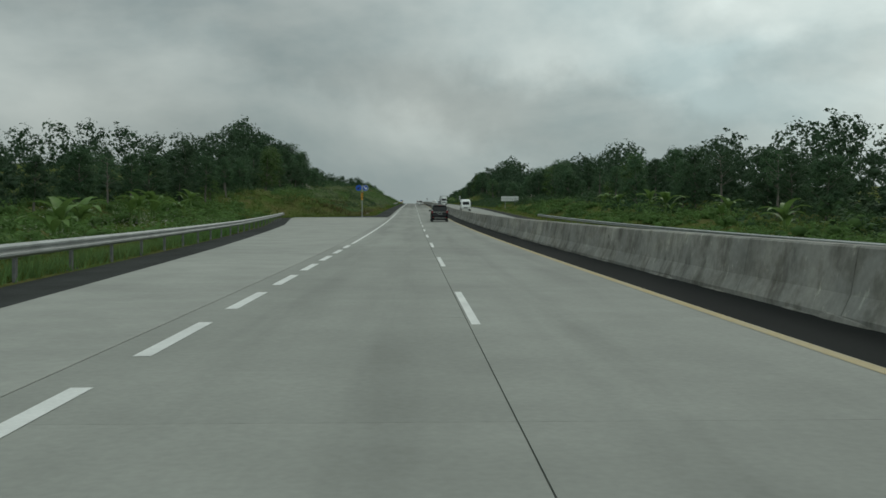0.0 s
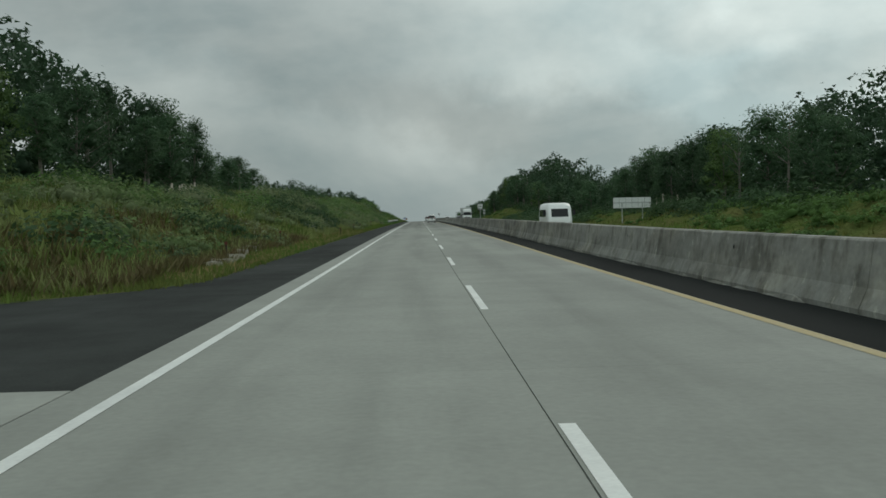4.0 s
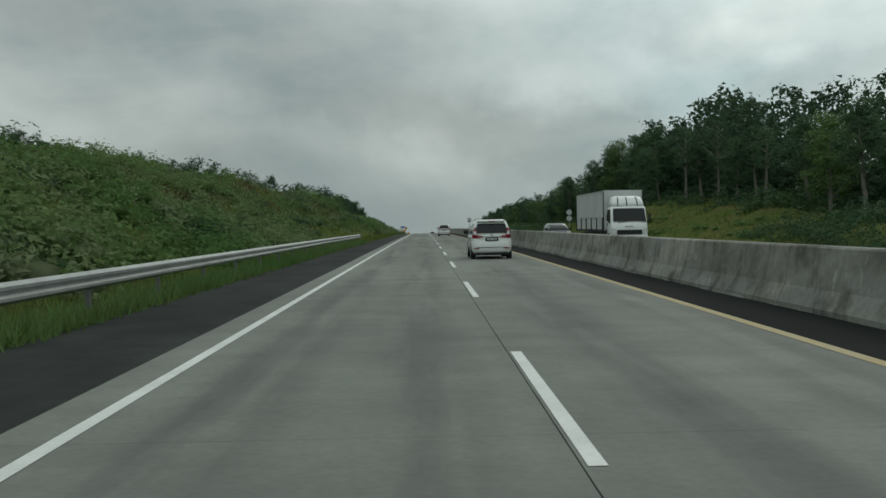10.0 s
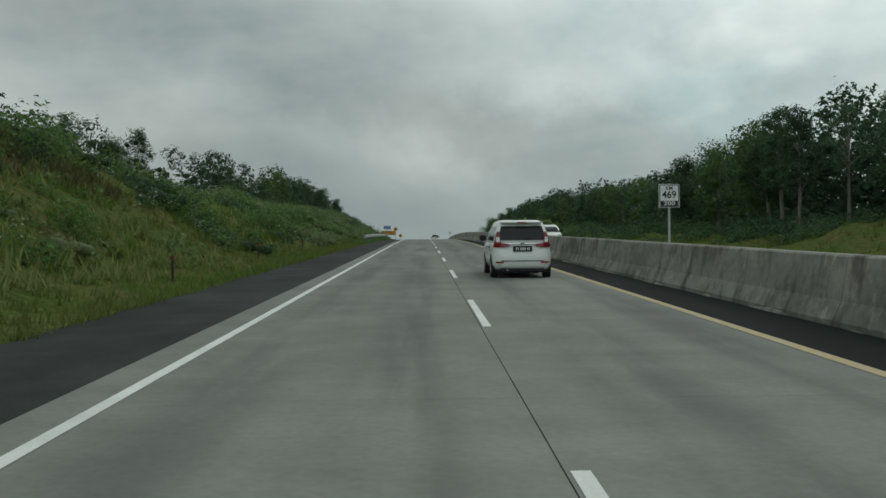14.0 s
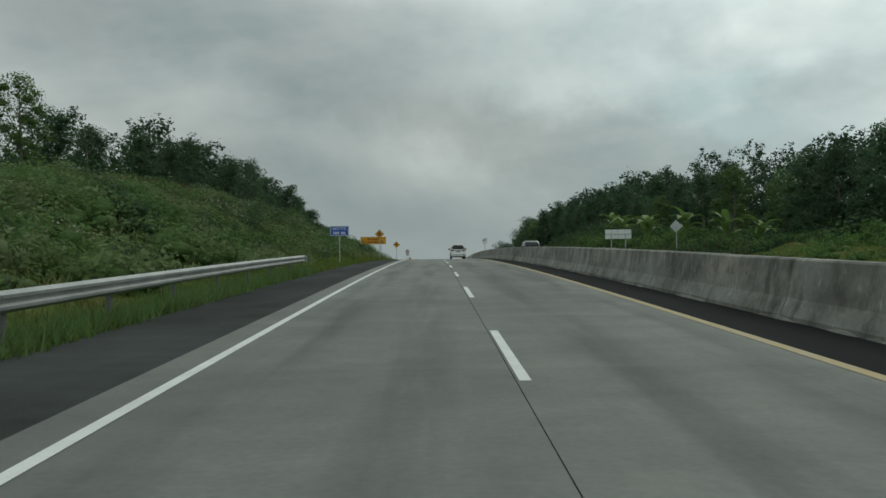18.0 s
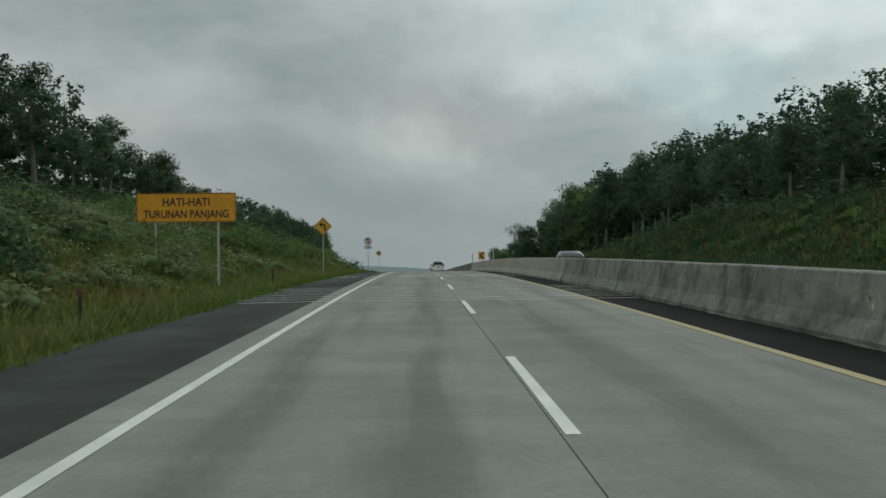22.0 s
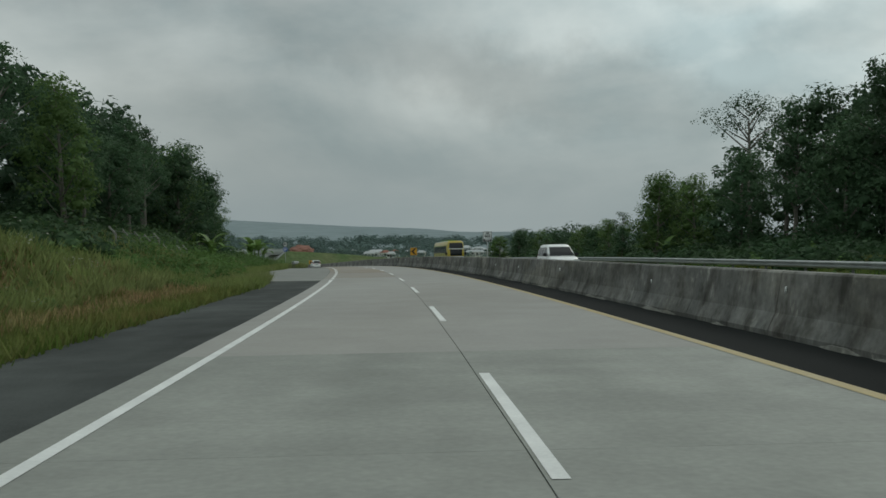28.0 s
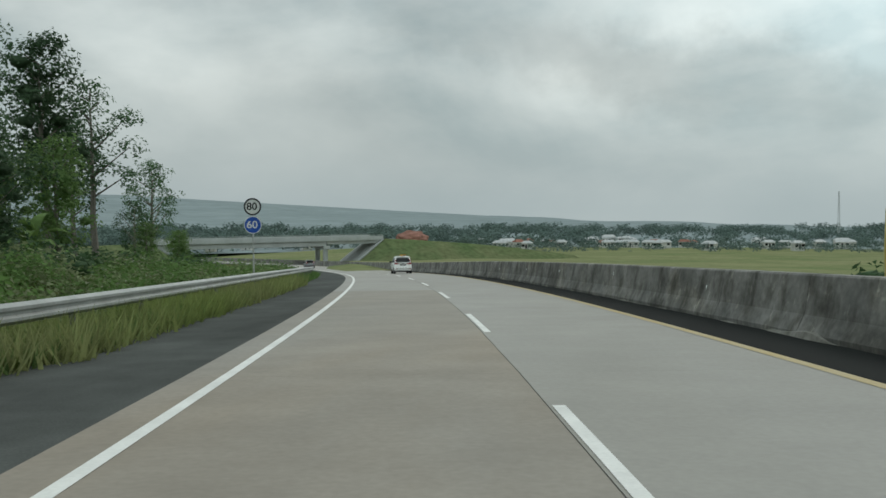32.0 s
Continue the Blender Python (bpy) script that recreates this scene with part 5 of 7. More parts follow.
def ring_shape(r0, r1, y, cz=0.0, n=36, corners=0.0):
    bm = bmesh.new()
    a = [(math.cos(2 * math.pi * i / n + corners), math.sin(2 * math.pi * i / n + corners)) for i in range(n)]
    rings = [[bm.verts.new((c * r, yy, cz + s * r)) for c, s in a] for r, yy in ((r1, y), (r1, y - 0.004), (r0, y - 0.004), (r0, y))]
    for k in range(4):
        p, q = rings[k], rings[(k + 1) % 4]
        for i in range(n):
            bm.faces.new((p[i], p[(i + 1) % n], q[(i + 1) % n], q[i]))
    bmesh.ops.recalc_face_normals(bm, faces=bm.faces[:])
    return bm


def frame_shape(w, h, t, y, cz=0.0):
    bm = bmesh.new()
    for x0, x1, z0, z1 in ((-w / 2, w / 2, h / 2 - t, h / 2), (-w / 2, w / 2, -h / 2, -h / 2 + t), (-w / 2, -w / 2 + t, -h / 2 + t, h / 2 - t), (w / 2 - t, w / 2, -h / 2 + t, h / 2 - t)):
        box(bm, x0, x1, y - 0.004, y, cz + z0, cz + z1)
    return bm


def lettering(text, size, x, y, z, mat, parent, width=None):
    cu = bpy.data.curves.new("lettering", "FONT")
    cu.body, cu.size, cu.align_x, cu.align_y = text, size, "CENTER", "CENTER"
    cu.extrude = 0.002
    cu.offset = size * 0.018
    tmp = new("lettering_draft", cu)
    bpy.context.view_layer.update()
    me = bpy.data.meshes.new_from_object(tmp.evaluated_get(bpy.context.evaluated_depsgraph_get()))
    bpy.data.objects.remove(tmp)
    me.materials.clear()
    me.materials.append(mat)
    k = 1.0
    if width:
        xs = [v.co.x for v in me.vertices]
        k = width / (max(xs) - min(xs))
    return part("lettering", me, parent, "the words " + text, m=pose(x, y, z, 90, 0, 0) @ Matrix.Diagonal((k, 1, 1, 1)))


def bars(xs, w, h, y, z, mat, parent):
    bm = bmesh.new()
    for x in xs:
        box(bm, x - w / 2, x + w / 2, y - 0.004, y, z - h / 2, z + h / 2)
    return part("number_bars", (bm, mat), parent)


def pole(parent, x, z1, r=0.038, y=0.05, z0=-0.6, mat=None):
    return part("pole", (rod(bmesh.new(), (x, y, z0), (x, y, z1), r, sides=10), mat or M_POST), parent)


def diamond(d, k=1.0):
    return [(0, -d * k), (d * k, 0), (0, d * k), (-d * k, 0)]


def bank_h(s, off):
    return float(ground_left(s, off)) if off < 0 else float(ground_right(s, off))


def sign_at(name, label, s, off, turn=0.0, base=None, category="road sign", group=""):
    return thing(name, label, category, stand(s, off, bank_h(s, off) if base is None else base, turn), group)


def diamond_sign(s, off, h, half, label, symbol):
    g = sign_at("warning_sign", label, s, off)
    z = h - bank_h(s, off)
    shift = lambda pts: [(x, q + z) for x, q in pts]
    pole(g, 0, z + half * 0.6)
    part("plate", (flat_shape(shift(diamond(half)), 0.0, 0.012), M_SIGN_YELLOW), g, "amber diamond plate")
    part("border", (ring_shape(half * 0.86, half * 0.92, -0.013, z, 4, math.pi / 2), M_SIGN_BLACK), g, "thin black border")
    for outline, mat, label2 in symbol:
        part("symbol", (flat_shape([(x * half, q * half + z) for x, q in outline], -0.014), mat), g, label2)
    return g


diamond_sign(610.6, -7.45, 3.11, 0.56, "amber diamond sign warning of a steep descent", [
    ([(-0.45, -0.3), (0.42, -0.3), (0.42, -0.2), (-0.45, 0.2)], M_RUST, "dark slope"),
    ([(-0.32, 0.22), (0.38, -0.1), (0.46, 0.1), (0.3, 0.22), (0.0, 0.38), (-0.2, 0.38)], M_SIGN_BLACK, "small black car outline")])
diamond_sign(667.0, -7.66, 3.3, 0.62, "amber diamond sign with a black bent arrow", [
    ([(0.12, -0.5), (0.3, -0.5), (0.3, 0.05), (0.2, 0.22), (0.05, 0.3), (-0.15, 0.3), (-0.15, 0.12), (0.0, 0.12), (0.08, 0.08), (0.12, 0.0)], M_SIGN_BLACK, "bent arrow shaft"),
    ([(-0.48, 0.21), (-0.12, -0.02), (-0.12, 0.45)], M_SIGN_BLACK, "arrow head")])
diamond_sign(745.6, -6.7, 3.16, 0.47, "amber diamond sign with a black arrow and a side branch", [
    ([(-0.1, -0.55), (0.1, -0.55), (0.1, 0.25), (-0.1, 0.25)], M_SIGN_BLACK, "upright shaft"),
    ([(-0.28, 0.22), (0.28, 0.22), (0.0, 0.62)], M_SIGN_BLACK, "arrow head"),
    ([(-0.42, -0.42), (-0.3, -0.5), (-0.08, -0.2), (-0.08, 0.0)], M_SIGN_BLACK, "side branch")])

# blue information board; its number stays bars
_g = sign_at("information_sign", "blue roadside board with white border and lettering", 564.0, -7.62)
_z = 2.29 - bank_h(564.0, -7.62)
pole(_g, 0, _z)
part("plate", (box(bmesh.new(), -0.66, 0.66, -0.012, 0.012, _z - 0.35, _z + 0.35), M_SIGN_BLUE), _g, "blue plate")
part("border", (frame_shape(1.29, 0.67, 0.03, -0.013, _z), M_SIGN_WHITE), _g, "white border")
lettering("INFO TOL", 0.26, 0, -0.016, _z + 0.14, M_SIGN_WHITE, _g, 0.98)
bars([-0.4 + 0.11 * i for i in range(8) if i != 4], 0.07, 0.19, -0.014, _z - 0.15, M_SIGN_WHITE, _g)

# orange descent board on two posts
_g = sign_at("warning_board", "wide orange board on two posts warning of a long descent", 639.6, -10.1)
_z = 3.13 - bank_h(639.6, -10.1)
pole(_g, -1.2, _z, 0.045)
pole(_g, 1.2, _z, 0.045)
part("plate", (box(bmesh.new(), -1.9, 1.9, -0.015, 0.015, _z - 0.56, _z + 0.56), M_SIGN_ORANGE), _g, "orange plate")
part("border", (frame_shape(3.78, 1.1, 0.025, -0.016, _z), M_RUST), _g, "thin dark edge")
lettering("HATI-HATI", 0.44, 0, -0.018, _z + 0.2, M_SIGN_BLACK, _g, 1.8)
lettering("TURUNAN PANJANG", 0.42, 0, -0.018, _z - 0.26, M_SIGN_BLACK, _g, 3.25)

# no stopping
_g = sign_at("no_stopping_sign", "round red-rimmed no stopping sign with a white plate", 707.3, -6.75)
_z = 3.42 - bank_h(707.3, -6.75)
pole(_g, 0, _z + 0.2)
part("plate", (flat_shape(disc_outline(0.4, 0, _z), 0.0, 0.012), M_SIGN_WHITE), _g, "white disc")
part("rim", (ring_shape(0.33, 0.41, -0.013, _z), M_SIGN_RED), _g, "red rim")
lettering("S", 0.72, 0, -0.016, _z, M_SIGN_BLACK, _g, 0.36)
part("slash", (flat_shape([(-0.27, _z + 0.21), (-0.21, _z + 0.27), (0.27, _z - 0.21), (0.21, _z - 0.27)], -0.02), M_SIGN_RED), _g, "red slash")
part("text_plate", (box(bmesh.new(), -0.39, 0.39, -0.01, 0.01, _z - 0.84, _z - 0.48), M_SIGN_WHITE), _g, "white plate with black edge")
part("border", (frame_shape(0.78, 0.36, 0.02, -0.011, _z - 0.66), M_SIGN_BLACK), _g)
for _i, _w in enumerate(("SEPANJANG", "JALAN TOL", "KECUALI DARURAT")):
    lettering(_w, 0.1, 0, -0.014, _z - 0.555 - 0.105 * _i, M_SIGN_BLACK, _g, (0.46, 0.44, 0.66)[_i])

# twin blue arrow discs with a chevron pole at the end of the ramp
_g = sign_at("keep_side_sign", "two round blue arrow signs on a black and yellow pole", 120.5, -7.3, base=0.0)
pole(_g, 0, 4.2, 0.05)
for _x in (-0.42, 0.42):
    _d = part("disc", (flat_shape(disc_outline(0.38, _x, 3.8), 0.0, 0.012), M_SIGN_BLUE), _g, "blue disc")
    _m = -1 if _x < 0 else 1
    part("arrow", (flat_shape([(_x + _m * p, 3.8 + q) for p, q in ((-0.2, 0.13), (-0.13, 0.2), (0.07, 0.0), (0.17, 0.1), (0.18, -0.2), (-0.12, -0.17), (-0.02, -0.08))], -0.014), M_SIGN_WHITE if _x > 0 else M_SIGN_BLACK), _d)
    part("rim", (ring_shape(0.355, 0.385, -0.013, 0), M_SIGN_WHITE if _x > 0 else M_SIGN_BLUE), _d, m=Matrix.Translation((_x, 0, 3.8)))
_b = part("chevron_plate", (box(bmesh.new(), -0.14, 0.14, -0.012, 0.012, 2.3, 3.25), M_SIGN_YELLOW), _g, "yellow plate")
for _i in range(3):
    _z = 2.42 + 0.3 * _i
    part("chevron", (flat_shape([(-0.14, _z), (0, _z + 0.14), (0.14, _z), (0.14, _z + 0.12), (0, _z + 0.26), (-0.14, _z + 0.12)], -0.013), M_SIGN_BLACK), _b)

# speed limits
_g = sign_at("speed_limit_sign", "pole with a white 80 disc above a blue 60 disc", 909.5, -7.85)
_z = 3.66 - bank_h(909.5, -7.85)
pole(_g, 0, _z)
_d = part("upper_disc", (flat_shape(disc_outline(0.38, 0, _z), 0.0, 0.012), M_SIGN_WHITE), _g, "white disc")
part("rim", (ring_shape(0.32, 0.39, -0.013, _z), M_SIGN_BLACK), _d, "dark rim")
lettering("80", 0.46, -0.03, -0.016, _z, M_SIGN_BLACK, _d, 0.46)
_d = part("lower_disc", (flat_shape(disc_outline(0.38, 0, _z - 0.82), 0.0, 0.012), M_SIGN_BLUE), _g, "blue disc")
part("rim", (ring_shape(0.36, 0.39, -0.013, _z - 0.82), M_SIGN_WHITE), _d, "white rim")
lettering("60", 0.46, -0.03, -0.016, _z - 0.82, M_SIGN_WHITE, _d, 0.48)

# kilometre plates on the barrier
for _s, _km, _m in ((212.2, "469", "400"), (412.6, "469", "200"), (613.0, "469", ""), (815.0, "468", "800")):
    _g = thing("kilometre_post", "white kilometre plate on a grey post on the barrier", "kilometre post", stand(_s, 5.36, 1.0), "kilometre posts")
    pole(_g, 0, 1.0, 0.032, 0.03, 0.0)
    part("plate", (box(bmesh.new(), -0.265, 0.265, -0.012, 0.008, 0.9, 1.5, 0.006), M_SIGN_WHITE), _g, "white plate")
    part("border", (frame_shape(0.5, 0.57, 0.02, -0.014, 1.2), M_SIGN_BLACK), _g, "black border")
    lettering("KM", 0.13, 0, -0.016, 1.39, M_SIGN_BLACK, _g, 0.17)
    lettering(_km, 0.26, 0, -0.016, 1.22, M_SIGN_BLACK, _g, 0.36)
    if _m:
        part("metre_strip", (box(bmesh.new(), -0.22, 0.22, -0.016, -0.012, 0.94, 1.07), M_SIGN_BLACK), _g, "black strip")
        lettering(_m, 0.13, 0, -0.019, 1.005, M_SIGN_WHITE, _g, 0.29)

# bend chevrons on the barrier
for _s in (703.0, 863.4, 986.0):
    _g = thing("bend_chevron", "amber board with a black chevron on the barrier", "chevron sign", stand(_s, 5.48, 1.0), "bend chevrons")
    pole(_g, -0.2, 0.9, 0.025, 0.03, 0.0)
    pole(_g, 0.2, 0.9, 0.025, 0.03, 0.0)
    part("plate", (box(bmesh.new(), -0.35, 0.35, -0.012, 0.008, 0.2, 1.02, 0.006), M_SIGN_YELLOW), _g, "amber plate")
    part("chevron", (flat_shape([(-0.28, 0.61), (0.08, 0.95), (0.29, 0.95), (-0.03, 0.61), (0.29, 0.27), (0.08, 0.27)], -0.014), M_SIGN_BLACK), _g, "black chevron")

# backs of the signs for the oncoming lanes
for _s, _o, _h, _w, _hh, _n in ((211.0, 20.9, 2.25, 3.9, 1.1, 6), (600.5, 19.4, 2.5, 2.9, 1.05, 4)):
    _g = sign_at("sign_board_back", "back of a pale metal road board on two posts", _s, _o, 180)
    _z = _h - bank_h(_s, _o)
    pole(_g, -_w * 0.27, _z, 0.05)
    pole(_g, _w * 0.27, _z, 0.05)
    for _i in range(_n):
        _x = -_w / 2 + _w * (_i + 0.5) / _n
        for _zz in (-_hh / 4, _hh / 4):
            part("panel", (box(bmesh.new(), _x - _w / _n / 2 + 0.015, _x + _w / _n / 2 - 0.015, -0.02, 0.02, _z + _zz - _hh / 4 + 0.012, _z + _zz + _hh / 4 - 0.012), M_SIGN_WHITE), _g)
    part("rail", (box(bmesh.new(), -_w / 2, _w / 2, 0.02, 0.06, _z - 0.04, _z + 0.04), M_POST), _g)
_g = sign_at("diamond_sign", "grey back of a diamond sign on a pole", 577.2, 19.8, 180)
_z = 2.64 - bank_h(577.2, 19.8)
pole(_g, 0, _z)
part("plate", (flat_shape([(x, q + _z) for x, q in diamond(0.55)], 0.0, 0.012), M_SIGN_BACK), _g)
_g = sign_at("round_signs", "grey backs of two round signs on one pole", 414.6, 19.8, 180)
_z = 3.07 - bank_h(414.6, 19.8)
pole(_g, 0, _z)
for _dz in (0.0, -0.85):
    part("plate", (flat_shape(disc_outline(0.38, 0, _z + _dz), 0.0, 0.012), M_SIGN_BACK), _g)

# slim posts on the barrier, and reflectors and drain holes along it
for _s, _h in ((685.6, 1.1), (716.0, 1.15)):
    _g = thing("barrier_post", "slim grey post fixed on the concrete barrier", "post", stand(_s, 5.3, 1.0), "posts on the barrier")
    part("shaft", (box(bmesh.new(), -0.05, 0.05, -0.03, 0.03, -0.02, _h), M_POST), _g)
    part("foot", (box(bmesh.new(), -0.1, 0.1, -0.08, 0.08, 0.0, 0.03), M_STEEL), _g)
_rng = random.Random(3)
for _i in range(100):
    _s = 2 + 9.3 * _i + _rng.uniform(-1.5, 1.5)
    _z = _rng.uniform(0.55, 0.75)
    if _s > 770:
        bm = flat_shape(disc_outline(0.05, 0, 0, 12), 0.0, 0.02)
        part("reflector", (bm, M_SIGN_WHITE), barrier, "small round white reflector", m=stand(_s, 5.075, _z, 90 - 35))
    else:
        part("drain_hole", (flat_shape(disc_outline(0.045, 0, 0, 10), 0.0, 0.006), M_SIGN_BLACK), barrier, "dark anchor hole", m=stand(_s, 5.082, _z, 81))

# short delineator posts on the verge
for _s, _o in ((152, -8.6), (168.6, -8.9), (194, -7.6), (214.4, -7.9), (227, -8.0), (252, -8.0), (391, -8.6), (404, -8.2), (416.5, -8.3), (432, -8.5), (447, -8.4), (575, -7.6), (603, -8.0), (622, -7.9), (646, -7.8), (670, -7.9), (692, -7.8), (716.5, -7.8), (741, -7.7), (768, -7.6)):
    _g = sign_at("marker_post", "short dark verge post with a red reflector", _s, _o, category="marker post", group="verge marker posts")
    part("stake", (box(bmesh.new(), -0.035, 0.035, -0.02, 0.02, -0.3, 0.66), M_STAKE), _g)
    part("reflector", (flat_shape(disc_outline(0.07, 0, 0.68, 12), -0.02, 0.02), M_RUST), _g, "round red reflector")
# broken kerb stones on the verge
_rng = random.Random(8)
for _i in range(7):
    _s, _o = 147 + _i * 2.6, -8.0 - 0.25 * _i + _rng.uniform(-0.3, 0.3)
    bm = box(bmesh.new(), -0.22, 0.22, -0.55, 0.55, -0.05, 0.24, 0.03)
    bmesh.ops.subdivide_edges(bm, edges=bm.edges[:], cuts=1)
    for v in bm.verts:
        v.co += Vector((_rng.uniform(-0.05, 0.05), _rng.uniform(-0.05, 0.05), _rng.uniform(-0.03, 0.03)))
    me = bpy.data.meshes.new("concrete_lump")
    bm.to_mesh(me)
    bm.free()
    me.materials.append(M_BARRIER_NEW)
    _g = new("concrete_lump", me)
    _g.matrix_basis = stand(_s, _o, bank_h(_s, _o), _rng.uniform(20, 80))
    tagged(_g, "broken pale concrete kerb block lying in the grass", "rubble", "broken kerb blocks")
# pale picket fence on the bank
_g = sign_at("picket_fence", "low pale picket fence in front of the trees", 190, -20.5, category="fence")
for _i in range(60):
    _s = 186 + _i * 0.62
    _oo = -20.2 - 0.1 * _i
    part("picket", (box(bmesh.new(), -0.03, 0.03, -0.2, 0.2, -0.3, 1.0 + 0.12 * math.sin(_i * 1.7)), M_BARRIER_NEW), None).matrix_basis = stand(_s, _oo, bank_h(_s, _oo))
for _o2 in [o for o in scene.objects if o.name.startswith("picket.") or o.name == "picket"]:
    _mw = _o2.matrix_basis.copy()
    _o2.parent = _g
    _o2.matrix_basis = _g.matrix_basis.inverted() @ _mw

# ---- vehicles ----
M_PAINT_WHITE = material("white_car_paint", (0.83, 0.84, 0.82), rough=0.3, spec=0.5, scale=0.8, spread=0.03, fine=3, coat=0.4)
M_PAINT_BLACK = material("black_car_paint", (0.006, 0.006, 0.007), rough=0.25, spec=0.25, scale=0.8, spread=0.1, fine=3, coat=0.15)
M_PAINT_GREY = material("grey_car_paint", (0.16, 0.17, 0.18), rough=0.3, spec=0.5, metal=0.3, scale=0.8, spread=0.05, fine=3, coat=0.4)
M_PAINT_BLUE = material("dark_blue_car_paint", (0.03, 0.05, 0.10), rough=0.3, spec=0.5, metal=0.2, scale=0.8, spread=0.05, fine=3, coat=0.4)
M_PAINT_YELLOW = material("yellow_bus_paint", (0.46, 0.35, 0.05), rough=0.35, spec=0.5, scale=0.8, spread=0.05, fine=3, coat=0.3)
M_PAINT_GREEN = material("green_bus_paint", (0.10, 0.26, 0.04), rough=0.35, spec=0.5, scale=0.8, spread=0.08, fine=3, coat=0.3)
M_GLASS = glass("tinted_glass", (0.010, 0.012, 0.013), 0.12)
M_RUBBER = material("tyre_rubber", (0.02, 0.02, 0.02), rough=0.85, scale=5, spread=0.2, fine=30)
M_RIM = material("alloy_rim", (0.55, 0.56, 0.56), rough=0.3, metal=0.85, spec=0.5, scale=3, spread=0.1, fine=20)
M_TAIL = material("red_tail_light", (0.22, 0.008, 0.016), rough=0.15, spec=0.6, scale=6, spread=0.2, fine=30)
M_LAMP = material("clear_lamp", (0.62, 0.63, 0.62), rough=0.12, spec=0.7, scale=6, spread=0.15, fine=30)
M_CHROME = material("chrome_trim", (0.65, 0.66, 0.66), rough=0.15, metal=1.0, spec=0.5, scale=3, spread=0.05, fine=10)
M_TRIM = material("black_plastic_trim", (0.02, 0.02, 0.022), rough=0.6, scale=3, spread=0.1, fine=20)
M_BOX = material("truck_box_sheet", (0.52, 0.53, 0.52), rough=0.55, scale=0.8, spread=0.08, fine=6)


def ring_rect(y0, y1, hw, r, z, n=5):
    """A rounded rectangle at height z, from y0 to y1 and as wide as 2 hw."""
    r = min(r, hw * 0.95, (y1 - y0) * 0.45)
    out = []
    for cx, cy, a0 in ((hw - r, y1 - r, 0), (-hw + r, y1 - r, 90), (-hw + r, y0 + r, 180), (hw - r, y0 + r, 270)):
        for i in range(n):
            a = radians(a0 + 90 * i / (n - 1))
            out.append((cx + r * math.cos(a), cy + r * math.sin(a), z))
    return out


def loft(rings):
    bm = bmesh.new()
    vs = [[bm.verts.new(p) for p in ring] for ring in rings]
    n = len(vs[0])
    for a, b in zip(vs, vs[1:]):
        for i in range(n):
            bm.faces.new((a[i], a[(i + 1) % n], b[(i + 1) % n], b[i]))
    bm.faces.new(vs[0][::-1])
    bm.faces.new(vs[-1])
    for f in bm.faces:
        f.smooth = len(f.verts) == 4
    return bm


def panel(points, lift):
    """A patch through 3D points, with a little thickness along lift."""
    bm = bmesh.new()
    f = bm.faces.new([bm.verts.new(p) for p in points])
    r = bmesh.ops.extrude_face_region(bm, geom=[f])
    bmesh.ops.translate(bm, vec=lift, verts=[v for v in r["geom"] if isinstance(v, bmesh.types.BMVert)])
    bmesh.ops.recalc_face_normals(bm, faces=bm.faces[:])
    return bm


def sheet(rows, lift):
    """A bent patch through rows of points, with a little thickness."""
    bm = bmesh.new()
    vs = [[bm.verts.new(p) for p in row] for row in rows]
    for a, b in zip(vs, vs[1:]):
        for i in range(len(a) - 1):
            bm.faces.new((a[i], a[i + 1], b[i + 1], b[i]))
    r = bmesh.ops.extrude_face_region(bm, geom=bm.faces[:])
    bmesh.ops.translate(bm, vec=lift, verts=[v for v in r["geom"] if isinstance(v, bmesh.types.BMVert)])
    bmesh.ops.recalc_face_normals(bm, faces=bm.faces[:])
    return bm


def wheel(parent, x, y, r, wide=0.2):
    side = 1 if x > 0 else -1
    bm = bmesh.new()
    prof = [(r * 0.62, 0), (r * 0.66, wide * 0.05), (r * 0.92, 0.0), (r, wide * 0.12), (r, wide * 0.88), (r * 0.92, wide), (r * 0.62, wide)]
    n = 28
    rings = [[bm.verts.new((-side * d, rr * math.cos(2 * math.pi * i / n), rr * math.sin(2 * math.pi * i / n))) for i in range(n)] for rr, d in prof]
    for a, b in zip(rings, rings[1:]):
        for i in range(n):
            bm.faces.new((a[i], a[(i + 1) % n], b[(i + 1) % n], b[i]))
    bmesh.ops.recalc_face_normals(bm, faces=bm.faces[:])
    w = thing("wheel", "", "")
    w.parent = parent
    w.matrix_basis = Matrix.Translation((x, y, r))
    part("tyre", (bm, M_RUBBER), w, "black tyre")
    bm = bmesh.new()
    for k in range(7):
        a = 2 * math.pi * k / 7
        rod(bm, (-side * 0.02, 0, 0), (-side * 0.03, math.cos(a) * r * 0.6, math.sin(a) * r * 0.6), 0.035, 0.028, 6)
    rod(bm, (-side * 0.06, 0, 0), (0, 0, 0), 0.06, sides=10)
    rr = [[bm.verts.new((-side * d, q * math.cos(2 * math.pi * i / 24), q * math.sin(2 * math.pi * i / 24))) for i in range(24)] for q, d in ((r * 0.64, 0.0), (r * 0.57, 0.012), (r * 0.57, 0.12))]
    for a, b in zip(rr, rr[1:]):
        for i in range(24):
            bm.faces.new((a[i], a[(i + 1) % 24], b[(i + 1) % 24], b[i]))
    part("rim", (bm, M_RIM), w, "alloy rim with seven spokes")
    # dark disc put in for the shade behind the spokes
    bm = bmesh.new()
    rod(bm, (-side * 0.1, 0, 0), (-side * 0.09, 0, 0), r * 0.56, sides=20)
    part("hub_shadow", (bm, M_TRIM), w, "dark disc for the shade behind the spokes")
    return w


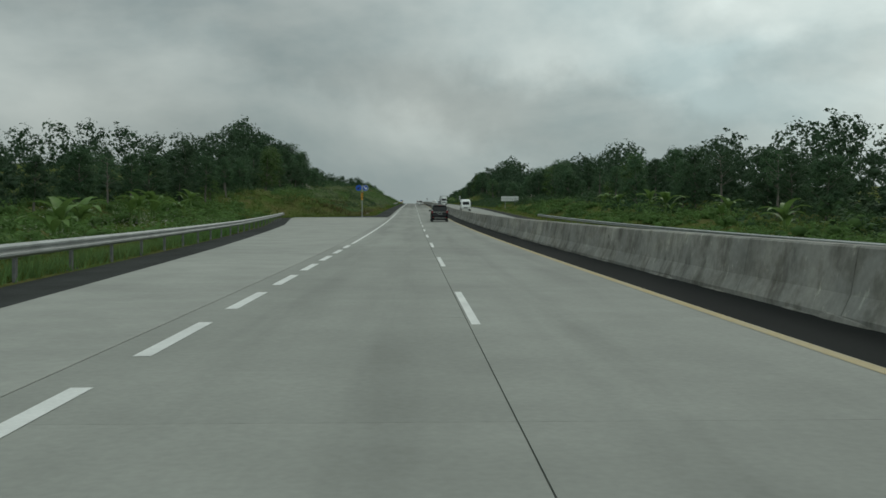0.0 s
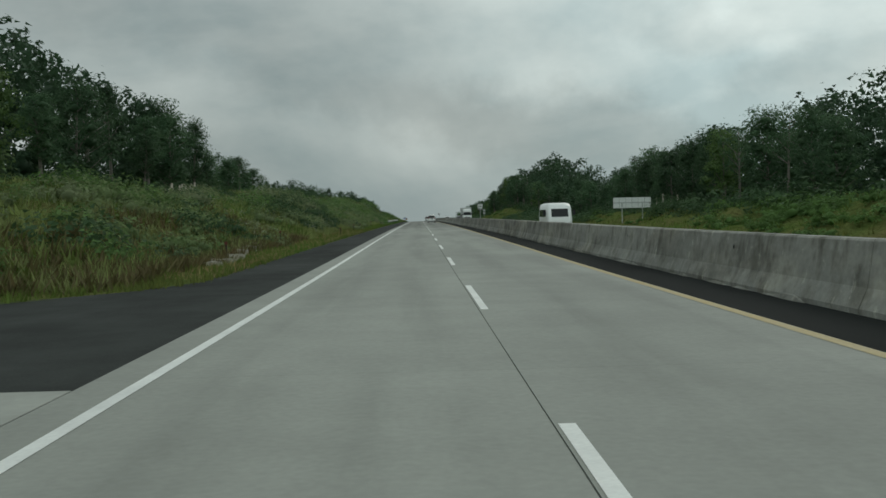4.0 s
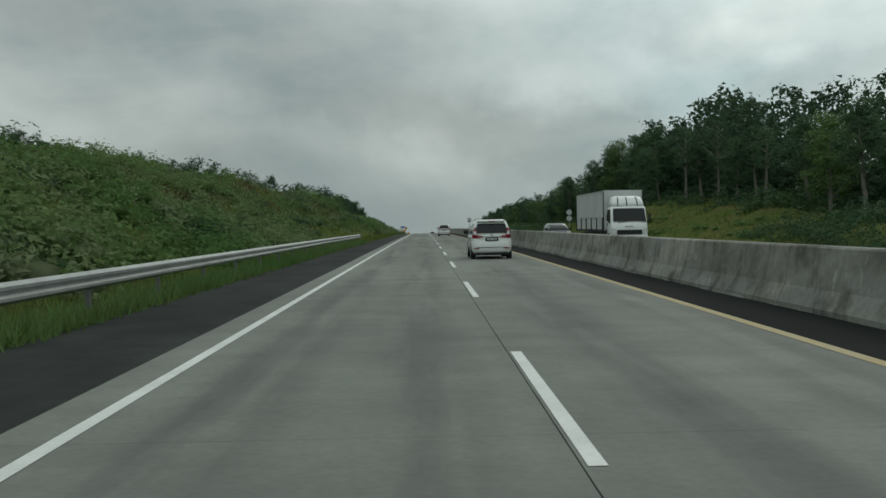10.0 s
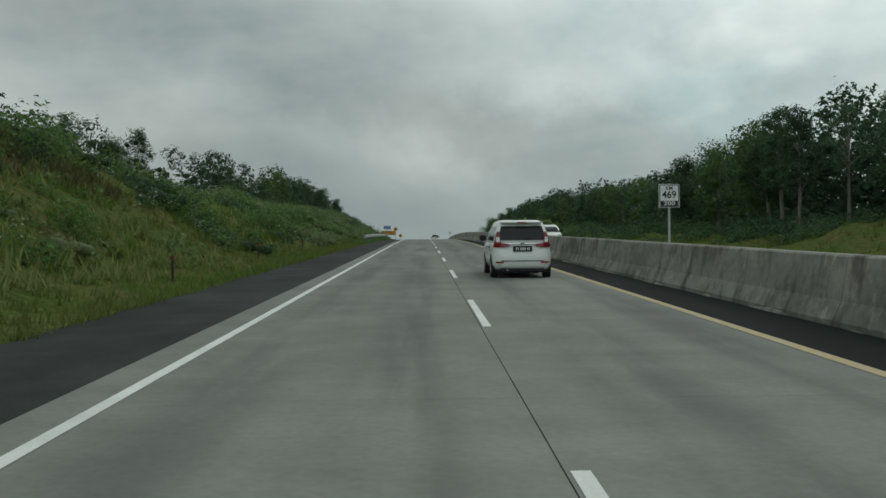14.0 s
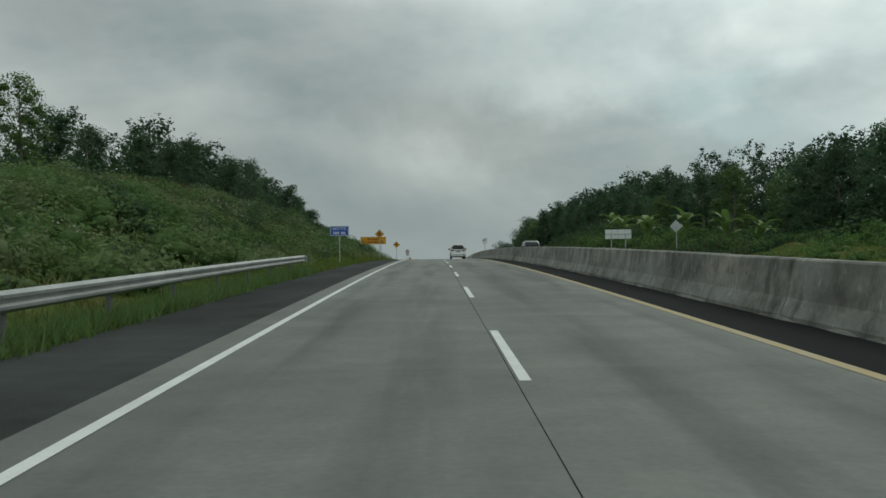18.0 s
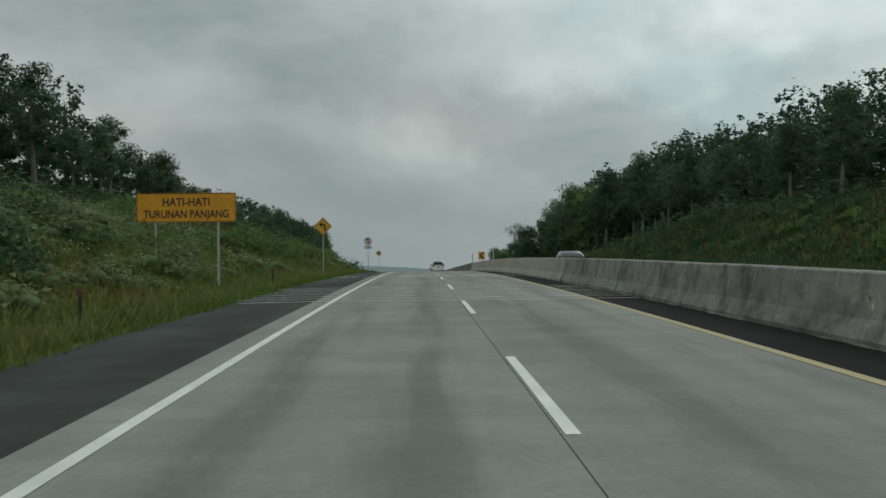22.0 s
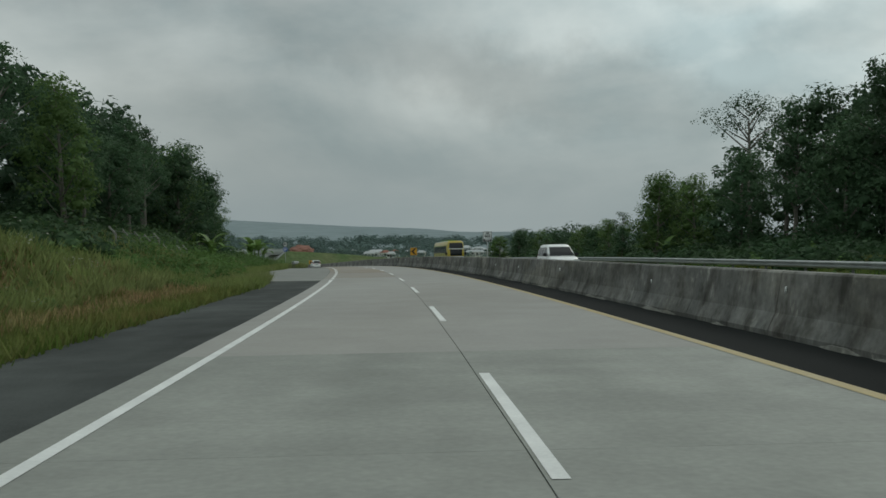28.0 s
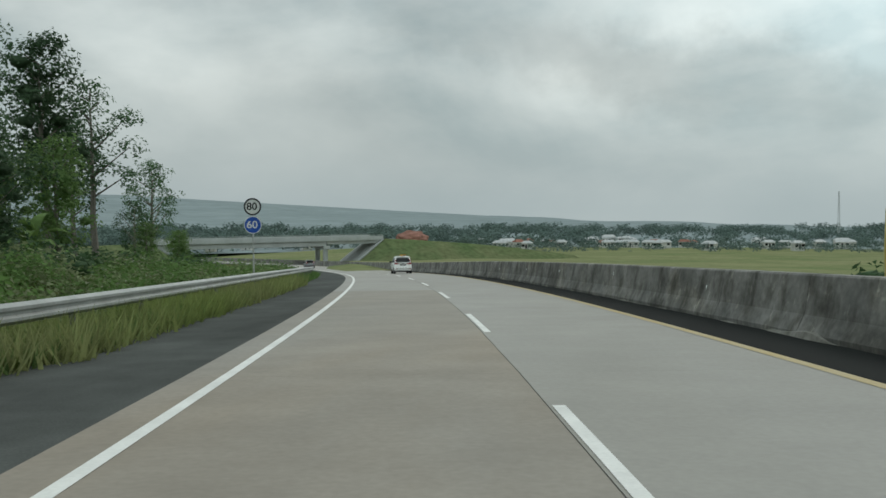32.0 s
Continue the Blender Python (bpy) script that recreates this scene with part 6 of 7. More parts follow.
def passenger_car(name, label, category, paint, L=4.19, W=1.66, H=1.69, hood=0.95, belt=0.98, wheel_r=0.31, rear_slope=0.3, base=2.655, group="", wedge=True):
    """A car with its tail at y = 0 and its nose at y = L."""
    g = thing(name, label, category, None, group)
    hw = W / 2
    k = H / 1.69
    part("body", (loft([
        ring_rect(0.10, L - 0.14, hw - 0.10, 0.22, 0.24), ring_rect(0.03, L - 0.05, hw - 0.02, 0.3, 0.36), ring_rect(0.0, L, hw, 0.34, 0.52),
        ring_rect(0.0, L - 0.02, hw, 0.34, 0.68), ring_rect(0.04, L - 0.16, hw - 0.01, 0.34, 0.82), ring_rect(0.05, L - 0.42, hw - 0.025, 0.3, 0.93 * (belt / 0.98)),
        ring_rect(0.06, L - hood, hw - 0.05, 0.22, belt)]), paint), g, "painted lower body")
    rs = rear_slope
    top = H - 0.03
    cab = [(belt - 0.02, 0.07, L - hood + 0.05, hw - 0.045, 0.24), (belt + 0.27 * k, 0.07 + rs * 0.35, L - hood - 0.3, hw - 0.085, 0.22), (top - 0.13, 0.07 + rs * 0.85, L - hood - 0.72, hw - 0.165, 0.2),
           (top - 0.03, 0.07 + rs + 0.02, L - hood - 0.86, hw - 0.21, 0.2), (top + 0.03, 0.3 + rs, L - hood - 1.15, hw - 0.32, 0.2)]
    part("cabin", (loft([ring_rect(y0, y1, w, r, z) for z, y0, y1, w, r in cab]), paint), g, "painted roof and pillars")

    def side_x(z):
        return float(np.interp(z, [c[0] for c in cab], [c[3] for c in cab]))

    def rear_y(z):
        return float(np.interp(z, [c[0] for c in cab], [c[1] for c in cab]))

    def front_y(z):
        return float(np.interp(z, [c[0] for c in cab], [c[2] for c in cab]))

    shell = [(0.68, 0.0, hw, 0.34), (0.82, 0.04, hw - 0.01, 0.34), (0.93 * (belt / 0.98), 0.05, hw - 0.025, 0.3), (belt, 0.06, hw - 0.05, 0.22)] + [(z, y, w, r) for z, y, _, w, r in cab[1:]]

    def corner(sgn, z, deg, push):
        """A point on the rounded rear corner: 0 degrees faces back, 90 to the side."""
        y, w, r = (float(np.interp(z, [c[0] for c in shell], [c[i] for c in shell])) for i in (1, 2, 3))
        a = radians(deg)
        return (sgn * (w - r + (r + push) * math.sin(a)), y + r - (r + push) * math.cos(a), z)

    zb, zt = belt + 0.06, top - 0.15
    for sgn in (-1, 1):
        edges = [(rear_y(zb) + 0.30, rear_y(zt) + 0.28), (L * 0.30, L * 0.31), (L * 0.47, L * 0.47), (front_y(zb) - 0.12, front_y(zt) - 0.1)]
        for (b0, t0), (b1, t1) in zip(edges, edges[1:]):
            rows = [[(sgn * (side_x(z) + 0.003), b0 + (t0 - b0) * f + 0.04, z), (sgn * (side_x(z) + 0.003), b1 + (t1 - b1) * f - 0.04, z)] for f, z in ((f, zb + (zt - zb) * f) for f in (0, 0.25, 0.5, 0.75, 1))]
            part("side_window", (sheet(rows, (sgn * 0.008, 0, 0)), M_GLASS), g, "dark tinted side glass")
        mid = part("mirror", (box(bmesh.new(), sgn * hw - 0.02, sgn * hw + 0.19 * sgn, L - hood - 0.36, L - hood - 0.2, belt + 0.03, belt + 0.2, 0.03) if sgn > 0 else
                              box(bmesh.new(), sgn * hw - 0.19, sgn * hw + 0.02, L - hood - 0.36, L - hood - 0.2, belt + 0.03, belt + 0.2, 0.03), M_TRIM), g, "black door mirror")
        for y in (L * 0.345, L * 0.555):
            part("door_handle", (box(bmesh.new(), sgn * hw - 0.015, sgn * hw + 0.015, y, y + 0.17, 0.83, 0.87, 0.008), M_CHROME), g, "chrome door handle")
        for y in (L * 0.30, L * 0.47, L * 0.69):
            part("door_seam", (box(bmesh.new(), sgn * (hw - 0.004) - 0.005, sgn * (hw - 0.004) + 0.005, y - 0.006, y + 0.006, 0.34, 0.9), M_TRIM), g)
        part("side_moulding", (box(bmesh.new(), sgn * hw - 0.012, sgn * hw + 0.012, L * 0.31, L * 0.68, 0.5, 0.58, 0.006), paint), g)
        y0 = (L - base) * 0.46
        for y in (y0, y0 + base):
            bm = bmesh.new()
            rod(bm, (sgn * (hw - 0.16), y, wheel_r), (sgn * (hw + 0.006), y, wheel_r), wheel_r + 0.055, sides=28)
            part("wheel_arch", (bm, M_TRIM), g, "dark wheel arch")
            wheel(g, sgn * (hw + 0.012), y, wheel_r)
        # tail lights wrap the corner
        if wedge:
            def strip_of(zs, a0, a1, push):
                return [[corner(sgn, z, p + (q - p) * f, push) for f in (0, 0.25, 0.5, 0.75, 1)] for z, p, q in zip(zs, a0, a1)]
            part("tail_light", (sheet(strip_of((0.86, 0.93, 0.98, 1.08, 1.18, 1.25, 1.3), (4, 4, 6, 14, 20, 28, 36), (62, 66, 68, 64, 60, 56, 48), 0.006), (sgn * 0.008, -0.008, 0)), M_TAIL), g, "red tail light")
            part("reverse_light", (sheet(strip_of((1.01, 1.08, 1.15), (14, 20, 26), (42, 48, 48), 0.02), (sgn * 0.006, -0.006, 0)), M_LAMP), g, "clear lamp")
            part("tail_light", (panel([(sgn * (hw - 0.25), -0.001, 0.865), (sgn * 0.38, 0.0, 0.885), (sgn * 0.31, 0.004, 0.945), (sgn * (hw - 0.25), 0.02, 0.985)], (0, -0.02, 0)), M_TAIL), g, "red wedge across the tailgate")
        else:
            part("tail_light", (box(bmesh.new(), sgn * (hw - 0.11) - 0.09, sgn * (hw - 0.11) + 0.09, -0.012, 0.2, 0.92, 1.18, 0.03), M_TAIL), g, "red tail light")
            part("reverse_light", (box(bmesh.new(), sgn * (hw - 0.1) - 0.036, sgn * (hw - 0.1) + 0.036, -0.024, 0.05, 1.14, 1.26, 0.01), M_LAMP), g, "clear lamp")
        part("rear_reflector", (box(bmesh.new(), sgn * (hw - 0.2) - 0.11, sgn * (hw - 0.2) + 0.11, -0.012, 0.03, 0.43, 0.47), M_TAIL), g)
        part("head_lamp", (box(bmesh.new(), sgn * (hw - 0.2) - 0.16, sgn * (hw - 0.2) + 0.16, L - 0.2, L - 0.03, 0.66, 0.82, 0.04), M_LAMP), g, "clear head lamp")
    zr0, zr1 = belt + 0.08, top - 0.14
    def across(z0, z1, w0, w1, yz, push):
        return [[(x * (w0 + (w1 - w0) * f), yz(z0 + (z1 - z0) * f) + push, z0 + (z1 - z0) * f) for x in (-1, 1)] for f in (0, 0.2, 0.4, 0.6, 0.8, 1)]

    glass_rows = [[corner(sgn, zr0 + (zr1 - zr0) * f, a, 0.004) for sgn, a in ((-1, 30), (-1, 18), (-1, 6), (1, 6), (1, 18), (1, 30))] for f in (0, 0.2, 0.4, 0.6, 0.8, 1)]
    part("rear_window", (sheet(glass_rows, (0, -0.01, 0)), M_GLASS), g, "dark rear window")
    zw = belt + 0.04
    part("windscreen", (sheet(across(zw, zt + 0.03, hw - 0.13, hw - 0.26, front_y, 0.012), (0, 0.01, 0)), M_GLASS), g, "dark windscreen")
    part("spoiler", (box(bmesh.new(), -(hw - 0.24), hw - 0.24, rs * 0.7, rs + 0.3, top - 0.06, top - 0.015, 0.02), paint), g, "roof spoiler")
    part("brake_light", (box(bmesh.new(), -0.13, 0.13, rs * 0.7 - 0.01, rs * 0.7 + 0.02, top - 0.055, top - 0.03), M_TAIL), g, "high brake light")
    if wedge:
        part("chrome_strip", (box(bmesh.new(), -0.42, 0.42, -0.018, 0.01, 0.92, 0.945, 0.006), M_CHROME), g, "chrome tailgate strip")
    else:
        part("chrome_strip", (box(bmesh.new(), -(hw - 0.2), hw - 0.2, -0.02, 0.01, 0.98, 1.05, 0.01), M_CHROME), g, "wide chrome tailgate strip")
        part("skid_plate", (box(bmesh.new(), -(hw - 0.3), hw - 0.3, -0.015, 0.05, 0.36, 0.42, 0.01), M_CHROME), g, "silver lower bumper trim")
    pl = part("number_plate", (box(bmesh.new(), -0.265, 0.265, -0.024, 0.0, 0.745, 0.895, 0.004), M_SIGN_BLACK), g, "dark number plate")
    bars([-0.17, -0.12, -0.05, -0.01, 0.03, 0.07, 0.14, 0.18], 0.028, 0.075, -0.025, 0.82, M_SIGN_WHITE, pl)
    part("bumper_lip", (box(bmesh.new(), -(hw - 0.2), hw - 0.2, 0.012, 0.14, 0.19, 0.275, 0.02), M_TRIM), g, "black lower bumper")
    part("exhaust", (rod(bmesh.new(), (-0.42, -0.03, 0.235), (-0.42, 0.2, 0.25), 0.028, sides=10), M_CHROME), g, "steel exhaust tip")
    part("tailgate_seam", (box(bmesh.new(), -(hw - 0.24), hw - 0.24, -0.006, 0.02, 0.475, 0.495, 0.004), M_TRIM), g, "dark strip below the tailgate")
    part("rear_wiper", (rod(bmesh.new(), (0, rear_y(zr0) - 0.025, zr0 + 0.01), (0.26, rear_y(zr0 + 0.05) - 0.025, zr0 + 0.07), 0.012, sides=6), M_TRIM), g, "rear wiper")
    bm = bmesh.new()
    box(bm, -0.06, 0.06, -0.012, 0.01, 0.95, 0.99, 0.008)
    part("badge", (bm, M_CHROME), g, "plain chrome badge")
    part("underside", (box(bmesh.new(), -(hw - 0.14), hw - 0.14, 0.15, L - 0.15, 0.16, 0.3), M_TRIM), g, "dark underbody")
    return g


def put(ob, s, off, back=False, h=0.0):
    ob.matrix_basis = stand(s, off, h, 180 if back else 0, True)
    return ob


put(passenger_car("car", "black seven-seat people carrier with a chrome tailgate strip", "car", M_PAINT_BLACK, L=4.6, W=1.77, H=1.76, belt=1.02, base=2.75, wheel_r=0.33, wedge=False), 98.0, 1.95)
_mpv = put(passenger_car("car", "white compact people carrier with red wedge tail lights", "car", M_PAINT_WHITE, H=1.62, group="white people carriers"), 414.8, 1.82)
copy_thing(_mpv, stand(318.0, 1.72, 0, 0, True))
copy_thing(_mpv, stand(601.0, 1.75, 0, 0, True))
copy_thing(_mpv, stand(734.0, 1.75, 0, 0, True))
copy_thing(_mpv, stand(953.0, 1.6, 0, 0, True))
put(passenger_car("car", "small dark hatchback far down the road", "car", M_PAINT_GREY, L=3.8, W=1.66, H=1.5, belt=0.9, base=2.5), 1040.0, -1.8)
put(passenger_car("car", "white estate car in the oncoming lanes", "car", M_PAINT_WHITE, L=4.4, W=1.7, H=1.6, base=2.6, group="oncoming cars"), 470.0, 9.6, True)
put(passenger_car("car", "grey people carrier in the oncoming lanes", "car", M_PAINT_GREY, L=4.4, W=1.7, H=1.42, belt=0.86, base=2.65, group="oncoming cars"), 356.0, 9.4, True)
put(passenger_car("car", "grey off-road car in the oncoming lanes", "car", M_PAINT_GREY, L=4.6, W=1.85, H=1.85, belt=1.1, base=2.75, wheel_r=0.36, group="oncoming cars"), 601.0, 9.6, True)
put(passenger_car("car", "dark blue hatchback in the oncoming lanes", "car", M_PAINT_BLUE, L=4.2, W=1.75, H=1.46, belt=0.9, base=2.6, group="oncoming cars"), 672.0, 9.6, True)
put(passenger_car("car", "white people carrier in the oncoming lanes", "car", M_PAINT_WHITE, L=4.4, W=1.7, H=1.68, base=2.7, group="oncoming cars"), 817.2, 9.5, True)


def tall_vehicle(name, label, category, L, W, H, paint, stripe=None, side_windows=8, nose=0.25, window_z=(1.35, 2.05), front_z=(1.2, 2.1)):
    """A van or coach with its tail at y = 0."""
    g = thing(name, label, category)
    hw = W / 2
    part("body", (loft([ring_rect(0.1, L - 0.12, hw - 0.06, 0.2, 0.3), ring_rect(0.02, L, hw, 0.28, 0.55), ring_rect(0.0, L - 0.02, hw, 0.28, H * 0.45),
                        ring_rect(0.06, L - nose * 1.1, hw - 0.03, 0.3, H * 0.82), ring_rect(0.14, L - nose * 2.0, hw - 0.1, 0.3, H * 0.95), ring_rect(0.4, L - nose * 3.4, hw - 0.3, 0.3, H)]), paint), g, "painted body shell")
    for sgn in (-1, 1):
        for i in range(side_windows):
            y0 = 0.5 + (L - 1.6) * i / side_windows
            y1 = 0.5 + (L - 1.6) * (i + 1) / side_windows - 0.05
            z0, z1 = window_z
            xs = [sgn * (float(np.interp(z, [H * 0.45, H * 0.82], [hw, hw - 0.03])) + 0.004) for z in (z0, z1)]
            part("side_window", (panel([(xs[0], y0, z0), (xs[0], y1, z0), (xs[1], y1, z1), (xs[1], y0, z1)], (sgn * 0.008, 0, 0)), M_GLASS), g, "dark side window")
        for y in (L * 0.22, L * 0.78):
            wheel(g, sgn * (hw + 0.01), y, 0.34 if H < 2.6 else 0.48, 0.22)
        part("mirror", (box(bmesh.new(), min(sgn * (hw + 0.05), sgn * (hw + 0.28)), max(sgn * (hw + 0.05), sgn * (hw + 0.28)), L - nose - 0.25, L - nose - 0.1, front_z[0] + 0.1, front_z[0] + 0.5, 0.03), M_TRIM), g, "door mirror")
        part("head_lamp", (box(bmesh.new(), sgn * (hw - 0.25) - 0.18, sgn * (hw - 0.25) + 0.18, L - 0.12, L + 0.01, 0.6, 0.8, 0.04), M_LAMP), g, "clear head lamp")
        if stripe:
            for i in range(5):
                y = L * (0.12 + 0.17 * i)
                x = sgn * (hw + 0.002)
                part("stripe", (panel([(x, y, 0.5), (x, y + 0.55, 0.5), (x, y + 1.5, window_z[0] - 0.05), (x, y + 0.9, window_z[0] - 0.05)], (sgn * 0.005, 0, 0)), stripe), g, "slanting green stripe")
    def fy(z):
        return float(np.interp(z, [0.55, H * 0.45, H * 0.82, H * 0.95], [L, L - 0.02, L - nose * 1.1, L - nose * 2.0]))
    z0, z1 = front_z
    part("windscreen", (sheet([[(-(hw - 0.32), fy(z) + 0.012, z), (hw - 0.32, fy(z) + 0.012, z)] for z in (z0, max(z0 + 0.01, H * 0.45), (H * 0.45 + z1) / 2, z1)], (0, 0.012, 0)), M_GLASS), g, "dark windscreen")
    part("grille", (box(bmesh.new(), -0.45, 0.45, L - 0.03, L + 0.006, 0.55, 0.72), M_TRIM), g, "black grille")
    return g


put(tall_vehicle("minibus", "white high-roof minibus in the oncoming lanes", "minibus", 5.2, 1.9, 2.25, M_PAINT_WHITE, None, 4, 0.28, (1.2, 1.75), (1.2, 1.8)), 190.5, 9.6, True, float(far_side_drop(194)))
_bus = tall_vehicle("coach", "yellow and green coach with dark windows in the oncoming lanes", "bus", 10.6, 2.25, 3.1, M_PAINT_YELLOW, M_PAINT_GREEN, 8, 0.12, (1.55, 2.4), (1.1, 1.95))
part("upper_screen", (sheet([[(-0.95, 10.6 - 0.06, 2.1), (0.95, 10.6 - 0.06, 2.1)], [(-0.92, 10.6 - 0.12, 2.5), (0.92, 10.6 - 0.12, 2.5)], [(-0.86, 10.6 - 0.2, 2.82), (0.86, 10.6 - 0.2, 2.82)]], (0, 0.03, 0)), M_GLASS), _bus, "dark upper screen")
part("front_band", (box(bmesh.new(), -1.0, 1.0, 10.5, 10.62, 1.98, 2.07, 0.02), M_PAINT_WHITE), _bus, "white band between the screens")
part("front_panel", (box(bmesh.new(), -0.98, 0.98, 10.5, 10.625, 0.78, 1.04, 0.03), M_PAINT_WHITE), _bus, "white panel below the windscreen")
part("roof_unit", (box(bmesh.new(), -0.75, 0.75, 3.6, 7.2, 3.05, 3.26, 0.06), M_PAINT_GREEN), _bus, "roof air conditioner")
for _x in (-1, 1):
    part("window_band", (box(bmesh.new(), min(_x * 1.095, _x * 1.125), max(_x * 1.095, _x * 1.125), 0.35, 10.0, 2.42, 2.5, 0.005), M_PAINT_GREEN), _bus, "green band over the windows")
    part("roof_edge", (box(bmesh.new(), min(_x * 0.8, _x * 0.88), max(_x * 0.8, _x * 0.88), 0.8, 9.8, 3.0, 3.1, 0.02), M_PAINT_WHITE), _bus, "white roof edge")
put(_bus, 893.6, 13.7, True)


def box_truck(s, off, label, long=9.2):
    """A cab-over truck with a tall box, its tail at y = 0; long is the box's length."""
    g = thing("box_truck", label, "truck", None, "oncoming trucks")
    c = long + 0.2
    nose = c + 1.5
    for sgn in (-1, 1):
        for y in (long * 0.24, c + 0.7):
            wheel(g, sgn * 1.02, y, 0.42, 0.26)
        part("box_side", (box(bmesh.new(), sgn * 1.06 - 0.03, sgn * 1.06 + 0.03, 0.0, long, 0.95, 3.16), M_BOX), g, "pale sheet side")
        part("corner_post", (box(bmesh.new(), sgn * 1.09 - 0.02, sgn * 1.09 + 0.02, long - 0.09, long + 0.02, 0.95, 3.16, 0.01), M_TRIM), g, "dark corner post")
        part("side_board", (box(bmesh.new(), sgn * 1.11 - 0.02, sgn * 1.11 + 0.02, 0.0, long, 0.9, 1.03, 0.01), M_TRIM), g, "dark lower rail")
        part("side_board", (box(bmesh.new(), sgn * 1.11 - 0.012, sgn * 1.11 + 0.012, 0.0, long, 1.68, 1.71, 0.005), M_POST), g, "pale upper rail")
        part("roof_edge", (box(bmesh.new(), sgn * 1.09 - 0.02, sgn * 1.09 + 0.02, 0.0, long, 3.12, 3.2, 0.01), M_POST), g, "pale roof edge")
        for i in range(6):
            y = 0.08 + (long - 0.3) * i / 5
            part("stake", (box(bmesh.new(), sgn * 1.13 - 0.02, sgn * 1.13 + 0.02, y - 0.05, y + 0.05, 0.95, 1.68), M_TRIM), g, "dark stake")
        part("side_window", (panel([(sgn * 1.0, c + 0.35, 1.5), (sgn * 1.0, nose - 0.3, 1.35), (sgn * 0.97, nose - 0.42, 2.12), (sgn * 0.97, c + 0.35, 2.12)], (sgn * 0.015, 0, 0)), M_GLASS), g, "cab side window")
        part("door_handle", (box(bmesh.new(), sgn * 1.01 - 0.015, sgn * 1.01 + 0.015, c + 0.36, c + 0.42, 1.22, 1.4, 0.01), M_TRIM), g, "black door handle")
        part("mirror", (box(bmesh.new(), sgn * 1.14 - 0.06, sgn * 1.14 + 0.06, nose - 0.3, nose - 0.22, 1.5, 1.85, 0.02), M_TRIM), g, "tall mirror")
        part("head_lamp", (box(bmesh.new(), sgn * 0.84 - 0.14, sgn * 0.84 + 0.14, nose - 0.1, nose + 0.02, 0.72, 1.1, 0.04), M_LAMP), g, "tall clear head lamp")
        part("wheel_guard", (box(bmesh.new(), sgn * 1.0 - 0.03, sgn * 1.0 + 0.03, c - 0.05, c + 0.3, 0.7, 1.05, 0.05), M_TRIM), g, "black mudguard")
        part("wiper", (rod(bmesh.new(), (sgn * 0.62, nose + 0.0, 1.4), (sgn * 0.62 - 0.5, nose - 0.01, 1.46), 0.014, sides=6), M_TRIM), g, "windscreen wiper")
    part("box_front", (box(bmesh.new(), -1.03, 1.03, long - 0.06, long, 0.95, 3.16), M_BOX), g)
    part("box_rear", (box(bmesh.new(), -1.03, 1.03, 0.0, 0.06, 0.95, 3.16), M_BOX), g)
    part("box_roof", (box(bmesh.new(), -1.06, 1.06, 0.0, long, 3.16, 3.21), M_BOX), g)
    part("chassis", (box(bmesh.new(), -0.5, 0.5, 0.2, nose - 0.4, 0.55, 0.95), M_TRIM), g, "dark chassis")
    part("cab", (loft([ring_rect(c, nose - 0.05, 1.0, 0.15, 0.5), ring_rect(c, nose, 1.0, 0.18, 1.3), ring_rect(c, nose - 0.06, 0.99, 0.2, 1.45), ring_rect(c, nose - 0.3, 0.96, 0.2, 2.2), ring_rect(c, nose - 0.45, 0.9, 0.2, 2.3)]), M_PAINT_WHITE), g, "white cab")
    part("wind_deflector", (loft([ring_rect(c, nose - 0.4, 0.92, 0.2, 2.27), ring_rect(c, nose - 0.52, 0.88, 0.2, 2.55), ring_rect(c, nose - 0.75, 0.8, 0.2, 2.78), ring_rect(c, nose - 1.0, 0.62, 0.18, 2.86)]), M_PAINT_WHITE), g, "white roof deflector")
    for x in (-0.52, 0.06, 0.56):
        part("deflector_groove", (sheet([[(x - 0.025, nose - 0.39, 2.3), (x + 0.025, nose - 0.39, 2.3)], [(x * 0.97 - 0.025, nose - 0.51, 2.55), (x * 0.97 + 0.025, nose - 0.51, 2.55)], [(x * 0.9 - 0.025, nose - 0.73, 2.79), (x * 0.9 + 0.025, nose - 0.73, 2.79)]], (0, 0.012, 0.006)), M_TRIM), g, "dark groove")
    part("windscreen", (sheet([[(-0.9, nose - 0.03, 1.46), (0.9, nose - 0.03, 1.46)], [(-0.87, nose - 0.2, 1.95), (0.87, nose - 0.2, 1.95)], [(-0.84, nose - 0.275, 2.17), (0.84, nose - 0.275, 2.17)]], (0, 0.02, 0)), M_GLASS), g, "dark windscreen")
    part("grille", (box(bmesh.new(), -0.68, 0.68, nose - 0.06, nose + 0.02, 0.74, 1.0, 0.02), M_TRIM), g, "black grille")
    part("badge", (box(bmesh.new(), -0.2, 0.26, nose - 0.02, nose + 0.012, 1.14, 1.22, 0.01), M_POST), g, "plain pale badge")
    part("bumper", (box(bmesh.new(), -1.0, 1.0, nose - 0.1, nose + 0.04, 0.42, 0.72, 0.04), M_PAINT_WHITE), g, "white bumper")
    return put(g, s, off, True)


box_truck(341.4, 10.1, "white cab-over truck with a long grey staked box")

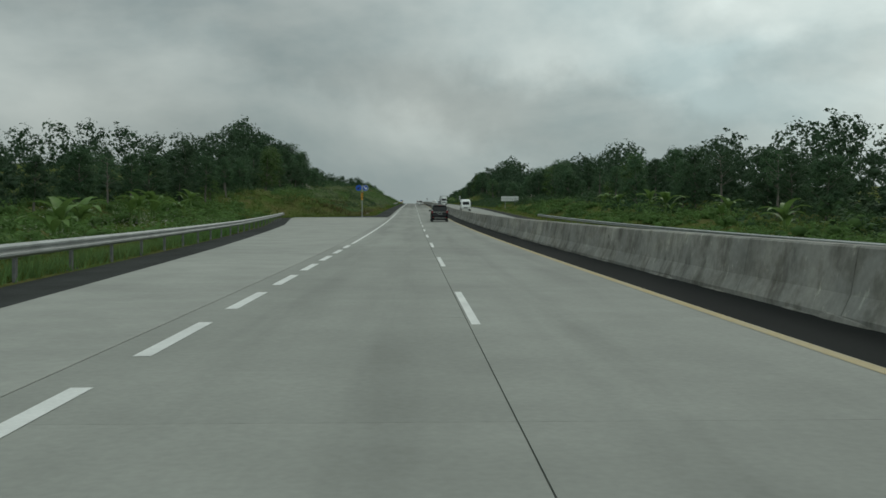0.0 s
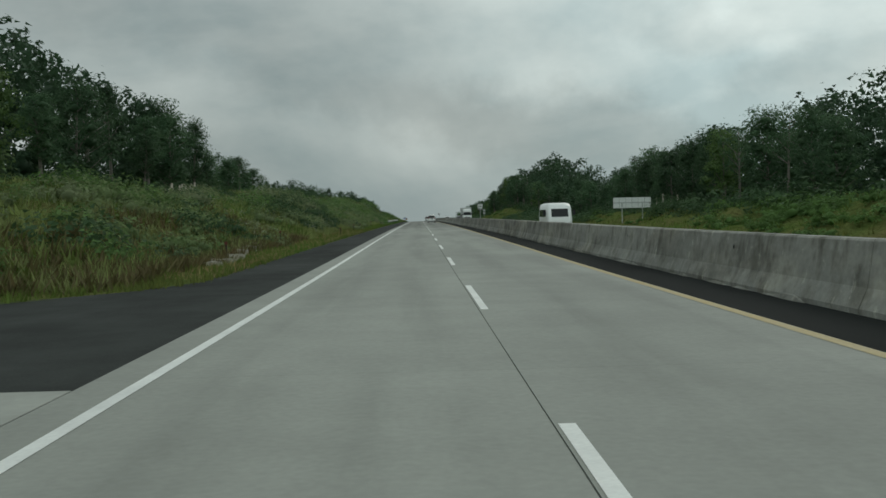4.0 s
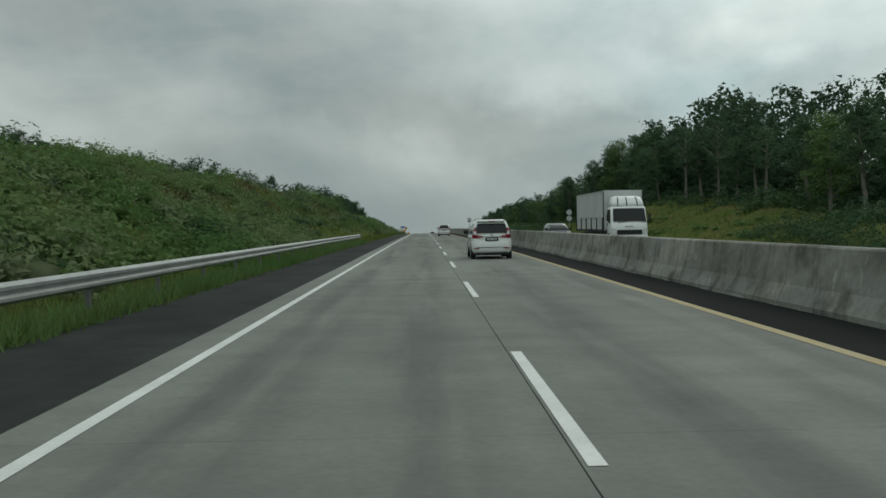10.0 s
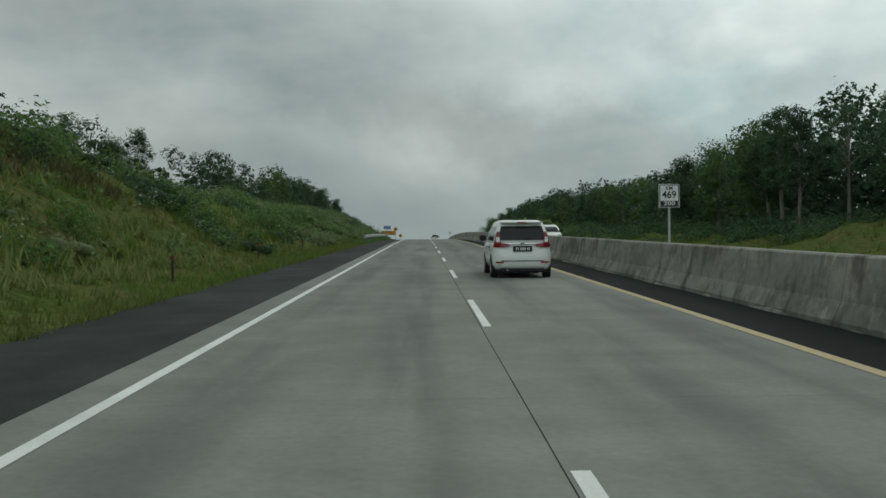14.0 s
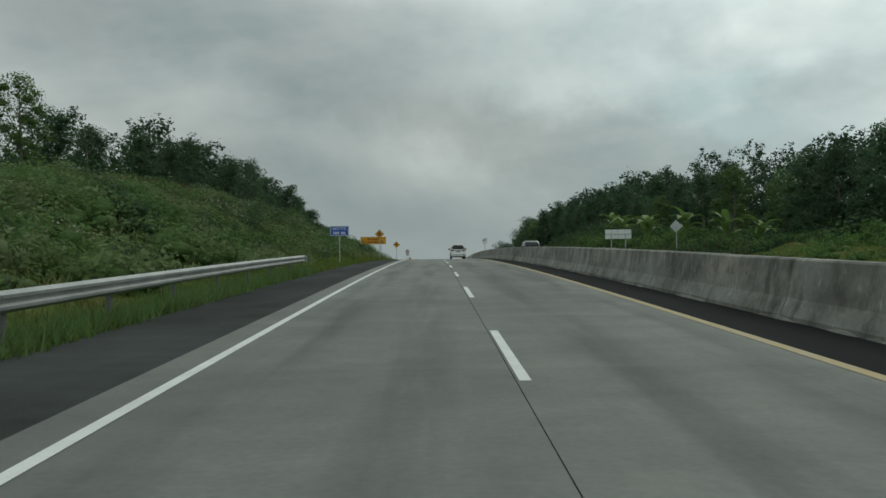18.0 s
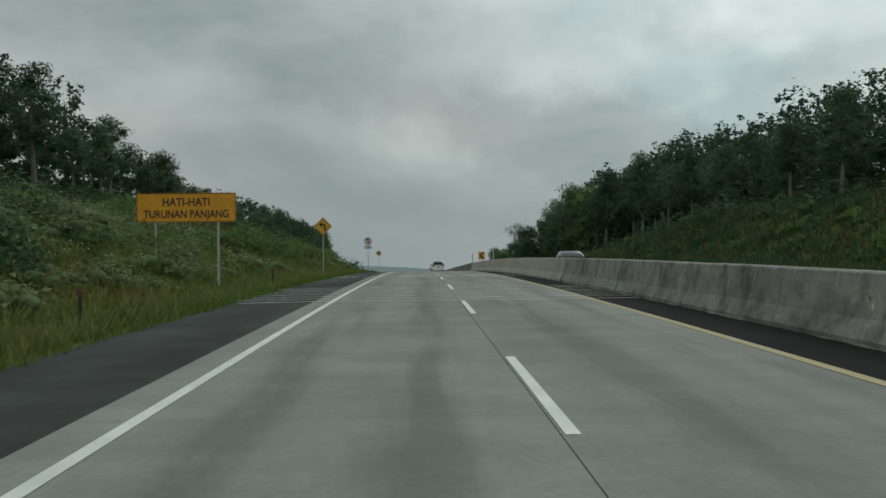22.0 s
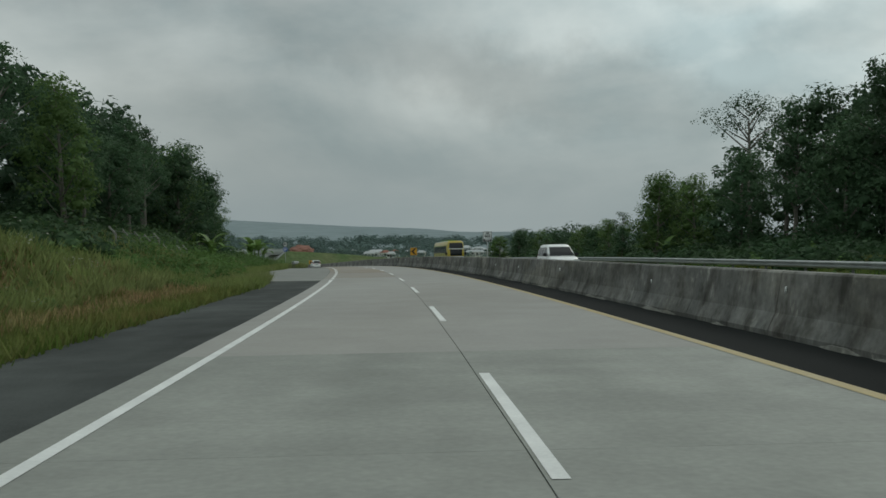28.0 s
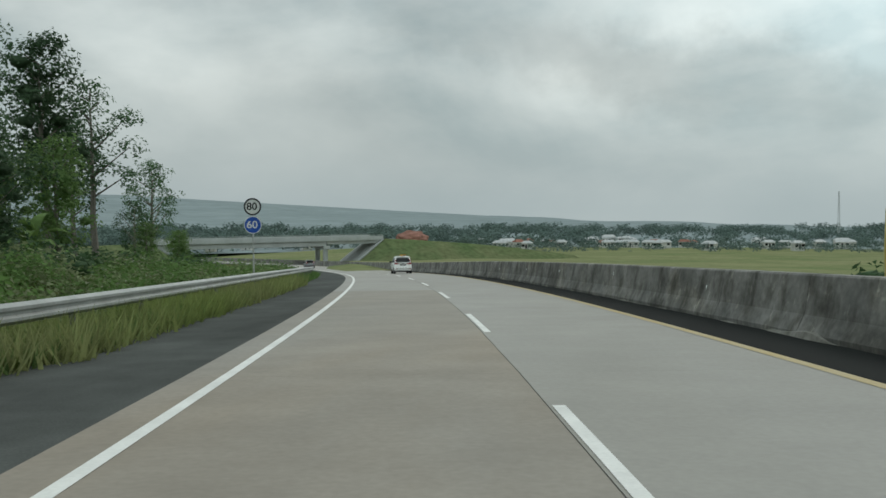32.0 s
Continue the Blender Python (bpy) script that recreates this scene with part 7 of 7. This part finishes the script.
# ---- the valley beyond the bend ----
# forest paled to blue-grey: the distance haze is mixed into its base colour
M_HILL = material("haze_tinted_hill_forest", (0.205, 0.25, 0.255), rough=1.0, spec=0.0, scale=0.004, spread=0.22, fine=0.02, second=(0.25, 0.30, 0.305))
# leaf colour lightened and blued to imitate haze over the valley
M_FARWOOD = material("haze_tinted_wood_leaves", (0.125, 0.178, 0.155), rough=1.0, spec=0.0, scale=0.01, spread=0.3, fine=0.2, second=(0.135, 0.182, 0.165), by_island=0.15, leaf=0.3)
M_FIELD = material("pale_field", (0.135, 0.175, 0.08), rough=1.0, spec=0.0, scale=0.03, spread=0.3, fine=0.4, second=(0.235, 0.235, 0.13), bump=0.3)
M_RISE = material("rough_bank_grass", (0.085, 0.125, 0.055), rough=1.0, spec=0.0, scale=0.12, spread=0.4, fine=0.9, second=(0.14, 0.155, 0.08))
M_ROOF = material("clay_roof", (0.24, 0.11, 0.08), rough=0.85, scale=0.5, spread=0.3, fine=4)
M_ROOF_PALE = material("sheet_roof", (0.40, 0.42, 0.42), rough=0.6, scale=0.5, spread=0.15, fine=4)
M_WALL = material("house_plaster", (0.52, 0.52, 0.49), rough=0.85, scale=0.6, spread=0.12, fine=4)
M_BRIDGE = material("bridge_concrete", (0.40, 0.42, 0.41), rough=0.85, scale=0.3, spread=0.12, fine=3)
# hills: the skyline falls from left to right
_rows, _cols = [600, 900, 1300, 1800, 2400, 3100, 3900, 4600], np.arange(-80, 61, 1.0)
_V, _n = [], len(_cols)
for _r in _rows:
    for _a in _cols:
        f = (_r - 600) / 4000
        low = VIEW[2] - 26 - 0.004 * (_r - 600)
        high = VIEW[2] + math.tan(radians(sky_angle(_a))) * _r
        z = low + (high - low) * f ** 1.15 + (9 + _r * 0.006) * f * noise.noise((_a * 0.16, _r * 0.0012, 0.3)) + 3 * f * noise.noise((_a * 0.7, _r * 0.004, 1.3))
        _V.append(far_at(_a, _r, z if _r < 4500 else high))
_F = [(i * _n + j, i * _n + j + 1, (i + 1) * _n + j + 1, (i + 1) * _n + j) for i in range(len(_rows) - 1) for j in range(_n - 1)]
tagged(new("distant_hills", mesh_of("distant_hills", _V, _F, M_HILL, True)), "long wooded hills with haze painted in as blue-grey", "hills", kind="structure")

# field right of the bend
_V, _F = [], []
_az, _ds = np.arange(-48, 48, 1.0), [70, 110, 160, 220, 300, 380, 470, 560, 640]
for _r in _ds:
    for _a in _az:
        z = float(np.interp(_r, [70, 110, 160, 220, 300, 400, 560, 640], [15.0, 13.0, 11.2, 8.6, 6.0, 2.6, -2.0, -6.0])) + 0.5 * noise.noise((_a * 0.2, _r * 0.02, 4)) - 0.05 * max(0, _a) - float(np.interp(_a, [-14, -5], [4.0, 0.0]))
        _V.append(far_at(_a, _r, z))
_n = len(_az)
_F = [(i * _n + j, i * _n + j + 1, (i + 1) * _n + j + 1, (i + 1) * _n + j) for i in range(len(_ds) - 1) for j in range(_n - 1)]


tagged(new("field", mesh_of("field", _V, _F, M_FIELD, True)), "pale green and straw-coloured fields below the road", "field", kind="structure")


# far woods and hedges
def far_woods(name, label, spots, mat, quads=84, leaf=0.105):
    base = [leaf_cloud([(0, 0, 0.45), (0.4, 0.1, 0.35), (-0.35, 0.2, 0.4)], [0.5, 0.4, 0.4], [quads, quads // 2, quads // 2], leaf * 0.72, 0.85)[0] for _ in range(4)]
    out = []
    for i, (x, y, z, k) in enumerate(spots):
        V = base[i % 4] * np.array([k * 1.3, k * 1.3, k])
        out.append(V + np.array([x, y, z]))
    V = np.concatenate(out)
    return tagged(new(name, big_mesh(name, V, np.arange(len(V)).reshape(-1, 3), mat)), label, "woods", kind="stuff")


def land_z(r):
    return float(np.interp(r, [70, 110, 160, 220, 300, 400, 560, 640, 900, 1600], [15.0, 13.0, 11.2, 8.6, 6.0, 2.6, -2.0, -5.0, -6.5, -8.0]))


_sp = []
for _i in range(1300):
    _a, _r = float(rng.uniform(-30, 40)), float(rng.uniform(560, 1150))
    left = float(np.interp(_a, [-8, 12], [1.0, 0.0]))
    if noise.noise((_a * 0.3, _r * 0.008, 2.0)) > -0.12:
        _sp.append((*far_at(_a, _r, land_z(_r) - 0.6), float(rng.uniform(3.5, 9.5)) * (1 + 0.7 * left) + (_r - 560) * 0.006))
for _i in range(330):
    _a, _r = float(rng.uniform(-5, 32)), float(rng.uniform(0.35, 1) ** 0.5 * 600)
    _sp.append((*far_at(_a, _r, land_z(_r) - 0.3), float(rng.uniform(1.2, 4.5)) * _r / 480))
far_woods("far_woods", "dark tree belts across the valley, leaf colour tinted for haze", _sp, M_FARWOOD)

# village houses
def house(az, dist, w, d, h, roof, label):
    x, y, z = far_at(az, dist, land_z(dist))
    g = thing("house", label, "house", pose(x, y, z, 0, 0, 7.1 - az + float(rng.uniform(-30, 30))), "village houses")
    part("wall", (box(bmesh.new(), -w / 2, w / 2, -d / 2, d / 2, -1.0, h), M_WALL), g, "pale plaster walls")
    bm = bmesh.new()
    o = 0.5
    vs = [bm.verts.new(p) for p in ((-w / 2 - o, -d / 2 - o, h), (w / 2 + o, -d / 2 - o, h), (w / 2 + o, d / 2 + o, h), (-w / 2 - o, d / 2 + o, h), (-w / 2 + d * 0.2, 0, h + d * 0.28), (w / 2 - d * 0.2, 0, h + d * 0.28))]
    for f in ((0, 1, 5, 4), (2, 3, 4, 5), (1, 2, 5), (3, 0, 4), (3, 2, 1, 0)):
        bm.faces.new([vs[i] for i in f])
    part("roof", (bm, roof), g)
    part("door", (box(bmesh.new(), -0.5, 0.5, -d / 2 - 0.06, -d / 2, 0.0, 2.1), M_TRIM), g, "dark door")
    for x in (-w * 0.32, w * 0.32):
        part("window", (box(bmesh.new(), x - 0.7, x + 0.7, -d / 2 - 0.05, -d / 2, 0.9, 2.1), M_GLASS), g, "dark window")
    return g


for _a, _r, _w, _roof in ((3.7, 520, 12, 1), (4.6, 560, 10, 1), (7.4, 560, 9, 1), (10.2, 525, 11, 1), (11.5, 540, 16, 1), (12.6, 520, 12, 1), (13.4, 530, 14, 1), (14.6, 560, 10, 0), (19.3, 520, 9, 1), (20.9, 470, 8, 1), (22.0, 560, 9, 1), (23.6, 560, 10, 1),
                         (-2.0, 540, 9, 0), (-3.4, 560, 10, 1), (-8.0, 610, 11, 1), (-11.5, 640, 12, 1), (-13.6, 600, 10, 1)):
    house(_a, _r, _w * 0.6, 4.6, 2.6, M_ROOF_PALE if _roof else M_ROOF, "small pale village house with a %s roof" % ("light sheet" if _roof else "clay tile"))

_rng = random.Random(21)
for _i in range(26):
    _a, _r = _rng.uniform(2, 26) + _rng.gauss(0, 1.0), _rng.uniform(450, 760)
    house(_a, _r, _rng.uniform(4, 10), _rng.uniform(4, 6), _rng.uniform(2.2, 3.6), _rng.choice([M_ROOF_PALE, M_ROOF_PALE, M_ROOF]), "pale village building among trees and fields")

# mast
_x, _y, _z = far_at(22.95, 900, -9)
_g = thing("radio_mast", "slender lattice radio mast far beyond the fields", "mast", pose(_x, _y, _z))
for _k in range(4):
    _a, _b = (1 if _k in (0, 3) else -1), (1 if _k < 2 else -1)
    part("leg", (rod(bmesh.new(), (_a * 1.0, _b * 1.0, 0), (_a * 0.35, _b * 0.35, 42), 0.14, sides=5), M_POST), _g)
for _k in range(10):
    w = 1.0 - 0.065 * _k
    part("brace", (rod(bmesh.new(), (-w, -w, 4.2 * _k), (w, -w, 4.2 * _k + 4.2), 0.08, sides=4), M_POST), _g)

# overpass
_c = Vector((-77.0, 1086.0, 0))
_dirn = Vector((30.0, 19.1, 0)).normalized()
_g = thing("overpass", "grey concrete road bridge crossing the motorway", "bridge", Matrix.Translation((_c.x, _c.y, 0)) @ Matrix.Rotation(math.atan2(_dirn.y, _dirn.x), 4, "Z"))
_bridge = _g
part("girder", (box(bmesh.new(), -32, 9.5, -4.2, 4.2, 11.9, 13.1, 0.05), M_BRIDGE), _g, "long pale girder")
part("girder", (box(bmesh.new(), 9.7, 24, -4.2, 4.2, 12.3, 13.1, 0.05), M_BRIDGE), _g, "short end span")
part("deck", (box(bmesh.new(), -32, 24, -4.8, 4.8, 13.1, 13.4, 0.03), M_BRIDGE), _g)
for _y in (-4.7, 4.7):
    part("parapet", (box(bmesh.new(), -32, 24, _y - 0.1, _y + 0.1, 13.4, 14.2, 0.03), M_BRIDGE), _g, "pale parapet")
    part("railing", (box(bmesh.new(), -32, 24, _y - 0.04, _y + 0.04, 14.4, 14.46), M_POST), _g)
for _x in (9.6, -28):
    part("pier_cap", (box(bmesh.new(), _x - 0.8, _x + 0.8, -4.4, 4.4, 11.2, 12.0, 0.05), M_BRIDGE), _g)
    for _y in (-3, 3):
        part("column", (rod(bmesh.new(), (_x, _y, 0), (_x, _y, 11.3), 0.6, sides=14), M_BRIDGE), _g)



# grassed approach banks that carry the road up to the bridge
def approach(x0, x1, label):
    n, prof = 30, [(-26, 3.0), (-15, 8.0), (-5.5, 13.2), (5.5, 13.2), (15, 8.0), (26, 3.0)]
    V, F = [], []
    for i in range(n + 1):
        x = x0 + (x1 - x0) * i / n
        low = 1 - 0.55 * (i / n) ** 1.5
        for j, (y, z) in enumerate(prof):
            q = Vector((x, y, 0))
            V.append((x, y + 1.2 * noise.noise(q * 0.11), 3.0 + (z - 3.0) * low + (0.7 * noise.noise(q * 0.17 + Vector((0, 0, 3))) if j not in (2, 3) else 0)))
    m = len(prof)
    foot = [(x0 - (x1 - x0) / abs(x1 - x0) * 14, y, 2.5) for y, z in prof]
    V, n = foot + V, n + 1
    for i in range(n):
        for j in range(m - 1):
            F.append((i * m + j, i * m + j + 1, (i + 1) * m + j + 1, (i + 1) * m + j))
    F.append(tuple(range(n * m, n * m + m))[::-1])
    ob = tagged(new("approach_bank", mesh_of("approach_bank", V, F, M_RISE, True)), label, "embankment", kind="structure")
    ob.matrix_basis = _bridge.matrix_basis.copy()
    return ob


approach(24, 80, "green embankment carrying the road up to the bridge")
approach(-31, -130, "green embankment on the near side of the bridge")
part("slope_paving", (panel([(10.6, -6.5, 3.1), (10.6, 6.5, 3.1), (24.0, 5.4, 13.3), (24.0, -5.4, 13.3)], (-0.12, 0, 0.14)), M_BRIDGE), _bridge, "pale paved slope under the end span")

# bare red soil and huts on the rise right of the bridge
_x, _y, _z = far_at(-1.5, 300, 11.3)
bm = bmesh.new()
bmesh.ops.create_icosphere(bm, subdivisions=4, radius=1.0)
for v in bm.verts:
    v.co *= 1 + 0.25 * noise.noise(v.co * 2.3)
    v.co = Vector((v.co.x * 5, v.co.y * 4, v.co.z * 2.4))
_m = bpy.data.meshes.new("soil_mound")
bm.to_mesh(_m)
bm.free()
_m.materials.append(material("red_soil", (0.26, 0.13, 0.10), rough=0.95, scale=0.15, spread=0.25, fine=1.0, bump=0.5))
_o = new("soil_mound", _m)
_o.location = (_x, _y, _z)
tagged(_o, "bare reddish soil mound beside the far bridge", "soil mound")
